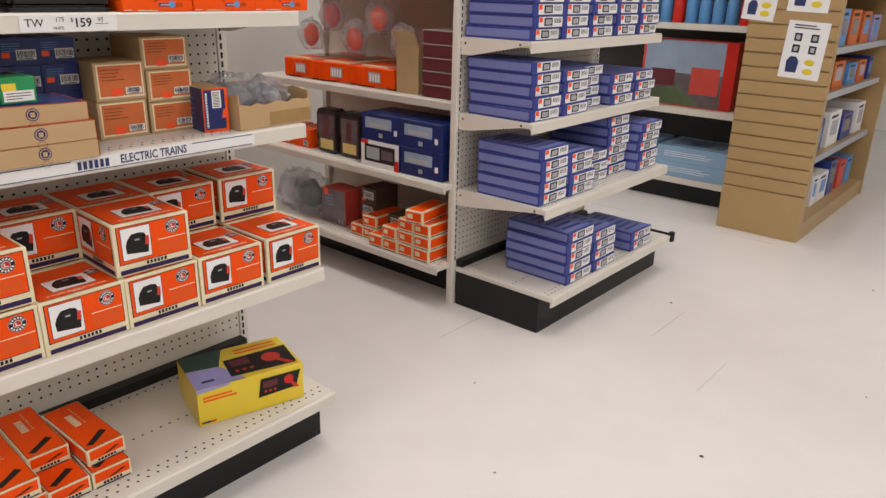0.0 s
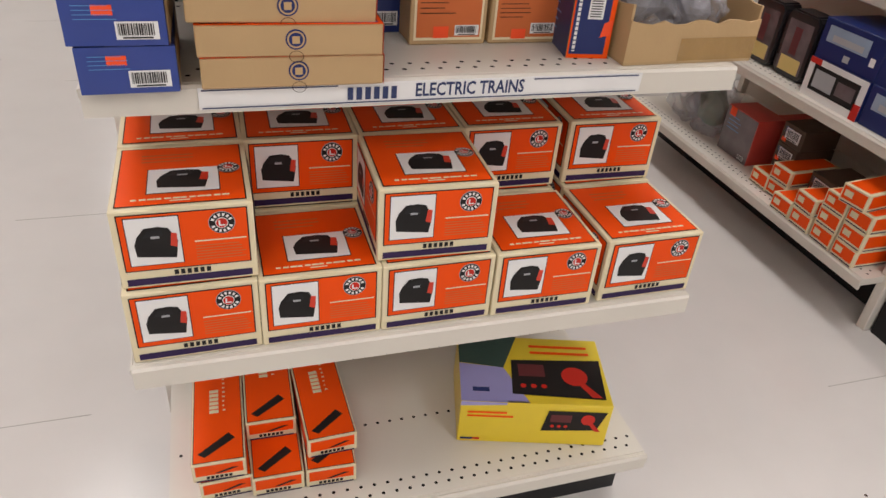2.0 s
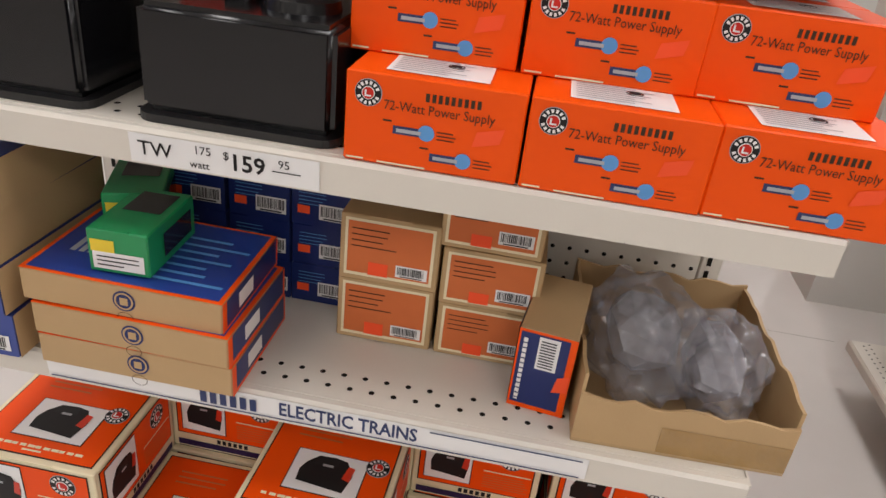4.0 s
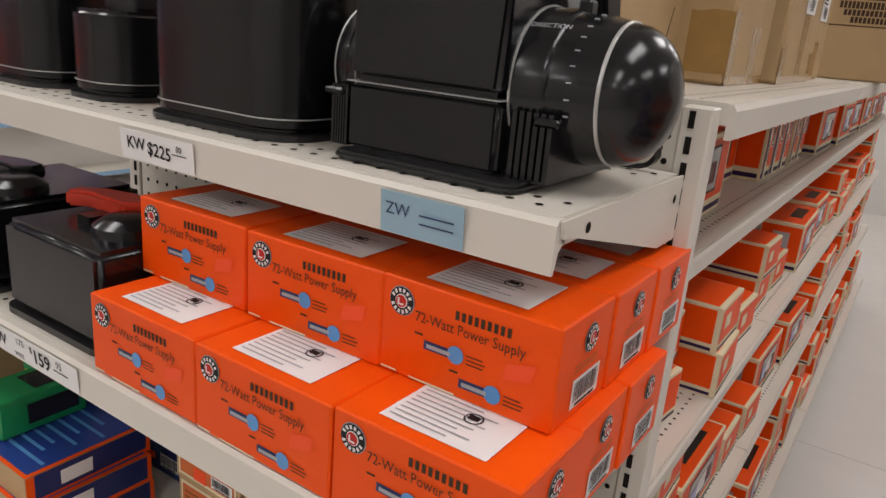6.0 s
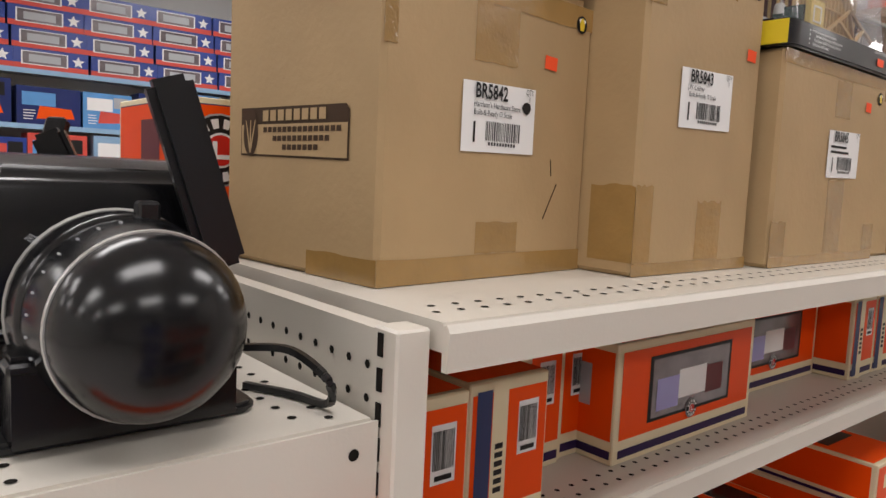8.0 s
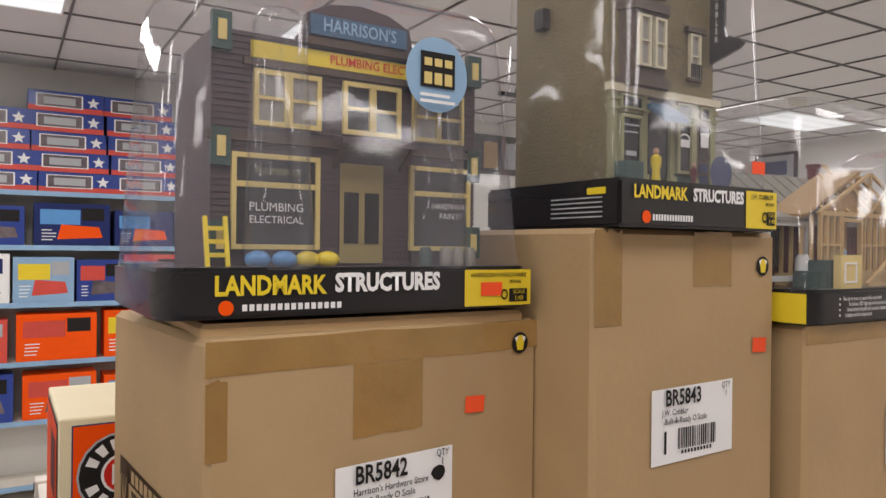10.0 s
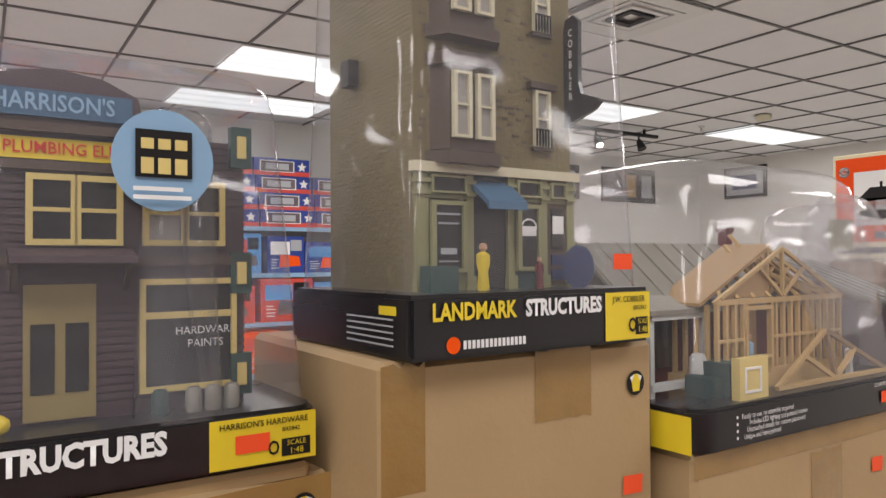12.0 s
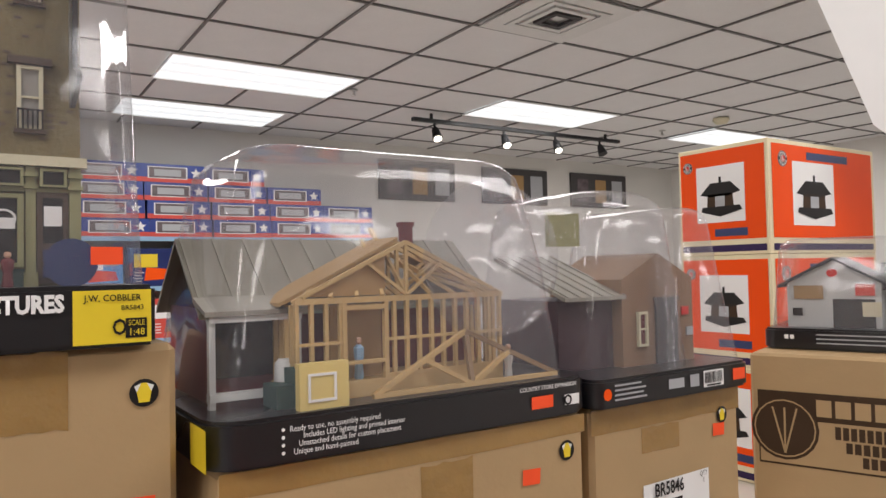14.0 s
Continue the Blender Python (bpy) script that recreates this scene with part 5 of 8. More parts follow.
def hardware_store():
    W, D, H = 0.33, 0.2, 0.037
    t = thing("boxed_model_building", "boxed model hardware store, plum brown with yellow windows, under clear plastic", "model building", pose(-0.235, 0.209, Z + 0.3145, 0, 0, 91))
    bm = bmesh.new()
    box(bm, -W / 2 + 0.04, W / 2 - 0.014, -D / 2 + 0.008, D / 2 - 0.03, -0.0118, 0.0)
    bevel(bm, 0.003, 1)
    part("tray_underside", bm, KRAFT_LIGHT, t, "pale card underside of the tray")
    kit_base(t, W, D, H)
    a = Art(W, D, H)
    brand_art(a, W)
    a.rect("front", 0.815, 0.3, 0.885, 0.62, TAG_RED, 3)
    a.done(t, "tray_printing")
    scale_panel(t, W, D, H, "HARRISON'S HARDWARE", "BR5842")
    lettering("LANDMARK", 0.0195, YELLOW, t, up("front", W, D, H, 0.246, 0.63), bold=0.035, squeeze=0.8)
    lettering("STRUCTURES", 0.0195, WHITE, t, up("front", W, D, H, 0.542, 0.66), bold=0.045, squeeze=0.82)
    y = -0.06
    bm = bmesh.new()
    box(bm, -0.112, 0.116, y, 0.06, H, H + 0.165)
    prism(bm, [(-0.045, H + 0.165), (0.055, H + 0.165), (0.05, H + 0.188), (0.03, H + 0.197), (0.005, H + 0.2), (-0.02, H + 0.197), (-0.04, H + 0.188)], "y", y, y + 0.01)
    part("store_wall", bm, BROWN_CLAD, t)
    bm = bmesh.new()
    z = H + 0.006
    while z < H + 0.163:
        box(bm, -0.1125, 0.1165, y - 0.0012, y, z, z + 0.0032)
        z += 0.0046
    tagged(part("clapboard", bm, BROWN_CLAD, t), kind="stuff")
    bm = bmesh.new()
    box(bm, -0.116, 0.12, y - 0.006, y, H + 0.088, H + 0.094)
    box(bm, -0.09, 0.095, y - 0.006, y, H + 0.142, H + 0.147)
    box(bm, -0.05, 0.06, y - 0.008, y, H + 0.163, H + 0.168)
    part("cornice", bm, BROWN_TRIM, t)
    bm = bmesh.new()
    box(bm, -0.084, 0.088, y - 0.0035, y, H + 0.148, H + 0.16)
    s = part("sign_board", bm, YELLOW, t, "yellow sign board")
    lettering("PLUMBING ELECTRIC", 0.0095, RED, s, pose(0.02, y - 0.0045, H + 0.154, 90, 0, 0), squeeze=0.95, bold=0.01)
    bm = bmesh.new()
    box(bm, -0.038, 0.046, y - 0.003, y, H + 0.172, H + 0.187)
    s = part("sign_board", bm, BLUE_CLOTH, t, "dark blue name board")
    lettering("HARRISON'S", 0.0135, PALE_BLUE, s, pose(0.004, y - 0.0036, H + 0.1795, 90, 0, 0), squeeze=0.86, bold=0.015)
    for x0, pan in ((-0.082, PANE_PALE), (-0.056, PANE_PALE), (-0.011, PANE), (0.014, PANE), (0.052, PANE_PALE), (0.076, PANE)):
        window(t, x0, x0 + 0.0265, y - 0.0015, H + 0.1, H + 0.14, YELLOW_MAT, pan)
    for x0, x1 in ((-0.098, -0.03), (0.05, 0.11)):
        window(t, x0, x1, y - 0.0015, H + 0.012, H + 0.08, YELLOW_MAT, PANE, "shop_window", 1)
        bm = bmesh.new()
        box(bm, x0, x1, y - 0.005, y, H + 0.056, H + 0.06)
        part("transom_bar", bm, YELLOW_MAT, t)
    lettering("PLUMBING", 0.0088, WHITE, t, pose(-0.064, y - 0.0045, H + 0.042, 90, 0, 0))
    lettering("ELECTRICAL", 0.0076, WHITE, t, pose(-0.064, y - 0.0045, H + 0.033, 90, 0, 0))
    lettering("PLUMBING", 0.007, OLIVE_TRIM, t, pose(-0.064, y - 0.0045, H + 0.0675, 90, 0, 0))
    lettering("HARDWARE", 0.0068, WHITE, t, pose(0.09, y - 0.0045, H + 0.048, 90, 0, 0))
    lettering("PAINTS", 0.007, WHITE, t, pose(0.09, y - 0.0045, H + 0.04, 90, 0, 0))
    bm = bmesh.new()
    box(bm, -0.012, 0.026, y - 0.002, y, H + 0.002, H + 0.078)
    door = part("store_door", bm, DOOR_OLIVE, t)
    for x0 in (-0.0085, 0.0095):
        bm = bmesh.new()
        box(bm, x0, x0 + 0.0125, y - 0.0028, y - 0.0018, H + 0.017, H + 0.056)
        part("door_pane", bm, PANE, door)
    bm = bmesh.new()
    prism(bm, [(y, H + 0.099), (y - 0.026, H + 0.094), (y - 0.026, H + 0.09), (y, H + 0.09)], "x", -0.02, 0.045)
    part("porch_roof", bm, BROWN_CLAD, t)
    for x in (-0.017, 0.042):
        bm = bmesh.new()
        bar(bm, (x, y - 0.001, H + 0.075), (x, y - 0.024, H + 0.091), 0.003)
        part("porch_bracket", bm, BROWN_TRIM, t)
    for x in (-0.113, 0.106):
        for z in (0.006, 0.07, 0.15):
            bm = bmesh.new()
            box(bm, x, x + 0.014, y - 0.006, y, H + z, H + z + 0.026)
            p = part("corner_block", bm, TEAL_GREEN, t)
            bm = bmesh.new()
            box(bm, x + 0.004, x + 0.01, y - 0.0075, y - 0.006, H + z + 0.006, H + z + 0.02)
            part("block_panel", bm, YELLOW_MAT, p)
    for i, (x, m) in enumerate(((-0.082, LIT_BLUE), (-0.062, LIT_BLUE), (-0.044, YELLOW), (-0.028, YELLOW))):
        bm = bmesh.new()
        bmesh.ops.create_icosphere(bm, subdivisions=2, radius=0.009)
        for v in bm.verts:
            v.co = Vector((v.co.x * 1.1 + x, v.co.y * 0.7 - 0.077, max(0, v.co.z * 0.7 + 0.005) + H))
        part("goods_sack", bm, m, t, smooth=True)
    bm = bmesh.new()
    for x in (-0.118, -0.104):
        bar(bm, (x, -0.08, H), (x, -0.07, H + 0.034), 0.003)
    for k in range(3):
        bar(bm, (-0.118, -0.078 + k * 0.003, H + 0.008 + k * 0.009), (-0.104, -0.078 + k * 0.003, H + 0.008 + k * 0.009), 0.003)
    part("toy_ladder", bm, YELLOW, t)
    for x in (0.08, 0.092, 0.104, 0.06):
        bm = bmesh.new()
        lathe(bm, [(0.005, 0), (0.0055, 0.002), (0.005, 0.013), (0.0035, 0.015)], pose(x, -0.074, H), 10)
        part("toy_barrel", bm, TIN_ROOF if x > 0.07 else TEAL_GREEN, t, smooth=True)
    bm = bmesh.new()
    shell(bm, -W / 2 + 0.002, W / 2 - 0.006, -D / 2 + 0.003, D / 2 - 0.003, H - 0.004, H + 0.232, 0.014, 0.026)
    c = part("clear_cover", bm, CLEAR, t, "moulded clear plastic cover", smooth=True)
    for x in (-0.07, 0.075):
        bm = bmesh.new()
        shell(bm, x - 0.028, x + 0.028, -D / 2 + 0.001, -D / 2 + 0.05, H - 0.002, H + 0.2, 0.008, 0.012)
        part("cover_rib", bm, CLEAR, c, smooth=True)
    bm = bmesh.new()
    disc(bm, (0.058, -D / 2 + 0.006, H + 0.148), (1, 0, 0), (0, 0, 1), 0.029, 32)
    st = part("round_sticker", bm, PALE_BLUE, t, "round blue sticker with a night view of the store")
    bm = bmesh.new()
    box(bm, 0.042, 0.074, -D / 2 + 0.0045, -D / 2 + 0.005, H + 0.138, H + 0.165)
    part("sticker_picture", bm, INK, st)
    for i, x in enumerate((0.045, 0.0545, 0.064)):
        bm = bmesh.new()
        box(bm, x, x + 0.007, -D / 2 + 0.0038, -D / 2 + 0.0043, H + 0.154, H + 0.16)
        box(bm, x, x + 0.007, -D / 2 + 0.0038, -D / 2 + 0.0043, H + 0.14, H + 0.149)
        part("lit_window", bm, YELLOW_MAT, st)
    a = Art(0.05, 0.001, 0.012)
    a.lines("front", 0.15, 0.1, 0.95, 0.9, 2, WHITE, 1, 3, 0.5)
    ob = a.done(st, "sticker_word")
    ob.location = (0.058, -D / 2 + 0.004, H + 0.123)

    stretch(t, ("tray", "tray_printing", "printed_patch", "lettering", "clear_cover", "cover_rib"), 0.0, H, 1.06, 1.1)


def stretch(t, keep, x0, z0, kx, kz, dx=0.0, dy=0.0):
    """Widens and heightens the model on its tray, leaving the tray and cover."""
    m = Matrix.Translation((x0 + dx, dy, z0)) @ Matrix.Diagonal((kx, 1, kz, 1)) @ Matrix.Translation((-x0, 0, -z0))
    for ob in t.children_recursive:
        if ob.name.split(".")[0] in keep and (ob.parent == t or ob.name.startswith("printed_patch")):
            if not (ob.name.startswith("lettering") and ob.data.vertices[0].co.z > z0 + 0.001):
                continue
        if ob.name.split(".")[0] in keep and ob.parent != t and ob.name.startswith("cover"):
            continue
        off = Matrix.Translation(ob.location)
        ob.data.transform(off.inverted() @ m @ off)


hardware_store()


def cobbler():
    W, D, H = 0.222, 0.19, 0.042
    t = thing("boxed_model_building", "boxed tall model shop building in olive brick with a boot sign", "model building", pose(-0.15, 0.507, Z + 0.3868, 0, 0, 91))
    bm = bmesh.new()
    box(bm, -W / 2, W / 2, -D / 2, D / 2, 0, H)
    bevel(bm, 0.003, 2)
    part("tray", bm, TRAY_BLACK, t, smooth=True)
    a = Art(W, D, H)
    brand_art(a, W)
    for v in (0.6, 0.5, 0.4, 0.3, 0.2):
        a.rect("left", 0.55, v, 0.9, v + 0.03, GREY_LABEL, 1)
    a.rect("left", 0.8, 0.68, 0.92, 0.82, YELLOW, 1)
    a.done(t, "tray_printing")
    scale_panel(t, W, D, H, "J.W. COBBLER", "BR5843")
    lettering("LANDMARK", 0.0155, YELLOW, t, up("front", W, D, H, 0.222, 0.72), bold=0.035, squeeze=0.81)
    lettering("STRUCTURES", 0.0155, WHITE, t, up("front", W, D, H, 0.578, 0.72), bold=0.045, squeeze=0.79)
    x0, x1, y = -0.096, 0.024, -0.06
    T = H + 0.34
    bm = bmesh.new()
    box(bm, x0, x1, y, 0.075, H, T)
    part("building_wall", bm, OLIVE_BRICK, t, "olive brick wall")
    bm = bmesh.new()
    r = random.Random(9)
    for _ in range(150):
        u, z = r.uniform(x0 + 0.002, x1 - 0.007), H + 0.095 + r.random() * 0.24
        z = H + 0.095 + round((z - H - 0.095) / 0.0042) * 0.0042
        box(bm, u, u + 0.0038, y - 0.0006, y, z, z + 0.0017, 0)
    tagged(part("proud_brick", bm, BROWN_TRIM, t), kind="stuff")
    bm = bmesh.new()
    z = H + 0.005
    while z < T - 0.003:
        box(bm, x0 - 0.00025, x0, y + 0.001, 0.074, z, z + 0.0024)
        z += 0.0036
    tagged(part("side_course", bm, OLIVE_BRICK, t), kind="stuff")
    bm = bmesh.new()
    box(bm, x0 - 0.003, x1 + 0.003, y - 0.007, y, H + 0.084, H + 0.091)
    part("cornice", bm, CREAM_TRIM, t)
    bm = bmesh.new()
    for u, wd in ((x0, 0.008), (-0.0615, 0.005), (-0.0305, 0.005), (-0.004, 0.005), (x1 - 0.006, 0.006)):
        box(bm, u, u + wd, y - 0.004, y, H, H + 0.084)
        for q in (0.068, 0.0765):
            box(bm, u - 0.001, u + wd + 0.001, y - 0.006, y, H + q, H + q + 0.003)
        box(bm, u - 0.001, u + wd + 0.001, y - 0.006, y, H, H + 0.01)
    for u0, u1 in ((x0, -0.0565), (-0.0305, x1)):
        box(bm, u0, u1, y - 0.003, y, H + 0.066, H + 0.069)
    box(bm, x0, -0.0565, y - 0.003, y, H, H + 0.012)
    part("shopfront", bm, OLIVE_TRIM, t, "olive painted shopfront woodwork")
    # No recess is cut: a flat plate carries the doorway's shade as dark colour.
    bm = bmesh.new()
    box(bm, -0.0555, -0.031, y - 0.0012, y, H, H + 0.084)
    part("doorway", bm, PANE, t, "flat dark plate for the shaded doorway recess")
    bm = bmesh.new()
    box(bm, -0.025, -0.0045, y - 0.0036, y, H, H + 0.0125)
    part("stall_riser", bm, TEAL_GREEN, t)
    window(t, -0.087, -0.0625, y - 0.003, H + 0.013, H + 0.064, OLIVE_TRIM, PANE, "shop_window", 1, 0.003)
    window(t, -0.087, -0.0625, y - 0.003, H + 0.0695, H + 0.082, OLIVE_TRIM, PANE, "transom", 1, 0.0015)
    window(t, -0.0245, -0.005, y - 0.003, H + 0.0135, H + 0.064, OLIVE_TRIM, PANE, "shop_window", 1, 0.003)
    window(t, -0.0245, -0.005, y - 0.003, H + 0.0695, H + 0.082, OLIVE_TRIM, PANE, "transom", 1, 0.0015)
    window(t, 0.003, 0.0165, y - 0.003, H + 0.0695, H + 0.082, OLIVE_TRIM, PANE, "transom", 1, 0.0015)
    bm = bmesh.new()
    box(bm, 0.0015, 0.0175, y - 0.003, y, H + 0.002, H + 0.066)
    door = part("shop_door", bm, BROWN_TRIM, t, "brown panelled shop door")
    bm = bmesh.new()
    box(bm, 0.0045, 0.0145, y - 0.0042, y - 0.0032, H + 0.03, H + 0.062)
    part("door_pane", bm, PANE, door)
    for q in (0.006, 0.0175):
        bm = bmesh.new()
        box(bm, 0.0045, 0.0145, y - 0.0042, y - 0.0032, H + q, H + q + 0.008)
        part("door_panel", bm, INK_NAVY, door)
    bm = bmesh.new()
    box(bm, 0.005, 0.014, y - 0.0052, y - 0.0045, H + 0.042, H + 0.056)
    part("door_notice", bm, WHITE, t)
    bm = bmesh.new()
    disc(bm, (-0.0148, y - 0.0052, H + 0.047), (1, 0, 0), (0, 0, 1), 0.0066, 14, 0, 0.0052)
    box(bm, -0.0205, -0.009, y - 0.0054, y - 0.005, H + 0.04, H + 0.0475)
    part("window_sign", bm, WHITE, t)
    bm = bmesh.new()
    for q, hw, hh in ((0.054, 0.008, 0.0014), (0.0475, 0.007, 0.0012), (0.026, 0.0055, 0.0045), (0.0205, 0.0065, 0.001)):
        box(bm, -0.0748 - hw, -0.0748 + hw, y - 0.0052, y - 0.0046, H + q, H + q + hh)
    part("window_word", bm, GREY_LABEL, t)
    bm = bmesh.new()
    prism(bm, [(y - 0.002, H + 0.08), (y - 0.024, H + 0.064), (y - 0.025, H + 0.058), (y - 0.023, H + 0.058), (y - 0.022, H + 0.061), (y - 0.002, H + 0.075)], "x", -0.0575, -0.029)
    part("awning", bm, BLUE_CLOTH, t, "blue cloth awning")
    for zz in (H + 0.108, H + 0.198, H + 0.288):
        # bay window: angled box with sashes
        bm = bmesh.new()
        prism(bm, [(-0.085, y), (-0.078, y - 0.013), (-0.046, y - 0.013), (-0.038, y)], "z", zz - 0.008, zz + 0.052)
        bay = part("bay_window", bm, BROWN_TRIM, t, "brown bay window")
        for q in (zz - 0.018, zz + 0.052):
            bm = bmesh.new()
            prism(bm, [(-0.088, y), (-0.08, y - 0.0165), (-0.044, y - 0.0165), (-0.035, y)], "z", q, q + 0.009)
            part("bay_ledge", bm, BROWN_TRIM, bay)
        for a0 in (-0.077, -0.0605):
            window(bay, a0, a0 + 0.0125, y - 0.0133, zz, zz + 0.047, CREAM_TRIM, PANE_PALE, "sash", 2, 0.0022)
        window(t, -0.008, 0.005, y - 0.0005, zz + 0.002, zz + 0.046, CREAM_TRIM, PANE_PALE, "window", 2, 0.0022)
        bm = bmesh.new()
        box(bm, -0.0125, 0.0095, y - 0.006, y, zz + 0.047, zz + 0.052)
        box(bm, -0.0095, 0.0065, y - 0.004, y, zz - 0.001, zz + 0.002)
        part("window_hood", bm, BROWN_TRIM, t)
        bm = bmesh.new()
        box(bm, -0.008, 0.005, y - 0.0055, y - 0.0048, zz + 0.0145, zz + 0.0158)
        for i in range(6):
            bar(bm, (-0.0075 + i * 0.0024, y - 0.0052, zz + 0.002), (-0.0075 + i * 0.0024, y - 0.0052, zz + 0.015), 0.0009)
        part("guard_rail", bm, INK, t)
    for z in (H + 0.16, H + 0.24):
        bm = bmesh.new()
        box(bm, x0 - 0.008, x0 - 0.0008, 0.02, 0.034, z, z + 0.02)
        part("fire_escape_box", bm, INK, t)
    bm = bmesh.new()
    prism(bm, [(y - 0.001, 0.0), (y - 0.012, 0.003), (y - 0.034, 0.009), (y - 0.04, 0.014), (y - 0.036, 0.018), (y - 0.02, 0.024), (y - 0.0175, 0.034), (y - 0.018, 0.082), (y - 0.012, 0.088), (y - 0.003, 0.086), (y - 0.001, 0.078)], "x", 0.0185, 0.0215)
    bmesh.ops.translate(bm, verts=bm.verts, vec=(0, 0, H + 0.128))
    sign = part("boot_sign", bm, TRAY_BLACK, t, "projecting black boot-shaped sign")
    for i, ch in enumerate("COBBLER"):
        lettering(ch, 0.0085, WHITE, sign, pose(0.018, y - 0.0095, H + 0.202 - i * 0.0085, 90, 0, -90), squeeze=0.8)
    toy_figure(t, -0.056, y - 0.014, H, 0.034, YELLOW, INK)
    toy_figure(t, -0.013, y - 0.014, H, 0.024, MAROON, INK)
    bm = bmesh.new()
    box(bm, -0.098, -0.08, y - 0.026, y - 0.012, H, H + 0.018)
    part("toy_bin", bm, TEAL_GREEN, t)
    bm = bmesh.new()
    disc(bm, (0.062, -D / 2 + 0.03, H + 0.016), (1, 0, 0), (0, 0, 1), 0.017, 24)
    part("round_sticker", bm, INK_NAVY, t)
    bm = bmesh.new()
    box(bm, 0.07, 0.09, -D / 2 + 0.0005, -D / 2 + 0.001, H + 0.014, H + 0.026)
    part("price_label", bm, TAG_RED, t)
    bm = bmesh.new()
    shell(bm, -W / 2 + 0.003, W / 2 - 0.004, -D / 2 + 0.003, D / 2 - 0.003, H - 0.003, H + 0.37, 0.012, 0.02)
    part("clear_cover", bm, CLEAR, t, "tall clear plastic cover", smooth=True)

    stretch(t, ("tray", "tray_printing", "printed_patch", "lettering", "clear_cover", "round_sticker", "price_label"), x0, H, 1.24, 1.0, 0.017, 0.012)


cobbler()


def gable(bm, x0, x1, y0, y1, z0, rise, th=0.003, over=0.008):
    """A pitched roof with its ridge along x."""
    ym = (y0 + y1) / 2
    for s, ye in ((-1, y0 - over), (1, y1 + over)):
        zo = z0 - over * rise / ((y1 - y0) / 2)
        prism(bm, [(ye, zo), (ym, z0 + rise), (ym, z0 + rise + th), (ye, zo + th)], "x", x0 - over, x1 + over)


def country_store():
    W, D, H = 0.38, 0.24, 0.036
    t = thing("boxed_model_building", "boxed model country store with an unfinished timber-frame wing", "model building", pose(-0.165, 0.838, Z + 0.2922, 0, 0, 91))
    bm = bmesh.new()
    rounded_prism(bm, -W / 2, W / 2, -D / 2, D / 2, 0, H, 0.03, 5)
    bevel(bm, 0.003, 2, 60)
    part("tray", bm, TRAY_BLACK, t, smooth=True)
    a = Art(W, D, H)
    for i, line in enumerate(("Ready to use, no assembly required", "Includes LED lighting and printed interior", "Unattached details for custom placement", "Unique and hand-painted")):
        a.dot("front", 0.145, 0.725 - i * 0.16, 0.0014, WHITE, 1)
        lettering(line, 0.0062, WHITE, t, up("front", W, D, H, 0.16 + (0.0029, 0.0034, 0.0034, 0.0033)[i] * len(line), 0.725 - i * 0.16), squeeze=0.86, bold=0.006, name="tray_lettering")
    lettering("COUNTRY STORE EXPANSION", 0.0054, WHITE, t, up("front", W, D, H, 0.835, 0.83), squeeze=0.95, bold=0.012, name="tray_lettering")
    a.rect("front", 0.78, 0.3, 0.85, 0.62, TAG_RED, 2)
    a.rect("front", 0.89, 0.28, 0.94, 0.56, WHITE, 1).dot("front", 0.9, 0.42, 0.005, INK, 2, 0.003)
    a.rect("left", 0.82, 0.05, 0.99, 0.9, YELLOW, 1)
    a.done(t, "tray_printing")
    # finished store behind
    bm = bmesh.new()
    box(bm, -0.165, 0.11, -0.03, 0.09, H, H + 0.078)
    part("store_wall", bm, MAROON, t)
    bm = bmesh.new()
    gable(bm, -0.165, 0.115, -0.035, 0.095, H + 0.079, 0.056, 0.004, 0.01)
    part("tin_roof", bm, TIN_ROOF, t, "weathered ribbed tin roof")
    bm = bmesh.new()
    ym = 0.03
    for i in range(11):
        x = -0.171 + i * 0.0286
        bar(bm, (x, -0.043, H + 0.076), (x, ym, H + 0.139), 0.002, 0.003)
    part("roof_seam", bm, TIN_ROOF, t)
    bm = bmesh.new()
    box(bm, 0.056, 0.067, 0.02, 0.031, H + 0.12, H + 0.158)
    box(bm, 0.0545, 0.0685, 0.0185, 0.0325, H + 0.153, H + 0.158)
    part("chimney", bm, MAROON, t)
    bm = bmesh.new()
    box(bm, -0.172, -0.167, -0.062, -0.056, H, H + 0.074)
    box(bm, -0.1, -0.095, -0.062, -0.056, H, H + 0.074)
    box(bm, -0.172, -0.095, -0.064, -0.054, H + 0.068, H + 0.076)
    box(bm, -0.172, -0.095, -0.064, -0.054, H + 0.006, H + 0.012)
    part("porch_frame", bm, WHITE_CLAD, t)
    bm = bmesh.new()
    box(bm, -0.16, -0.1, -0.0345, -0.031, H + 0.02, H + 0.066)
    part("store_window", bm, PANE, t)
    bm = bmesh.new()
    prism(bm, [(-0.066, H + 0.077), (-0.03, H + 0.088), (-0.03, H + 0.084), (-0.066, H + 0.073)], "x", -0.176, -0.091)
    part("porch_roof", bm, TIN_ROOF, t)
    bm = bmesh.new()
    lathe(bm, [(0.008, 0), (0.009, 0.004), (0.008, 0.03), (0.005, 0.034)], pose(-0.112, -0.066, H + 0.002), 12)
    part("white_drum", bm, WHITE_CLAD, t, smooth=True)
    # timber-frame wing
    fx0, fx1, fy, fz = -0.11, 0.102, -0.085, H + 0.014
    bm = bmesh.new()
    box(bm, fx0, fx1, fy, -0.03, H, fz)
    part("wing_floor", bm, TIMBER, t)
    n = 0
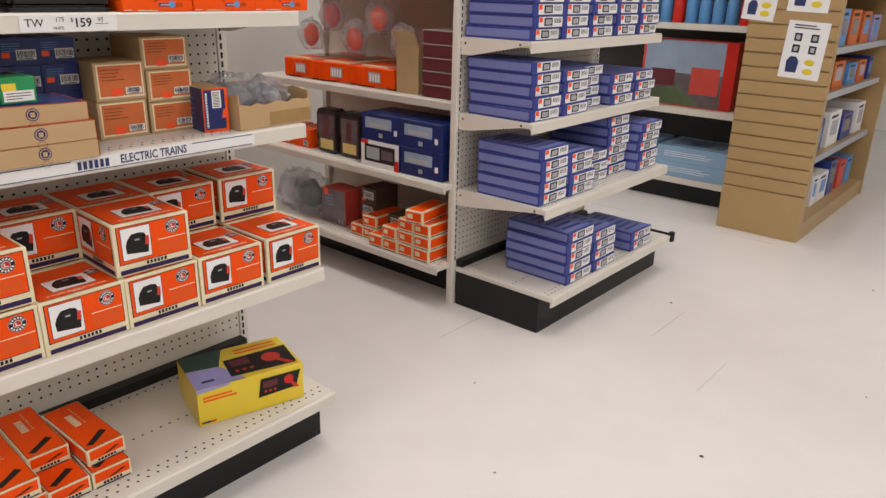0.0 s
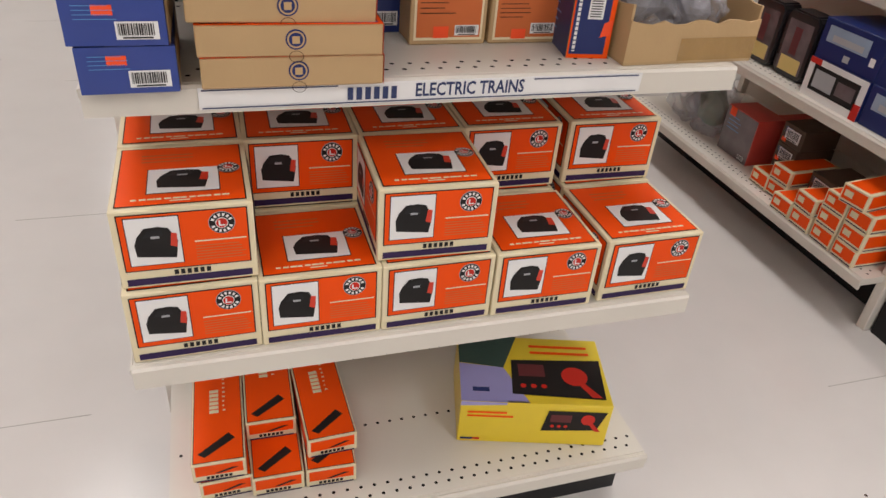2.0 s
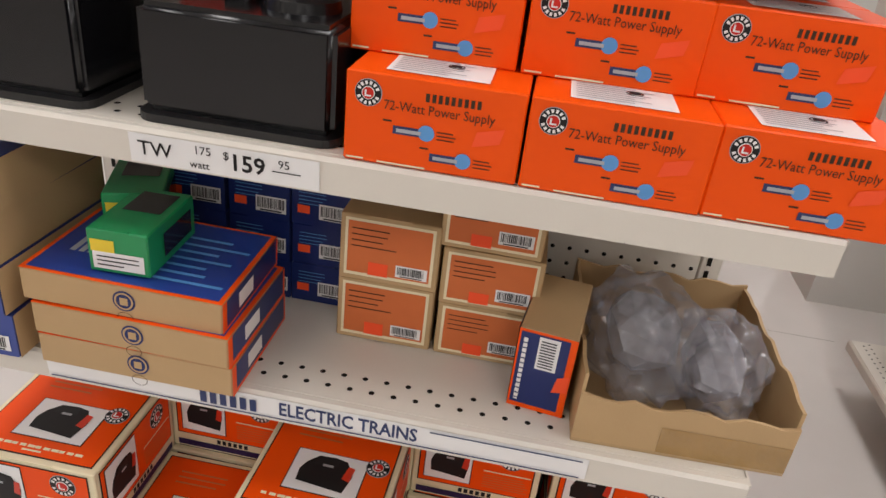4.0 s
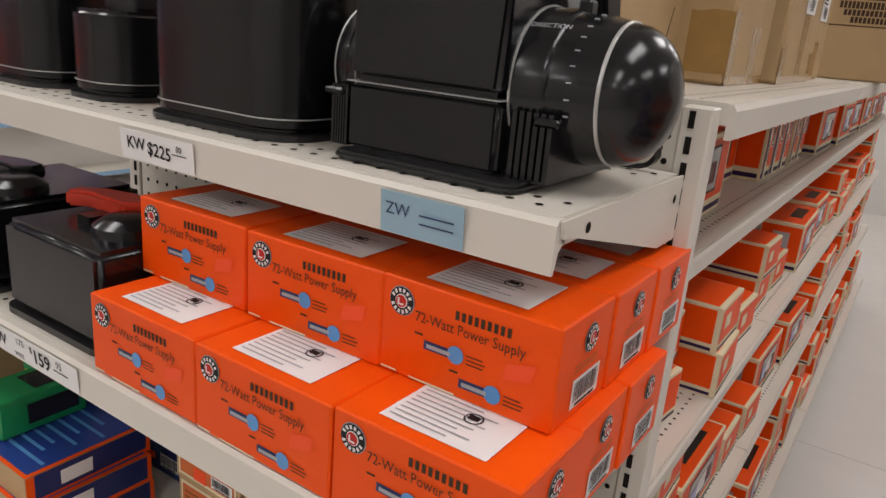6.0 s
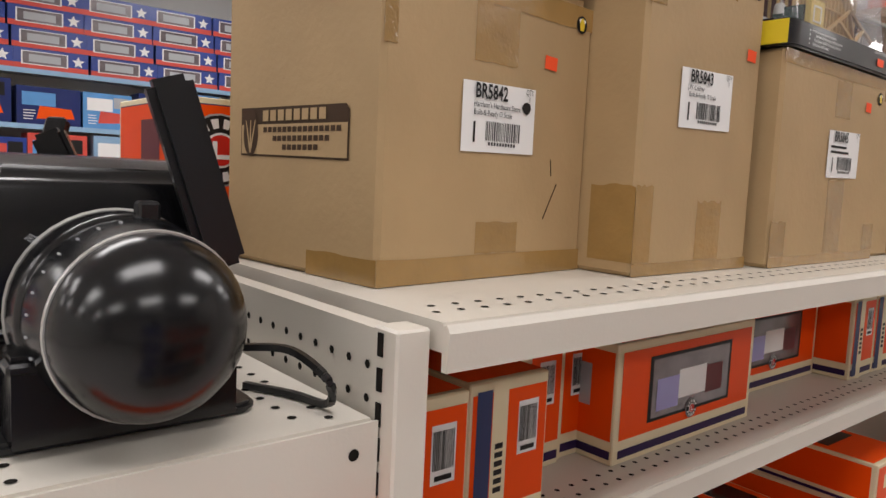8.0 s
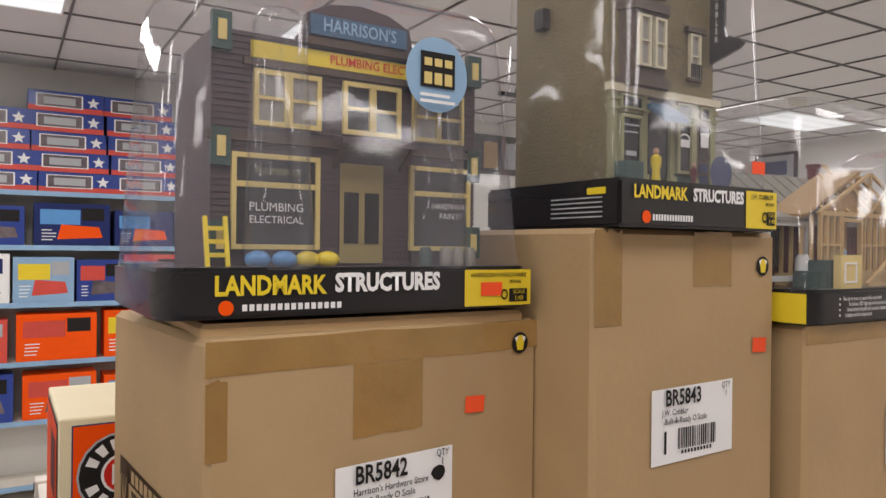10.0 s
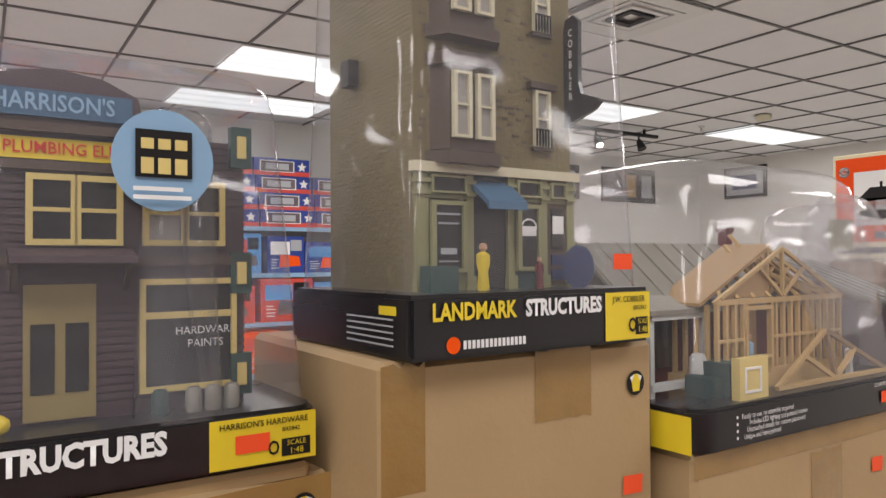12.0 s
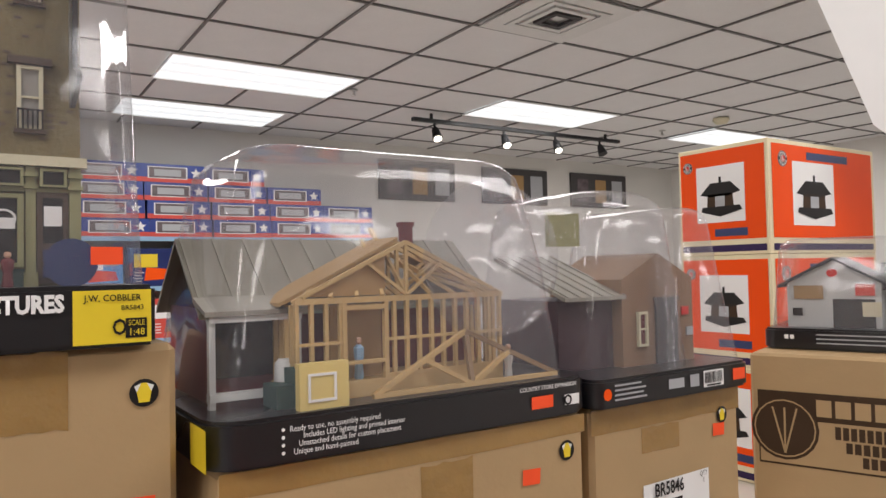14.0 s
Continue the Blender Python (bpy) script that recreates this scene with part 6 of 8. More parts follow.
    for i in range(17):
        x = fx0 + 0.002 + (fx1 - fx0 - 0.004) * i / 16
        if 4 <= i <= 6:
            continue
        bm = bmesh.new()
        box(bm, x - 0.0016, x + 0.0016, fy, fy + 0.004, fz, fz + 0.066)
        part("stud", bm, TIMBER, t)
    for i in range(5):
        y = fy + 0.012 * (i + 1)
        for x in (fx0, fx1 - 0.004):
            bm = bmesh.new()
            box(bm, x, x + 0.004, y - 0.0016, y + 0.0016, fz, fz + 0.066)
            part("stud", bm, TIMBER, t)
    for z, z2 in ((fz + 0.066, fz + 0.071), (fz + 0.032, fz + 0.0345), (fz, fz + 0.004)):
        bm = bmesh.new()
        for a0, a1 in (((fx0, fx1),) if z > fz + 0.05 else ((fx0, fx0 + 0.042), (fx0 + 0.086, fx1))):
            box(bm, a0, a1, fy - 0.0004, fy + 0.0044, z, z2)
        part("wall_plate", bm, TIMBER, t)
    bm = bmesh.new()
    for d in ((fx0 + 0.042, fx0 + 0.046, fz, fz + 0.066), (fx0 + 0.082, fx0 + 0.086, fz, fz + 0.066), (fx0 + 0.046, fx0 + 0.082, fz + 0.06, fz + 0.064), (fx0 + 0.046, fx0 + 0.082, fz + 0.014, fz + 0.017)):
        box(bm, d[0], d[1], fy - 0.001, fy + 0.004, d[2], d[3])
    part("opening_frame", bm, TIMBER, t)
    bm = bmesh.new()
    box(bm, fx0 + 0.04, fx0 + 0.09, fy + 0.02, fy + 0.022, fz, fz + 0.064)
    part("plywood_sheet", bm, PLY, t)
    apex, base = fz + 0.071 + 0.047, fz + 0.071
    for i in range(9):
        x = fx0 + 0.006 + (fx1 - fx0 - 0.012) * i / 8
        k = 1 - abs(i - 4) / 4.6
        bm = bmesh.new()
        bar(bm, (x, fy, base), (fx0 + 0.095 + (x - fx0 - 0.095) * 0.35, -0.03, base + 0.052 * max(0.35, k) + 0.01), 0.0032)
        part("rafter", bm, TIMBER, t)
    xm = (fx0 + fx1) / 2
    for y in (fy + 0.002, fy + 0.018, fy + 0.034):
        for s in (-1, 1):
            bm = bmesh.new()
            bar(bm, (xm, y, apex), (xm + s * 0.108, y, base - 0.003), 0.0034)
            part("rafter", bm, TIMBER, t)
        bm = bmesh.new()
        bar(bm, (xm, y, base), (xm, y, apex), 0.003)
        bar(bm, (xm - 0.04, y, base + 0.03), (xm, y, base), 0.0028)
        bar(bm, (xm + 0.04, y, base + 0.03), (xm, y, base), 0.0028)
        part("truss_web", bm, TIMBER, t)
    bm = bmesh.new()
    prism(bm, [(xm - 0.114, base - 0.006), (xm - 0.002, apex + 0.002), (xm - 0.002, apex + 0.005), (xm - 0.114, base - 0.003)], "y", fy + 0.012, -0.02)
    part("plywood_roof", bm, PLY, t)
    bm = bmesh.new()
    prism(bm, [(xm - 0.098, base + 0.001), (xm - 0.02, base + 0.001), (xm - 0.02, apex - 0.011), (xm - 0.028, apex - 0.014)], "y", fy + 0.0045, fy + 0.0065)
    part("plywood_gable", bm, PLY, t)
    bm = bmesh.new()
    prism(bm, [(xm + 0.108, base - 0.006), (xm + 0.03, base + 0.034), (xm + 0.03, base + 0.037), (xm + 0.108, base - 0.003)], "y", fy + 0.03, -0.02)
    part("plywood_roof", bm, PLY, t)
    # loose truss leaning on the wing
    y = -0.105
    for p0, p1 in (((-0.05, 0.003), (0.051, 0.05)), ((0.051, 0.05), (0.153, 0.003)), ((-0.05, 0.003), (0.153, 0.003)), ((0.051, 0.05), (0.051, 0.003)), ((0.005, 0.028), (0.051, 0.003)), ((0.097, 0.028), (0.051, 0.003))):
        bm = bmesh.new()
        bar(bm, (p0[0], y + p0[1] * 0.2, H + p0[1]), (p1[0], y + p1[1] * 0.2, H + p1[1]), 0.0042)
        part("loose_truss_member", bm, TIMBER if p0[1] < 0.04 else TIMBER_DARK, t)
    bm = bmesh.new()
    box(bm, -0.118, -0.076, -0.112, -0.104, H, H + 0.036)
    part("yellow_panel", bm, YELLOW_MAT, t, "yellow painted toy board")
    bm = bmesh.new()
    for d in ((-0.111, -0.087, 0.026, 0.028), (-0.111, -0.087, 0.006, 0.008), (-0.111, -0.109, 0.008, 0.026), (-0.089, -0.087, 0.008, 0.026)):
        box(bm, d[0], d[1], -0.113, -0.112, H + d[2], H + d[3])
    part("panel_frame", bm, WHITE, t)
    bm = bmesh.new()
    box(bm, -0.115, -0.075, -0.1, -0.07, H, H + 0.03)
    box(bm, -0.13, -0.095, -0.095, -0.065, H, H + 0.018)
    part("green_crate", bm, TEAL_GREEN, t)
    toy_figure(t, fx0 + 0.062, fy + 0.01, fz, 0.036, PALE_BLUE, INK_NAVY)
    toy_figure(t, 0.104, fy - 0.006, H, 0.034, WHITE, INK_NAVY)
    bm = bmesh.new()
    shell(bm, -W / 2 + 0.014, W / 2 - 0.03, -D / 2 + 0.004, D / 2 - 0.004, H - 0.003, H + 0.215, 0.02, 0.035)
    c = part("clear_cover", bm, CLEAR, t, "large clear moulded plastic cover", smooth=True)
    bm = bmesh.new()
    lathe(bm, [(0.075, 0), (0.07, 0.02), (0.05, 0.03)], pose(0.085, -D / 2 + 0.03, H + 0.115, 90, 0, 0), 32)
    part("cover_boss", bm, CLEAR, c, smooth=True)


country_store()


def station_kit():
    W, D, H = 0.262, 0.22, 0.03
    t = thing("boxed_model_building", "boxed model depot with tan walls and tin roof under clear plastic", "model building", pose(-0.165, 1.165, Z + 0.2892, 0, 0, 91))
    bm = bmesh.new()
    rounded_prism(bm, -W / 2, W / 2, -D / 2, D / 2, 0, H, 0.014, 4)
    bevel(bm, 0.003, 2, 60)
    part("tray", bm, TRAY_BLACK, t, smooth=True)
    a = Art(W, D, H)
    a.dot("front", 0.06, 0.5, 0.006, ORANGE, 1)
    a.lines("front", 0.1, 0.2, 0.32, 0.85, 4, GREY_LABEL, 1, 3, 0.4)
    a.rect("front", 0.42, 0.35, 0.52, 0.7, GREY_LABEL, 1).rect("front", 0.56, 0.3, 0.62, 0.75, GREY_LABEL, 1)
    a.barcode("front", 0.65, 0.2, 0.79, 0.82, 1, 5)
    a.rect("front", 0.86, 0.3, 0.95, 0.75, TAG_RED, 1)
    a.done(t, "tray_printing")
    bm = bmesh.new()
    prism(bm, [(-0.035, H), (0.09, H), (0.09, H + 0.1), (0.028, H + 0.13), (-0.035, H + 0.1)], "y", -0.06, 0.06)
    part("depot_wall", bm, CLAY, t, "tan stucco wall")
    bm = bmesh.new()
    box(bm, 0.02, 0.058, -0.063, -0.06, H, H + 0.075)
    box(bm, 0.018, 0.06, -0.0645, -0.06, H + 0.073, H + 0.078)
    part("freight_door", bm, DARK_ROOF, t)
    window(t, -0.012, 0.004, -0.06, H + 0.022, H + 0.062, CREAM_TRIM, MAROON, "window", 2, 0.003)
    bm = bmesh.new()
    box(bm, 0.068, 0.08, -0.062, -0.06, H + 0.055, H + 0.065)
    part("wall_notice", bm, RED, t)
    bm = bmesh.new()
    box(bm, 0.076, 0.088, -0.062, -0.06, H + 0.03, H + 0.04)
    part("wall_notice", bm, GREY_LABEL, t)
    bm = bmesh.new()
    box(bm, -0.12, -0.035, -0.045, 0.06, H, H + 0.078)
    part("depot_wing", bm, BROWN_CLAD, t)
    bm = bmesh.new()
    prism(bm, [(-0.062, H + 0.078), (0.06, H + 0.125), (0.06, H + 0.129), (-0.062, H + 0.082)], "x", -0.125, -0.03)
    part("tin_roof", bm, TIN_ROOF, t)
    bm = bmesh.new()
    for i in range(6):
        x = -0.12 + i * 0.0175
        bar(bm, (x, -0.062, H + 0.0825), (x, 0.06, H + 0.1295), 0.002)
    part("roof_seam", bm, TIN_ROOF, t)
    bm = bmesh.new()
    box(bm, -0.09, -0.04, -0.0, 0.005, H + 0.14, H + 0.18)
    part("sign_board", bm, OLIVE_TRIM, t)
    bm = bmesh.new()
    shell(bm, -W / 2 + 0.004, 0.03, -D / 2 + 0.004, D / 2 - 0.004, H - 0.003, H + 0.2, 0.012, 0.03)
    c = part("clear_cover", bm, CLEAR, t, "moulded clear plastic cover", smooth=True)
    bm = bmesh.new()
    shell(bm, 0.0, W / 2 - 0.005, -D / 2 + 0.003, D / 2 - 0.004, H - 0.003, H + 0.185, 0.022, 0.02)
    part("cover_step", bm, CLEAR, c, smooth=True)


station_kit()

# big carton with a printed maker's panel, and the white house on it
def printed_carton():
    w, d, h = 0.33, 0.28, 0.3
    a = Art(w, d, h)
    a.rect("front", 0.03, 0.46, 0.97, 0.82, INK_BROWN, 1).rect("front", 0.036, 0.47, 0.964, 0.685, KRAFT, 2)
    a.dot("front", 0.14, 0.64, 0.046, INK_BROWN, 3).dot("front", 0.14, 0.64, 0.042, KRAFT, 4, 0.04)
    for s in (-1, 0, 1):
        a.poly("front", ((0.136, 0.52), (0.144, 0.52), (0.146 + 0.05 * s, 0.74), (0.138 + 0.05 * s, 0.74)), KRAFT, 4)
    a.blocks("front", 0.27, 0.71, 0.86, 0.79, 8, KRAFT, 3, 0.2)
    a.blocks("front", 0.34, 0.61, 0.82, 0.67, 16, INK_BROWN, 3, 0.25)
    a.blocks("front", 0.38, 0.55, 0.8, 0.6, 13, INK_BROWN, 3, 0.25)
    a.blocks("front", 0.44, 0.49, 0.72, 0.54, 9, INK_BROWN, 3, 0.25)
    return carton("shipping_carton", "brown cardboard shipping carton with a printed maker's panel", "cardboard box", w, d, h, KRAFT, pose(-0.087, 1.685, Z, 0, 0, 20), "shipping cartons", a, bev=0.004, flap=False)


printed_carton()


def house_kit():
    W, D, H = 0.32, 0.22, 0.032
    t = thing("boxed_model_building", "boxed white clapboard model garage with a dark roof", "model building", pose(-0.1, 1.718, Z + 0.301, 0, 0, 20))
    kit_base(t, W, D, H)
    a = Art(W, D, H)
    a.blocks("front", 0.1, 0.5, 0.15, 0.7, 2, WHITE, 1)
    for v in (0.7, 0.5, 0.3):
        a.rect("front", 0.24, v, 0.76, v + 0.06, GREY_LABEL, 1)
    a.rect("front", 0.83, 0.35, 0.92, 0.6, YELLOW, 1)
    a.done(t, "tray_printing")
    bm = bmesh.new()
    prism(bm, [(-0.13, H), (0.0, H), (0.0, H + 0.078), (-0.065, H + 0.118), (-0.13, H + 0.078)], "y", -0.07, 0.07)
    part("garage_wall", bm, WHITE_CLAD, t)
    bm = bmesh.new()
    for i in range(18):
        z = H + 0.003 + i * 0.0058
        k = max(0, (z - H - 0.078) / 0.04) * 0.065
        box(bm, -0.13 + k, 0 - k, -0.0712, -0.07, z, z + 0.0042)
    tagged(part("clapboard", bm, WHITE_CLAD, t), kind="stuff")
    bm = bmesh.new()
    for s in (-1, 1):
        prism(bm, [(-0.065 + s * 0.078, H + 0.07), (-0.065, H + 0.119), (-0.065, H + 0.124), (-0.065 + s * 0.078, H + 0.075)], "y", -0.08, 0.08)
    part("garage_roof", bm, DARK_ROOF, t)
    bm = bmesh.new()
    box(bm, -0.065, -0.008, -0.073, -0.07, H, H + 0.05)
    part("garage_door", bm, PANE, t)
    for x0, x1, z0, z1, m in ((-0.12, -0.078, 0.05, 0.074, PLY), (-0.004 - 0.03, -0.008, 0.056, 0.076, PINK_RED), (-0.122, -0.108, 0.02, 0.034, INK), (-0.005 - 0.02, 0, 0.02, 0.045, CREAM_TRIM)):
        bm = bmesh.new()
        box(bm, x0, x1, -0.0735, -0.0715, H + z0, H + z1)
        part("wall_sign", bm, m, t)
    bm = bmesh.new()
    disc(bm, (-0.065, -0.0735, H + 0.096), (1, 0, 0), (0, 0, 1), 0.008, 8)
    part("round_sign", bm, RED, t)
    bm = bmesh.new()
    box(bm, 0.0, 0.13, -0.03, 0.07, H, H + 0.07)
    part("garage_wing", bm, WHITE_CLAD, t)
    bm = bmesh.new()
    gable(bm, 0.0, 0.13, -0.05, 0.08, H + 0.07, 0.04)
    part("garage_roof", bm, DARK_ROOF, t)
    bm = bmesh.new()
    shell(bm, -W / 2 + 0.01, W / 2 - 0.01, -D / 2 + 0.006, D / 2 - 0.006, H - 0.003, H + 0.14, 0.01, 0.02)
    part("clear_cover", bm, CLEAR, t, "low clear plastic cover", smooth=True)
    stretch(t, ("tray", "tray_printing", "printed_patch", "clear_cover", "cover_rib"), 0.0, H, 1.0, 0.88)


house_kit()

# stack of orange station cartons
OW, OD, OH = 0.4, 0.21, 0.226
a = Art(OW, OD, OH)


def station_picture(a, f, u0, v0, u1, v1):
    a.rect(f, u0, v0, u1, v1, WHITE, 2)
    def q(p):
        return [(u0 + x * (u1 - u0), v0 + y * (v1 - v0)) for x, y in p]
    a.poly(f, q(((0.08, 0.5), (0.5, 0.42), (0.92, 0.52), (0.72, 0.7), (0.3, 0.7))), INK, 3)
    a.poly(f, q(((0.22, 0.24), (0.78, 0.24), (0.76, 0.5), (0.24, 0.5))), INK_BROWN, 3)
    a.poly(f, q(((0.1, 0.2), (0.5, 0.1), (0.95, 0.2), (0.9, 0.28), (0.12, 0.28))), INK, 4)
    a.rect(f, u0 + 0.4 * (u1 - u0), v0 + 0.28 * (v1 - v0), u0 + 0.6 * (u1 - u0), v0 + 0.46 * (v1 - v0), GREY_LABEL, 4)
    a.rect(f, u0 + 0.48 * (u1 - u0), v0 + 0.7 * (v1 - v0), u0 + 0.53 * (u1 - u0), v0 + 0.8 * (v1 - v0), INK, 3)


for f in ("front", "left", "right", "back"):
    a.rect(f, 0.03, 0.14, 0.97, 0.96, ORANGE_DEEP, 1)
    a.rect(f, 0.03, 0.03, 0.97, 0.09, NAVY_BAND, 1)
    a.seal(f, 0.12 if f in ("front", "back") else 0.12, 0.83, 0.016 if f in ("front", "back") else 0.012, 2)
station_picture(a, "front", 0.2, 0.25, 0.58, 0.82)
a.rect("front", 0.33, 0.84, 0.72, 0.91, INK_NAVY, 2)
station_picture(a, "left", 0.22, 0.3, 0.76, 0.82)
a.rect("left", 0.42, 0.17, 0.78, 0.24, INK_NAVY, 2)
st = carton("station_box", "large orange and cream carton with a station picture", "box", OW, OD, OH, CREAM, pose(-0.455, 2.0, Z, 0, 0, 90), "station boxes", a, flap=False)
place(st, [jig(-0.455, 2.0, Z + 0.2265 * i, 90, 0.5) for i in (1, 2)])
a = Art(0.3, 0.2, 0.185)
for f in ("front", "left", "right", "back"):
    a.rect(f, 0.04, 0.22, 0.96, 0.96, INK_NAVY, 1).rect(f, 0.045, 0.228, 0.955, 0.952, ORANGE_DEEP, 2).rect(f, 0.04, 0.04, 0.96, 0.15, INK_NAVY, 1)
a.seal("front", 0.205, 0.66, 0.045, 3)
a.rect("left", 0.5, 0.5, 0.85, 0.85, MAROON, 3)
carton("station_box", "orange and cream carton with a large round seal", "box", 0.3, 0.2, 0.185, CREAM, pose(-0.556, 0.158, Z, 0, 0, 90), "station boxes", a, flap=False)
for k in range(5):
    carton("shipping_carton", "plain brown cardboard carton further along the shelf", "cardboard box", 0.3, 0.28, 0.26, KRAFT, pose(-0.2, 2.45 + k * 0.46, Z, 0, 0, 90), "shipping cartons", None, bev=0.004, flap=False)

# white paper banner hung from the ceiling above the station cartons
t = thing("hanging_banner", "plain white curved paper banner hung from the ceiling", "banner", pose(-0.24, 2.0, 0, 0, 0, 28))
bm = bmesh.new()
cols = []
for i in range(13):
    u = i / 12
    x = -0.13 + 0.75 * u
    low = 2.62 - 0.4 * min(1, u / 0.19) - 0.03 * math.sin(3 * u)
    yy = 0.1 * math.sin(u * 2.2)
    cols.append(((x, yy, low), (x + 0.02, yy + 0.03, CEIL - 0.008)))
for (a0, a1), (b0, b1) in zip(cols, cols[1:]):
    q = [bm.verts.new(v) for v in (a0, b0, b1, a1)]
    bm.faces.new(q)
bmesh.ops.remove_doubles(bm, verts=bm.verts, dist=1e-5)
bmesh.ops.solidify(bm, geom=bm.faces[:], thickness=0.002)
part("paper_sheet", bm, WHITE, t, smooth=True)

# ---- boxes along the aisle side of the first gondola ----


def train_box(w, d, h, kind, m, label, group):
    """Orange and cream rolling-stock carton: 'window', 'plain' or 'spine' front."""
    a = Art(w, d, h)
    for f in ("front", "left", "right"):
        a.rect(f, 0.03, 0.2, 0.97, 0.93, ORANGE_DEEP, 1)
        a.rect(f, 0.03, 0.05, 0.97, 0.12, NAVY_BAND, 1)
    a.rect("top", 0.03, 0.03, 0.97, 0.97, ORANGE_DEEP, 1)
    if kind == "window":
        a.rect("front", 0.2, 0.28, 0.8, 0.85, INK, 2).rect("front", 0.22, 0.31, 0.78, 0.82, SCENE_ART, 3)
        a.rect("front", 0.4, 0.42, 0.6, 0.68, WHITE, 4).rect("front", 0.25, 0.36, 0.4, 0.64, LAV, 4).rect("front", 0.6, 0.4, 0.73, 0.66, MAROON, 4)
        a.seal("front", 0.5, 0.3, min(w, h) * 0.09, 5)
        a.rect("top", 0.3, 0.2, 0.8, 0.5, PANE, 2)
        a.rect("left", 0.3, 0.45, 0.7, 0.8, GREY_LABEL, 2)
    elif kind == "spine":
        a.rect("front", 0.08, 0.04, 0.26, 0.95, INK_NAVY, 2).rect("front", 0.27, 0.0, 0.46, 1, CREAM, 2)
        for i in range(6):
            a.rect("front", 0.31, 0.3 + i * 0.055, 0.41, 0.335 + i * 0.055, INK, 3)
        a.barcode("front", 0.6, 0.5, 0.86, 0.84, 2, 5)
    else:
        a.rect("front", 0.2, 0.45, 0.45, 0.75, CREAM, 2).rect("top", 0.15, 0.3, 0.85, 0.75, PANE, 2)
    return carton("rolling_stock_box", label, "box", w, d, h, CREAM, m, group, a, flap=False)


Q1, Q2, Q3, Q4 = 1.2875, 0.9205, 0.5405, 0.1605
FRONT = {Q1: -0.085, Q2: -0.06, Q3: -0.04, Q4: 0.005}
SP_D, WIN_D, LY_D, LY_H = 0.24, 0.13, 0.36, 0.098
spine = train_box(0.112, SP_D, 0.165, "spine", pose(FRONT[Q1] - SP_D / 2, 0.222, Q1, 0, 0, 90.5), "orange and cream carton standing on end with a barcode", "train boxes on the side shelves")
win = train_box(0.36, WIN_D, 0.16, "window", pose(-0.135 - WIN_D / 2, 0.64, Q1, 0, 0, 91), "orange carton with a clear window onto a model wagon", "train boxes on the side shelves")
lying = train_box(0.17, LY_D, LY_H, "plain", pose(FRONT[Q2] - LY_D / 2, 0.2, Q2, 0, 0, 91), "long orange and cream carton lying on its side", "train boxes on the side shelves")
place(spine, [pose(FRONT[Q1] - SP_D / 2 + 0.012, 0.1, Q1 + 0.0005, 0, 0, 90), pose(-0.3, 0.355, Q1, 0, 0, 91), pose(-0.31, 0.43, Q1, 0, 0, 90)])
place(win, [pose(-0.205 - WIN_D / 2, 1.03, Q1, 0, 0, 90)])
place(spine, [pose(-0.14 - SP_D / 2, y, Q1, 0, 0, 90 + d) for y, d in ((1.27, 1), (1.39, -1), (1.51, 0), (1.66, 2), (1.78, 0))])
place(lying, [pose(FRONT[Q2] - LY_D / 2 - 0.01, 0.2, Q2 + LY_H + 0.0005, 0, 0, 89), pose(FRONT[Q2] - LY_D / 2 + 0.01, 0.78, Q2, 0, 0, 92),
              pose(FRONT[Q2] - LY_D / 2, 0.775, Q2 + LY_H + 0.0005, 0, 0, 90), pose(FRONT[Q2] - LY_D / 2 - 0.04, 0.52, Q2, 0, 0, 84), pose(FRONT[Q2] - LY_D / 2 - 0.05, 0.53, Q2 + LY_H + 0.0005, 0, 0, 95)])
r = random.Random(21)
for zq, kinds, start in ((Q1, "wws", 1.95), (Q2, "llw", 1.0), (Q3, "llwl", 0.5), (Q4, "llw", 0.15)):
    y, fx = start, FRONT[zq] - 0.02
    while y < 4.6:
        k = r.choice(kinds)
        if k == "s":
            for i in range(r.randint(1, 3)):
                copy_thing(spine, pose(fx - SP_D / 2, y + 0.06, zq, 0, 0, 90 + r.uniform(-2, 2)))
                y += 0.118
            y += r.uniform(0.0, 0.15)
            continue
        src, step, hh, dd = (win, 0.37, 0.1605, WIN_D) if k == "w" else (lying, 0.18, LY_H + 0.0005, LY_D)
        for i in range(1 if zq == Q1 or k == "w" else r.randint(1, 3)):
            copy_thing(src, pose(fx - dd / 2 + r.uniform(-0.02, 0.01), y + step / 2, zq + i * hh, 0, 0, 90 + r.uniform(-2, 2)))
        y += step + r.uniform(0.0, 0.12)
bb = label_box("rolling_stock_box", "blue and orange carton with a window on the side shelf", 0.13, 0.28, 0.06, ORANGE, pose(-0.17, 0.28, Q3 + 0.0005, 0, 0, 92), BLUE, "blue and orange boxes", (0.1, 0.3), (0.6, 0.2, 0.92, 0.6), 7)
place(bb, [pose(-0.175, 0.285, Q3 + 0.061 * k, 0, 0, 90 + k) for k in (1, 2, 3)] + [pose(-0.17, 0.13, Q3 + 0.061 * k + 0.0005, 0, 0, 90 - k) for k in (0, 1, 2)])

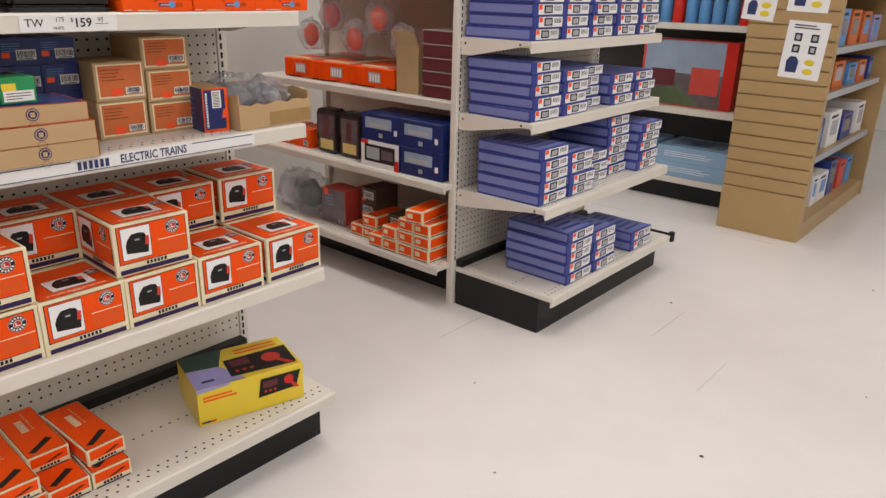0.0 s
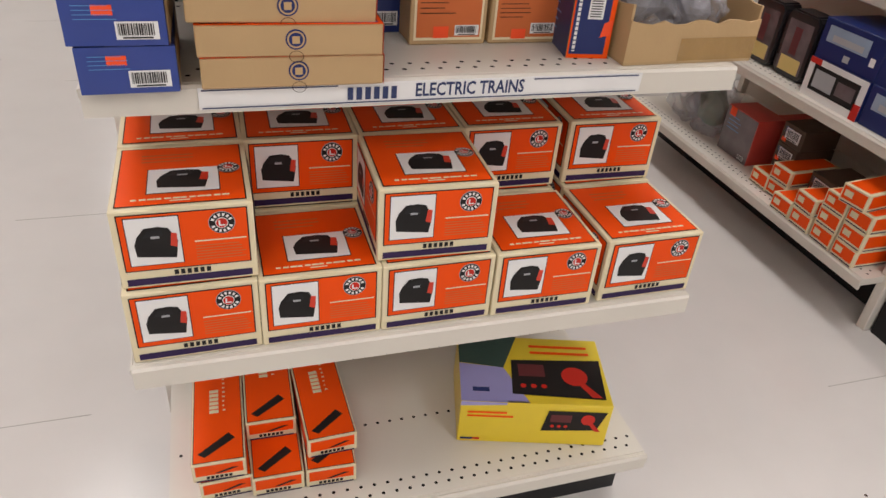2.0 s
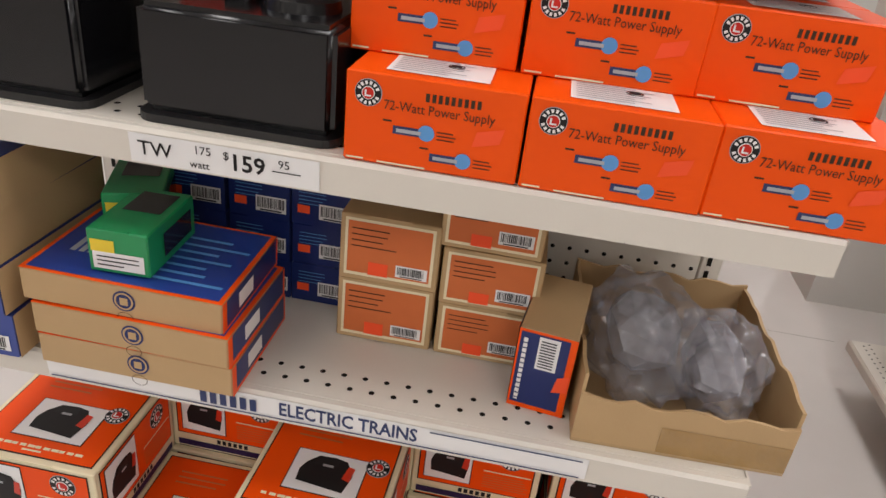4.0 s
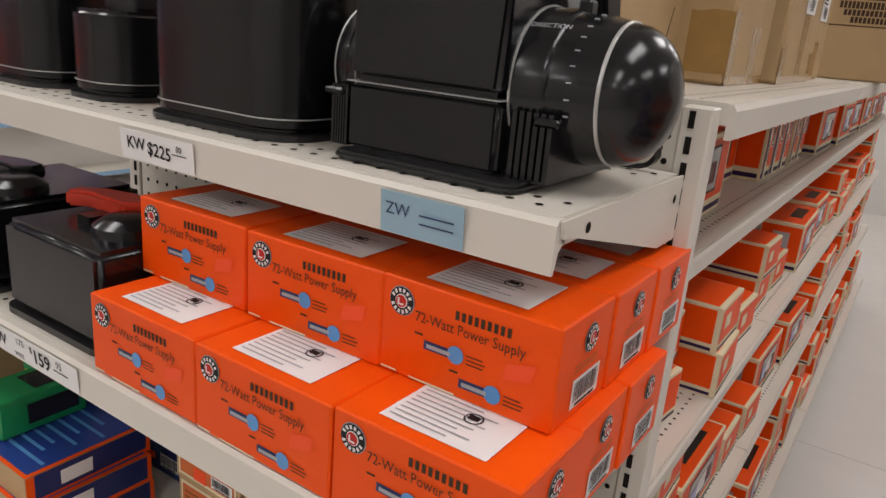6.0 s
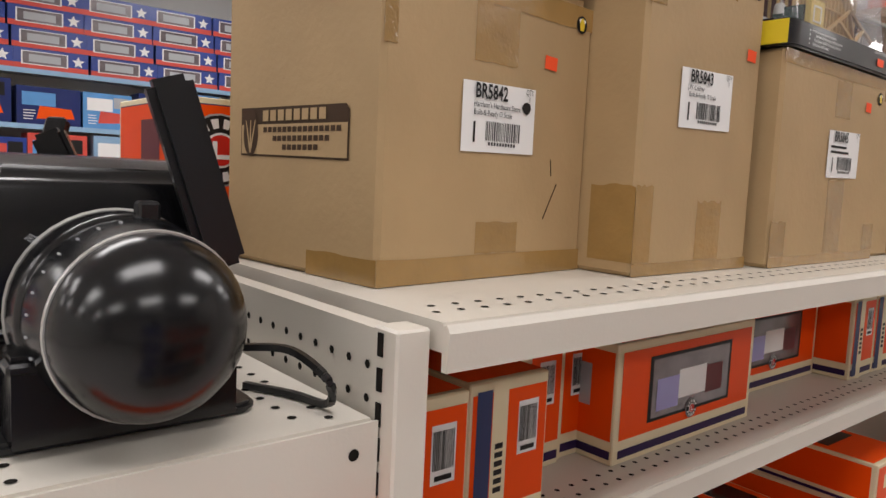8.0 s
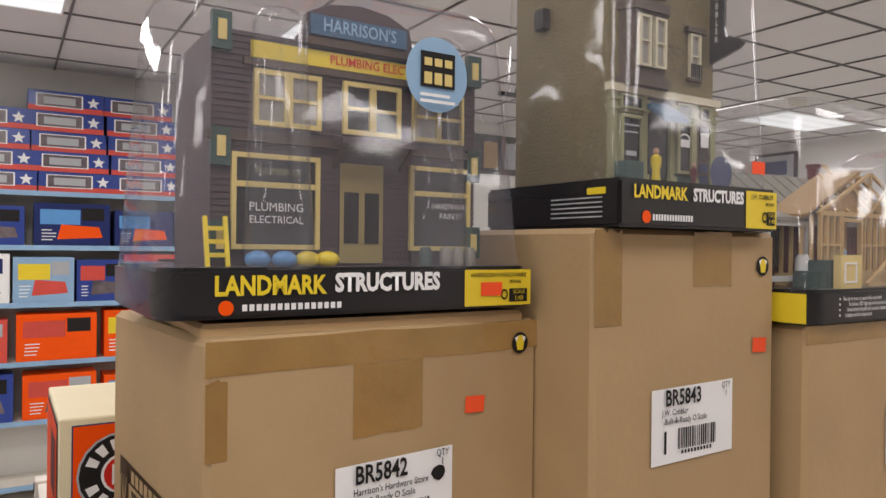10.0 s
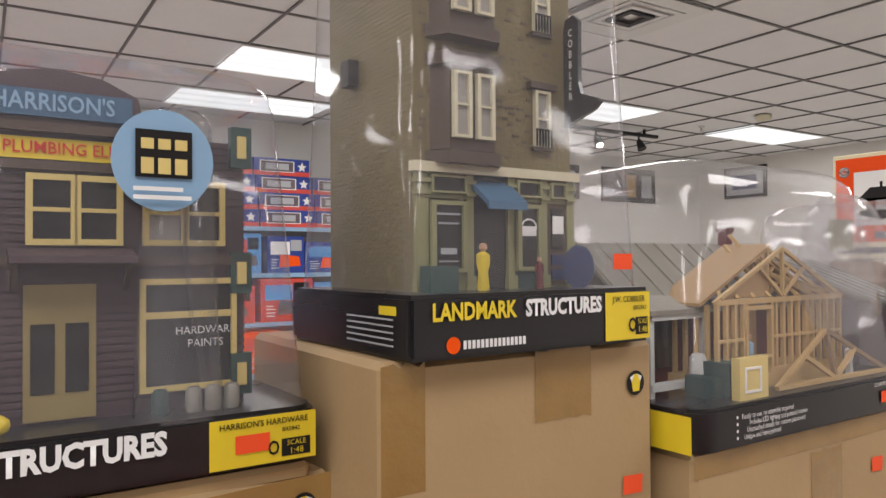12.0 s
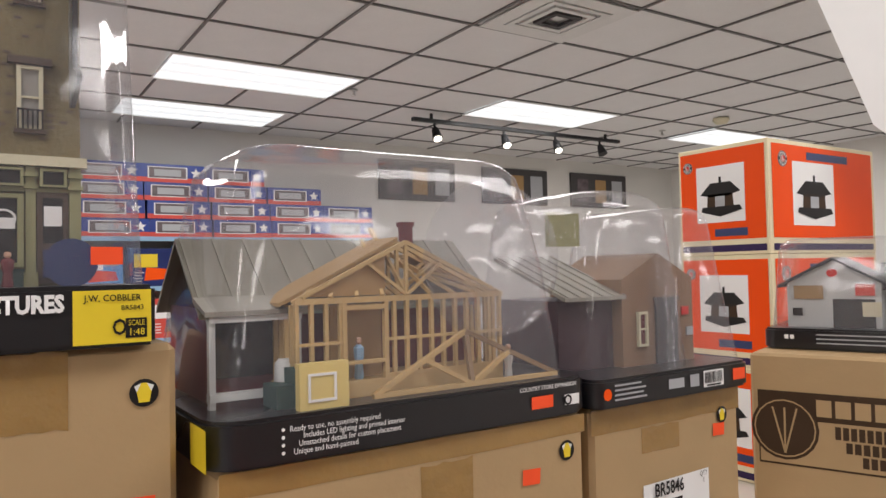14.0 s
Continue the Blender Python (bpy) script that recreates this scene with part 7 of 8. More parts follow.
# ---- flat blue boxes on the second end unit ----
FW, FD, FH = 0.195, 0.3, 0.0435
a = Art(FW, FD, FH)
a.rect("left", 0.02, 0.18, 0.98, 0.86, LILAC, 1).rect("right", 0.02, 0.18, 0.98, 0.86, LILAC, 1)
a.rect("front", 0.16, 0.1, 0.97, 0.92, WHITE, 1).rect("front", 0.34, 0.2, 0.62, 0.84, INK, 2).rect("front", 0.38, 0.3, 0.58, 0.72, GREY_LABEL, 3)
for i in range(7):
    a.rect("front", 0.68 + i * 0.035, 0.4, 0.695 + i * 0.035, 0.8, INK, 2)
a.rect("front", 0.17, 0.5, 0.28, 0.88, TAG_RED, 2)
a.rect("top", 0.04, 0.04, 0.96, 0.96, LILAC, 1).lines("top", 0.15, 0.1, 0.85, 0.9, 6, LILAC_DARK, 2, 5, 0.4)
bxs = [BX - 0.525 + 0.105 + 0.205 * i for i in range(5)]
flat = carton("building_kit_box", "flat lilac-blue kit carton with a white end label", "box", FW, FD, FH, LILAC_DARK, pose(bxs[0], BY - 0.24, B1 + 0.0005), "flat blue kit boxes", a, flap=False)
r = random.Random(5)
for z, y, counts in ((B1, -0.24, (5, 4, 3, 6, 5)), (B2, -0.175, (5, 4, 4, 3, 3)), (B3, -0.16, (5, 5, 5, 5, 5)), (B4, -0.16, (5, 4, 5, 4, 5)), (0.1708, -0.31, (0, 5, 4, 0, 2))):
    for i, n in enumerate(counts):
        for k in range(n):
            if z == B1 and i == 0 and k == 0:
                continue
            dx = (-0.13 if i == 4 else -0.075) if z < 0.2 else 0.0
            copy_thing(flat, pose(bxs[i] + dx + r.uniform(-0.006, 0.006), BY + y + r.uniform(-0.008, 0.008) + (0.06 if i == 3 and z == B1 else 0) + (0.05 if i == 2 and z in (B1, B2) else 0), z + 0.0006 + k * (FH + 0.0003), 0, 0, r.uniform(-1.5, 1.5)))

t = thing("deck_bumper", "black rubber bumper rail along the end of the base deck", "bumper", pose(BX + 0.538, BY, 0.152))
bm = bmesh.new()
box(bm, 0.0, 0.016, -0.492, -0.01, 0.0, 0.026)
bevel(bm, 0.005, 2)
part("bumper_rail", bm, BLACK_STEEL, t, smooth=True)
bm = bmesh.new()
lathe(bm, [(0.011, -0.022), (0.015, -0.018), (0.015, 0.024), (0.011, 0.028)], pose(0.012, -0.494, 0.006), 14)
part("bumper_cap", bm, BLACK_STEEL, t, smooth=True)

# ---- near side of the second gondola ----
SW, SD, SH = 0.085, 0.2, 0.056
a = Art(SW, SD, SH)
for f in ("front", "left", "right"):
    a.rect(f, 0.06, 0.22, 0.94, 0.9, ORANGE_DEEP, 1).rect(f, 0.06, 0.06, 0.94, 0.12, NAVY_BAND, 1)
a.rect("front", 0.14, 0.4, 0.45, 0.74, CREAM, 2)
a.rect("top", 0.1, 0.05, 0.9, 0.95, ORANGE_DEEP, 1)
sm = carton("small_train_box", "small orange and cream carton on the lowest shelf", "box", SW, SD, SH, CREAM, pose(1.02, 0.05, 0.1905, 0, 0, -90), "small orange boxes", a, flap=False)
for y, n in ((0.14, 3), (0.05, 3), (0.235, 2), (0.33, 1), (0.42, 2), (0.5, 1)):
    for k in range(n):
        if y == 0.05 and k == 0:
            continue
        copy_thing(sm, jig(1.02 + (0.05 if y > 0.4 else 0), y, 0.1905 + k * (SH + 0.0004), -90, 3))
copy_thing(sm, jig(1.0, 0.09, 0.1905 + 3 * (SH + 0.0004), -80, 3))
gr = label_box("parts_box", "brown card box with a pale paper label", 0.1, 0.15, 0.07, BROWN_TRIM, pose(1.12, 0.5, 0.1905, 0, 0, -90), None, "brown parts boxes", (0.1, 0.1), (0.2, 0.25, 0.85, 0.8), 8)
place(gr, [pose(1.12, 0.5, 0.262, 0, 0, -92), pose(1.12, 0.5, 0.334, 0, 0, -89), pose(1.1, 0.3, 0.25, 0, 0, -91)])
rdb = label_box("toy_box", "red framed toy carton with a dark window", 0.17, 0.12, 0.17, PINK_RED, pose(1.08, 0.72, 0.1905, 0, 0, -90), SCENE_ART, "red toy boxes", (0.1, 0.8), (0.7, 0.05, 0.9, 0.15), 3)
copy_thing(rdb, pose(1.2, 0.6, 0.1905, 0, 0, -90))
bag("clear bag of pale green parts on the lowest shelf", 1.06, 0.93, 0.1905 + 0.1, 0.09, 0.1, 0.12, 5, GREEN_ART)
bag("clear bag of pale parts on the lowest shelf", 1.07, 1.08, 0.1905 + 0.09, 0.09, 0.09, 0.11, 9, WHITE_CLAD)

a = Art(0.235, 0.2, 0.118)
a.rect("front", 0.1, 0.45, 0.78, 0.85, SKY_ART, 1).rect("front", 0.2, 0.5, 0.7, 0.65, GREY_LABEL, 2).rect("front", 0.45, 0.14, 0.55, 0.3, GREY_LABEL, 1)
a.rect("front", 0.84, 0.3, 0.92, 0.5, WHITE, 1)
nv = carton("train_set_box", "navy carton with a pale train picture", "box", 0.235, 0.2, 0.118, NAVY, pose(1.09, 0.12, 0.5355, 0, 0, -90), "navy train boxes", a, flap=False)
place(nv, [pose(1.09, 0.12, 0.654, 0, 0, -91), pose(1.09, 0.36, 0.654, 0, 0, -89)])
a = Art(0.235, 0.2, 0.118)
a.rect("front", 0.0, 0.0, 1, 1, WHITE, 1).rect("front", 0.1, 0.2, 0.9, 0.85, INK, 2).rect("front", 0.15, 0.3, 0.5, 0.75, GREY_LABEL, 3).rect("front", 0.55, 0.35, 0.85, 0.7, SCENE_ART, 3).rect("front", 0.88, 0.0, 1, 0.4, RED, 2).rect("front", 0, 0.85, 0.2, 1, RED, 2)
carton("train_set_box", "white and black carton with red corners", "box", 0.235, 0.2, 0.118, NAVY, pose(1.085, 0.36, 0.5355, 0, 0, -90), "navy train boxes", a, flap=False)


def lunch_tin(y, dark):
    t = thing("picture_tin", "dark rounded tin with a coloured picture front", "tin", pose(1.06, y, 0.5355, 0, 0, -90), "picture tins")
    bm = bmesh.new()
    prism(bm, [(-0.075, 0.02), (-0.055, 0), (0.055, 0), (0.075, 0.02), (0.075, 0.19), (0.055, 0.21), (-0.055, 0.21), (-0.075, 0.19)], "y", -0.035, 0.035)
    bevel(bm, 0.006, 2)
    part("tin_body", bm, TRAY_BLACK, t, smooth=True)
    a = Art(0.13, 0.071, 0.19)
    a.rect("front", 0.08, 0.1, 0.92, 0.95, SCENE_ART, 1).rect("front", 0.15, 0.1, 0.85, 0.35, YELLOW_MAT, 2).rect("front", 0.35, 0.4, 0.6, 0.85, MAROON, 2)
    a.done(t, "tin_picture")


lunch_tin(0.6, 0)
lunch_tin(0.76, 1)
rbx = label_box("toy_box", "orange carton at the back of the middle shelf", 0.12, 0.15, 0.09, ORANGE, pose(1.1, 0.95, 0.5355, 0, 0, -90), ORANGE_DEEP, "orange toy boxes", (0.1, 0.6), (0.6, 0.1, 0.9, 0.4), 4)
place(rbx, [pose(1.1, 1.1, 0.5355, 0, 0, -88)])


def clear_case(z):
    t = thing("display_case", "clear red-brown plastic case stacked on the shelf", "plastic case", pose(1.16, 0.1, z, 0, 0, -90), "stacked clear cases")
    bm = bmesh.new()
    box(bm, -0.09, 0.09, -0.09, 0.09, 0, 0.05)
    bevel(bm, 0.004, 2)
    part("case_body", bm, MAROON, t, smooth=True)
    bm = bmesh.new()
    box(bm, -0.093, 0.093, -0.093, 0.093, 0.0495, 0.0535)
    part("case_rim", bm, CHROME_BAR, t)


for k in range(5):
    clear_case(0.8625 + k * 0.0545)
oc = thing("open_carton", "tall brown carton with its flaps open", "cardboard box", pose(1.15, 0.29, 0.8625, 0, 0, -86))
for nm, dims in (("carton_side", (-0.06, 0.06, -0.07, -0.066, 0, 0.2)), ("carton_side", (-0.06, 0.06, 0.066, 0.07, 0, 0.2)), ("carton_side", (-0.06, -0.056, -0.066, 0.066, 0, 0.2)), ("carton_side", (0.056, 0.06, -0.066, 0.066, 0, 0.2)), ("carton_floor", (-0.056, 0.056, -0.066, 0.066, 0, 0.004))):
    boxed(nm, dims, KRAFT, oc)
bm = bmesh.new()
prism(bm, [(-0.07, 0.2), (-0.068, 0.2), (-0.1, 0.26), (-0.102, 0.259)], "x", -0.058, 0.058)
part("flap", bm, KRAFT, oc)
bm = bmesh.new()
prism(bm, [(-0.06, 0.2), (-0.058, 0.2), (-0.09, 0.25), (-0.092, 0.249)], "y", -0.064, 0.064)
part("flap", bm, KRAFT, oc)


def wagon(y, kind):
    t = thing("toy_wagon", "orange plastic toy freight wagon" if kind else "orange ribbed toy crate car", "toy", pose(1.13, y, 0.8625, 0, 0, -90 + kind * 4), "orange toy wagons")
    bm = bmesh.new()
    box(bm, -0.125, 0.125, -0.04, 0.04, 0.006, 0.09)
    bevel(bm, 0.004, 1)
    part("wagon_body", bm, ORANGE, t)
    bm = bmesh.new()
    for i in range(9):
        x = -0.115 + i * 0.0285
        box(bm, x, x + 0.006, -0.044, 0.044, 0.006, 0.088)
    part("wagon_rib", bm, ORANGE_DEEP, t)
    bm = bmesh.new()
    box(bm, -0.03, 0.045, -0.0455, -0.0442, 0.025, 0.07)
    p = part("wagon_panel", bm, GREY_LABEL, t)
    bm = bmesh.new()
    for i in range(4):
        box(bm, -0.022 + i * 0.017, -0.012 + i * 0.017, -0.0462, -0.0456, 0.03, 0.062)
    part("panel_mark", bm, WHITE, p)
    bm = bmesh.new()
    box(bm, -0.12, 0.12, -0.03, 0.03, 0, 0.006)
    part("wagon_base", bm, BLACK_STEEL, t)


for i, y in enumerate((0.5, 0.76, 1.02)):
    wagon(y, i % 2)
    copy_thing(lying, pose(1.28, y, 0.8625, 0, 0, -92))
for i, y in enumerate((0.42, 0.58, 0.74, 0.9, 1.06)):
    bag("red and orange toy parts in a clear hanging bag", 1.2, y, 1.06 + 0.1 * (i % 2), 0.05, 0.075, 0.09, 20 + i, ORANGE if i % 3 else PINK_RED)
for y in (0.12, 0.34, 0.6, 0.85, 1.1):
    copy_thing(lying, pose(1.25, y, 1.3005, 0, 0, -90))
    copy_thing(win, pose(1.22, y, 1.3005 + 0.0755, 0, 0, -91))

# ---- tan slatwall unit ----


def slat_unit():
    t = thing("slatwall_unit", "tan slatwall display unit with shelves and paper notices", "shelving", pose(2.965, -0.92, 0))
    H = 1.75
    boxed("end_core", (0.012, 0.03, 0.0, 0.45, 0, H), SLAT_MDF, t)
    z, k = 0.02, 0
    edges = [0.0, 0.26] + [0.26 + 0.0745 * i for i in range(1, 21)]
    for z0, z1 in zip(edges, edges[1:]):
        boxed("slat", (0.0, 0.0118, 0.0, 0.45, z0 + (0.004 if z0 else 0), z1 - 0.004), SLAT_MDF, t)
    boxed("side_post", (0.0305, 0.06, 0.0, 0.035, 0, H), SLAT_MDF, t, bev=0.002, seg=1)
    boxed("far_end", (1.45, 1.48, -0.01, 0.45, 0, H), SLAT_MDF, t)
    boxed("back_board", (0.0305, 1.4498, 0.4, 0.42, 0, H), SLAT_MDF, t)
    boxed("plinth", (0.0602, 1.4498, 0.0, 0.399, 0, 0.1), SLAT_MDF, t)
    for z in (0.43, 0.78, 1.02, 1.3):
        s = boxed("shelf_board", (0.0305, 1.4498, 0.036, 0.399, z, z + 0.018), SLAT_MDF, t)
        boxed("ticket_strip", (0.07, 1.44, 0.026, 0.0355, z - 0.012, z + 0.024), GREY_LABEL, s)
    return t


slat_unit()


def notice(y, z, w, h, seed, tilt=0):
    t = thing("paper_notice", "white paper order notice with clothing pictures and yellow prices", "sign", pose(2.9635, y, z, 0, 0, -90) @ pose(0, 0, 0, 0, tilt, 0), "paper notices")
    boxed("paper", (-w / 2, w / 2, -0.0008, 0, -h / 2, h / 2), WHITE, t)
    a = Art(w, 0.0016, h)
    a.lines("front", 0.15, 0.86, 0.9, 0.95, 2, INK, 1, seed, 0.45)
    for u in (0.3, 0.7):
        for v in (0.72, 0.52):
            a.rect("front", u - 0.09, v - 0.07, u + 0.09, v + 0.07, INK, 1).rect("front", u - 0.05, v - 0.04, u + 0.05, v + 0.04, GREY_LABEL, 2)
    a.poly("front", ((0.16, 0.1), (0.42, 0.1), (0.44, 0.3), (0.36, 0.38), (0.22, 0.38), (0.14, 0.3)), INK_NAVY, 1)
    for v in (0.3, 0.14):
        a.dot("front", 0.7, v, 0.025, YELLOW, 1, squash=0.6)
    ob = a.done(t, "notice_printing")
    ob.location = (0, 0, -h / 2)


notice(-0.775, 1.03, 0.205, 0.29, 3, 3)
notice(-0.76, 1.36, 0.2, 0.28, 5, 2)
notice(-0.52, 1.3, 0.17, 0.26, 7, 4)
r = random.Random(31)
for z, hs in ((0.1005, 0.25), (0.4485, 0.22), (0.7985, 0.17), (1.0385, 0.2)):
    x = 3.05
    while x < 4.3:
        w = r.uniform(0.1, 0.26)
        body = r.choice((WHITE, WHITE_CLAD, BLUE, LIT_BLUE, PINK_RED)) if z < 0.7 else r.choice((BLUE, LIT_BLUE, PLY, LAV, ORANGE_DULL))
        h = hs * r.uniform(0.7, 1)
        a = Art(w, 0.2, h)
        a.rect("front", 0.2, 0.3, 0.8, 0.75, r.choice((PINK_RED, SCENE_ART, GREY_LABEL, LIT_BLUE)), 1).rect("front", 0.1, 0.82, 0.7, 0.9, INK, 1)
        a.rect("left", 0.2, 0.3, 0.8, 0.7, r.choice((PINK_RED, SCENE_ART)), 1)
        carton("toy_box", "printed toy carton on the tan display shelves", "box", w, 0.2, h, body, pose(x + w / 2, -0.75, z), "boxes on the slatwall unit", a, flap=False)
        x += w + r.uniform(0.005, 0.12)

# ---- dark wall shelving beyond ----
DARK_BOARD = mat("dark_grey_board", (0.05, 0.045, 0.045), 0.6, var=0.1)
dt = thing("wall_shelving", "dark grey wall shelving with cream shelf edges", "shelving", pose(3.32, -0.45, 0))
boxed("back_board", (0.42, 0.45, 0, 3.2, 0, 2.2), DARK_BOARD, dt)
boxed("kick_plate", (0.03, 0.42, 0, 3.2, 0, 0.13), BLACK_STEEL, dt)
for z in (0.15, 0.6, 1.12, 1.6):
    s = boxed("shelf_board", (0.0, 0.42, 0, 3.2, z - 0.02, z), CREAM_STEEL, dt)
    boxed("shelf_edge", (-0.006, 0.0, 0, 3.2, z - 0.035, z + 0.002), CREAM_STEEL, s)
a = Art(0.5, 0.38, 0.1)
a.lines("front", 0.1, 0.3, 0.9, 0.7, 3, WHITE, 1, 3, 0.3).rect("top", 0.1, 0.2, 0.8, 0.8, SKY_ART, 1).rect("top", 0.3, 0.3, 0.6, 0.6, INK_NAVY, 2)
pbx = carton("playset_box", "flat pale blue playset carton on the bottom shelf", "box", 0.5, 0.38, 0.1, PALE_BLUE, pose(3.53, -0.12, 0.1505, 0, 0, -90), "pale blue playset boxes", a, flap=False)
place(pbx, [pose(3.53, -0.13, 0.251, 0, 0, -90), pose(3.53, 0.42, 0.1505, 0, 0, -91), pose(3.53, 0.42, 0.251, 0, 0, -89)])
a = Art(0.62, 0.1, 0.42)
a.rect("front", 0.03, 0.02, 0.88, 0.98, SKY_ART, 1).rect("front", 0.03, 0.02, 0.88, 0.5, SCENE_ART, 2).poly("front", ((0.03, 0.02), (0.7, 0.02), (0.4, 0.3), (0.03, 0.2)), GREEN_ART, 3)
a.rect("front", 0.12, 0.3, 0.38, 0.55, MAROON, 4).rect("front", 0.55, 0.2, 0.85, 0.6, PINK_RED, 4).rect("front", 0.88, 0, 1, 1, RED, 2)
carton("playset_box", "large glossy carton with a farm playset picture", "box", 0.62, 0.1, 0.42, PINK_RED, pose(3.46, 0.02, 0.601, 0, 0, -90), "playset boxes", a, flap=False)
for i in range(9):
    m = RED if i in (0, 5) else LIT_BLUE
    t = thing("spray_bottle", "blue or red plastic bottle with a cap", "bottle", pose(3.42, -0.3 + i * 0.085, 1.121), "bottles on the dark shelf")
    bm = bmesh.new()
    lathe(bm, [(0.035, 0), (0.037, 0.01), (0.037, 0.13), (0.02, 0.16)], pose(0, 0, 0), 14)
    part("bottle_body", bm, m, t, smooth=True)
    bm = bmesh.new()
    lathe(bm, [(0.018, 0.16), (0.018, 0.19)], pose(0, 0, 0), 12)
    part("bottle_cap", bm, INK_NAVY if i % 2 else WHITE, t, smooth=True)

# ---- far west wall: shelving full of boxed trains ----
wt = thing("wall_shelving", "pale wall shelving packed with boxed trains", "shelving", pose(-6.028, -4.0, 0))
boxed("back_board", (0.0, 0.02, 0, 7.7, 0, 2.4), WALL_PAINT, wt)
for z in (0.15, 0.62, 1.05, 1.48, 1.9, 2.3):
    s = boxed("shelf_board", (0.0205, 0.36, 0, 7.7, z - 0.02, z), CREAM_STEEL, wt)
    boxed("shelf_edge", (0.3602, 0.366, 0, 7.7, z - 0.035, z + 0.002), PALE_BLUE, s)


def star_box():
    w, d, h = 0.5, 0.26, 0.148
    a = Art(w, d, h)
    a.rect("front", 0, 0.0, 1, 0.26, PINK_RED, 1)
    a.rect("front", 0.1, 0.2, 0.72, 0.86, WHITE, 2).rect("front", 0.12, 0.24, 0.7, 0.82, SCENE_ART, 3)
    a.rect("front", 0.2, 0.34, 0.62, 0.7, GREY_LABEL, 4)
    pts = []
    for i in range(10):
        rr = 0.045 if i % 2 == 0 else 0.02
        an = math.pi / 2 + i * math.pi / 5
        pts.append((0.86 + rr * math.cos(an) / w, 0.55 + rr * math.sin(an) / h))
    a.poly("front", pts, WHITE, 2)
    return carton("boxed_locomotive", "blue and red carton with window and white star", "box", w, d, h, BLUE, pose(-5.8, -0.6, 2.3005, 0, 0, 90), "starred train boxes", a, flap=False)


sb = star_box()
r = random.Random(3)
for row in range(5):
    for k in range(9):
        if row == 0 and k == 0:
            continue
        if (row == 4 and k in (1, 4, 5)) or k + row > 9 or (row > 3 and k > 5):
            continue
        copy_thing(sb, pose(-5.8 + r.uniform(-0.01, 0.01), -0.6 + k * 0.507 + r.uniform(-0.01, 0.01) - 0.02 * row, 2.3005 + row * 0.1485, 0, 0, 90))
r = random.Random(8)
for z, hmax, cols in ((1.901, 0.36, (BLUE, NAVY, LIT_BLUE, BLUE)), (1.481, 0.38, (LIT_BLUE, PALE_BLUE, PINK_RED, BLUE, WHITE)), (1.051, 0.38, (ORANGE, NAVY, PINK_RED, ORANGE)), (0.621, 0.38, (ORANGE, BLUE))):
    y = -3.6
    while y < 3.4:
        w, h = r.uniform(0.3, 0.55), hmax * r.uniform(0.75, 1)
        body = r.choice(cols)
        a = Art(w, 0.25, h)
        a.rect("front", 0.08, 0.5, 0.6, 0.85, r.choice((YELLOW, PINK_RED, LIT_BLUE, WHITE)), 1)
        a.poly("front", ((0.3, 0.15), (0.9, 0.2), (0.85, 0.45), (0.35, 0.5)), r.choice((ORANGE, PINK_RED, SCENE_ART)), 2)
        a.rect("front", 0.62, 0.6, 0.92, 0.9, r.choice((NAVY, INK, GREY_LABEL)), 1).lines("front", 0.1, 0.1, 0.3, 0.4, 4, WHITE, 2, int(y * 10), 0.3)
        carton("boxed_train_set", "bright printed train set carton on the wall shelves", "box", w, 0.25, h, body, pose(-5.8, y + w / 2, z, 0, 0, 90), "train sets on the wall shelves", a, flap=False)
        y += w + r.uniform(0.0, 0.06)

# ---- pictures, track light, vent, detectors ----
for y0, y1, z0, z1 in ((3.95, 4.88, 2.72, 3.14), (5.25, 6.2, 2.72, 3.13), (6.58, 7.53, 2.72, 3.14)):
    t = thing("framed_picture", "long dark framed picture group leaning on the wall ledge", "picture", pose(X0 + 0.002, (y0 + y1) / 2, (z0 + z1) / 2, 0, 0, 90), "framed pictures")
    w, h = y1 - y0, z1 - z0
    boxed("frame_board", (-w / 2, w / 2, -0.03, 0, -h / 2, h / 2), DARK_BOARD, t, bev=0.004, seg=1)
    for u, m in ((-0.3, SCENE_ART), (0.02, PLY), (0.32, GREY_LABEL)):
        boxed("mount", (u * w - 0.09, u * w + 0.09, -0.034, -0.0302, -h * 0.35, h * 0.32), m, t)
t = thing("framed_picture", "small framed picture with a pale mount", "picture", pose(-5.32, Y1 - 0.002, 2.98), "framed pictures")
boxed("frame_board", (-0.3, 0.3, -0.03, 0, -0.2, 0.2), INK, t)
boxed("mount", (-0.26, 0.26, -0.034, -0.0302, -0.16, 0.16), GREY_LABEL, t)
boxed("print", (-0.17, 0.17, -0.0375, -0.0342, -0.09, 0.09), INK_NAVY, t)

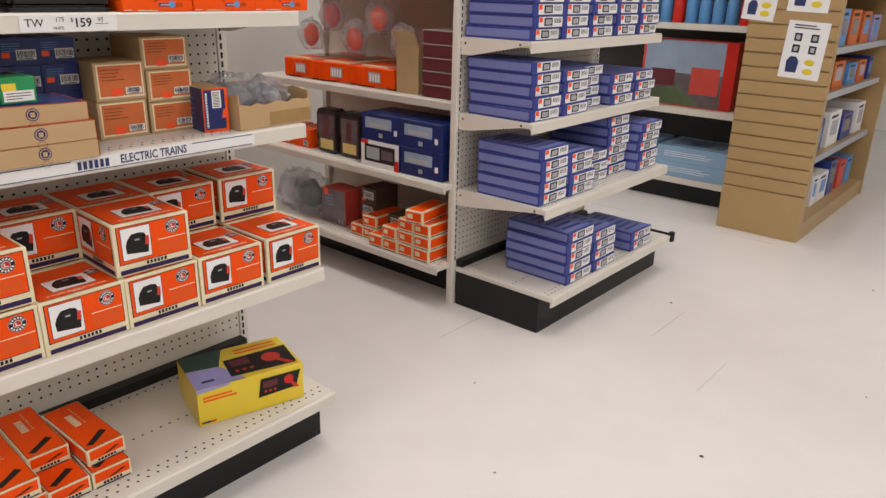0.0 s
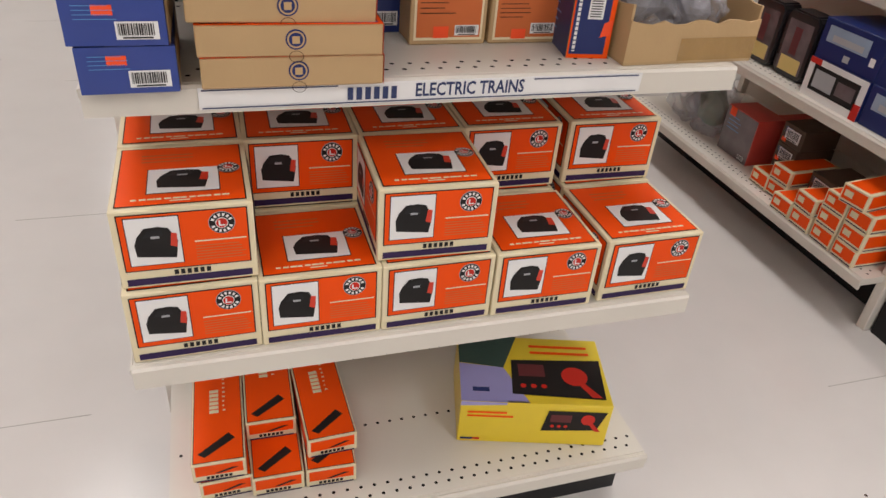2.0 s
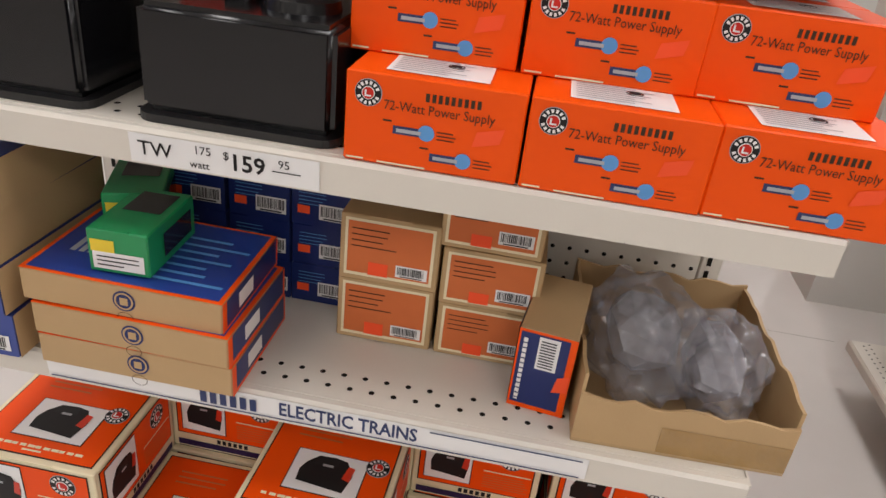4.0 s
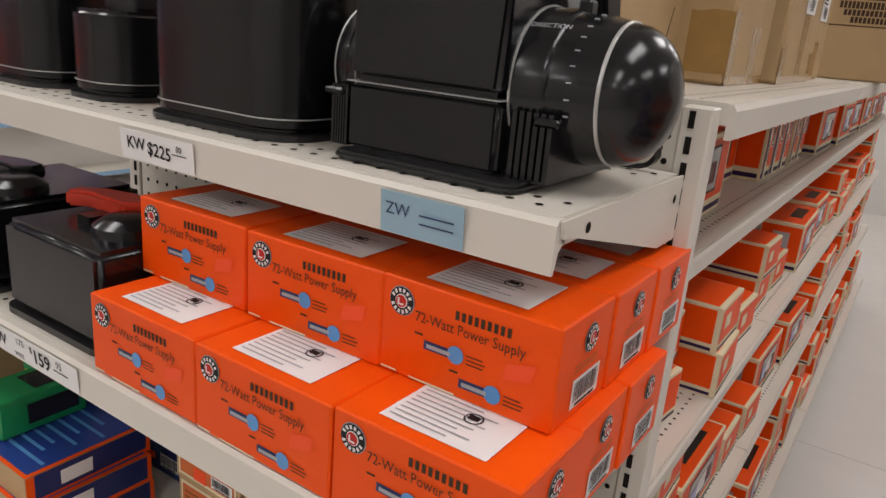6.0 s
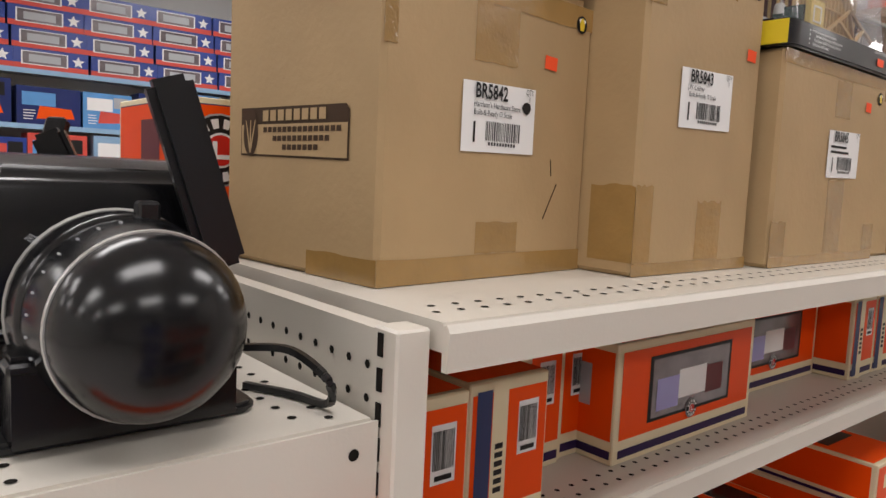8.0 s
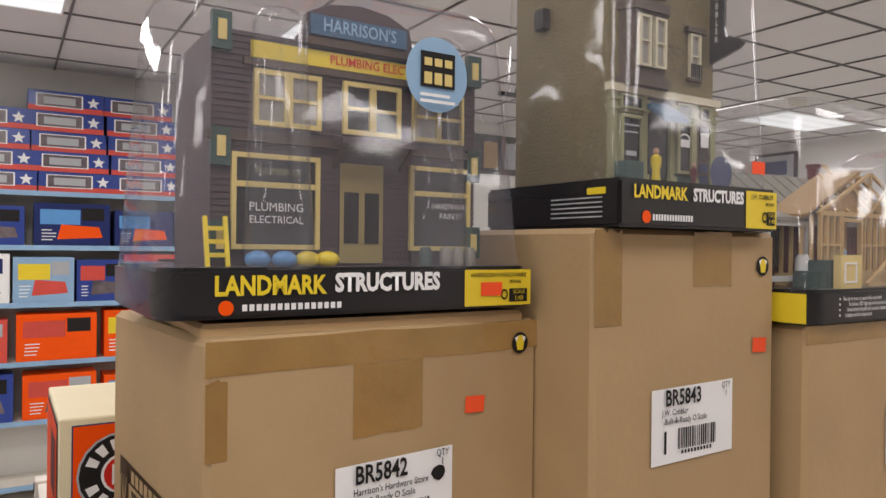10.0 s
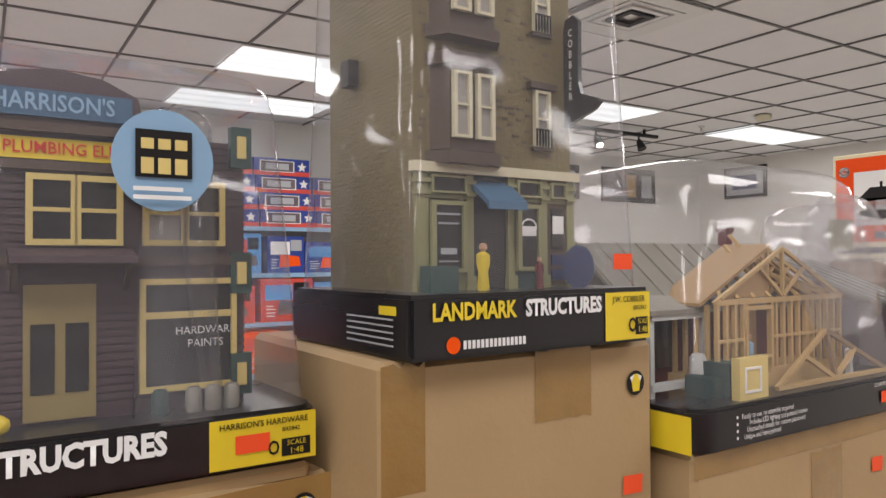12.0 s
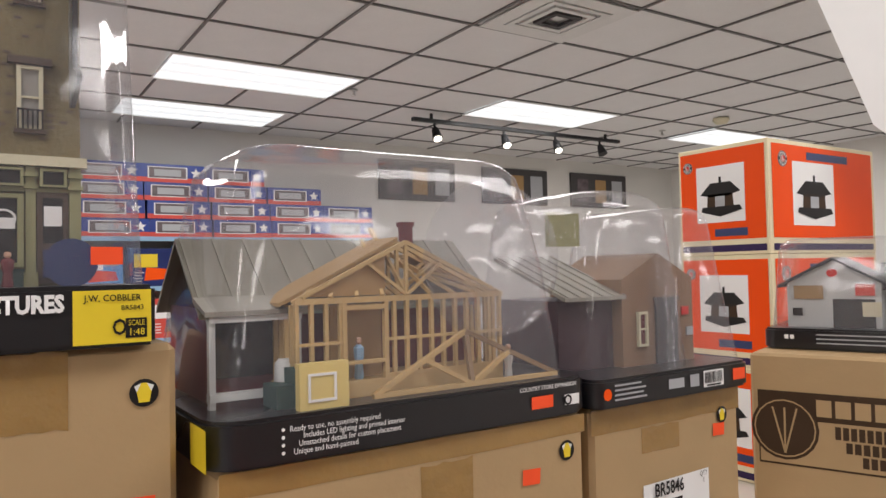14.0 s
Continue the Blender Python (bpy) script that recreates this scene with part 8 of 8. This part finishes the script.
tl = thing("track_light", "black ceiling track with four small spotlights", "track light", pose(-4.52, 4.66, CEIL - 0.007))
boxed("track_rail", (-0.02, 0.02, -1.18, 1.18, -0.075, -0.045), BLACK_STEEL, tl)
for y in (-1.0, 1.0):
    boxed("track_hanger", (-0.01, 0.01, y - 0.01, y + 0.01, -0.045, 0.0), BLACK_STEEL, tl)
WARM = glow_mat("spot_glow", (1.0, 0.9, 0.75), 3.0)
for i, y in enumerate((-0.97, -0.25, 0.35, 0.92)):
    bm = bmesh.new()
    bar(bm, (0, y, -0.075), (0, y, -0.12), 0.014)
    lathe(bm, [(0.022, 0.0), (0.03, 0.02), (0.038, 0.07), (0.045, 0.1)], pose(0, y, -0.115, 180 - 25, 0, 90), 16)
    h = part("spot_head", bm, BLACK_STEEL, tl, smooth=True)
    if i < 3:
        bm = bmesh.new()
        lathe(bm, [(0.03, 0.09), (0.034, 0.115), (0.015, 0.13)], pose(0, y, -0.115, 180 - 25, 0, 90), 14)
        part("spot_bulb", bm, WARM, h, smooth=True)

vt = thing("ceiling_vent", "square white ceiling air vent with a dark middle", "vent", pose(-2.29, 3.04, CEIL - 0.0072))
for i, q in enumerate((0.29, 0.19, 0.14, 0.09)):
    bm = bmesh.new()
    k = q - (0.09 if i == 0 else 0.03)
    for d in ((-q, q, -q, -k), (-q, q, k, q), (-q, -k, -k, k), (k, q, -k, k)):
        box(bm, *d, -0.006 - 0.004 * i, -0.001)
    part("vent_frame", bm, DARK_ROOF if i == 3 else WHITE_CLAD, vt)
for x, y in ((-4.12, 2.76), (-4.13, 6.02), (-1.6, 3.3)):
    t = thing("sprinkler_head", "small metal sprinkler head under the ceiling", "sprinkler", pose(x, y, CEIL - 0.007), "sprinkler heads")
    bm = bmesh.new()
    lathe(bm, [(0.03, 0), (0.03, -0.006), (0.008, -0.01), (0.008, -0.035), (0.02, -0.04), (0.02, -0.043)], pose(0, 0, 0), 12)
    part("sprinkler_body", bm, SILVER, t, smooth=True)
t = thing("smoke_detector", "round cream smoke detector on the ceiling", "smoke detector", pose(-3.5, 6.05, CEIL - 0.007))
bm = bmesh.new()
lathe(bm, [(0.07, 0), (0.07, -0.02), (0.05, -0.045), (0.02, -0.05)], pose(0, 0, 0), 20)
part("detector_body", bm, CREAM_TRIM, t, smooth=True)
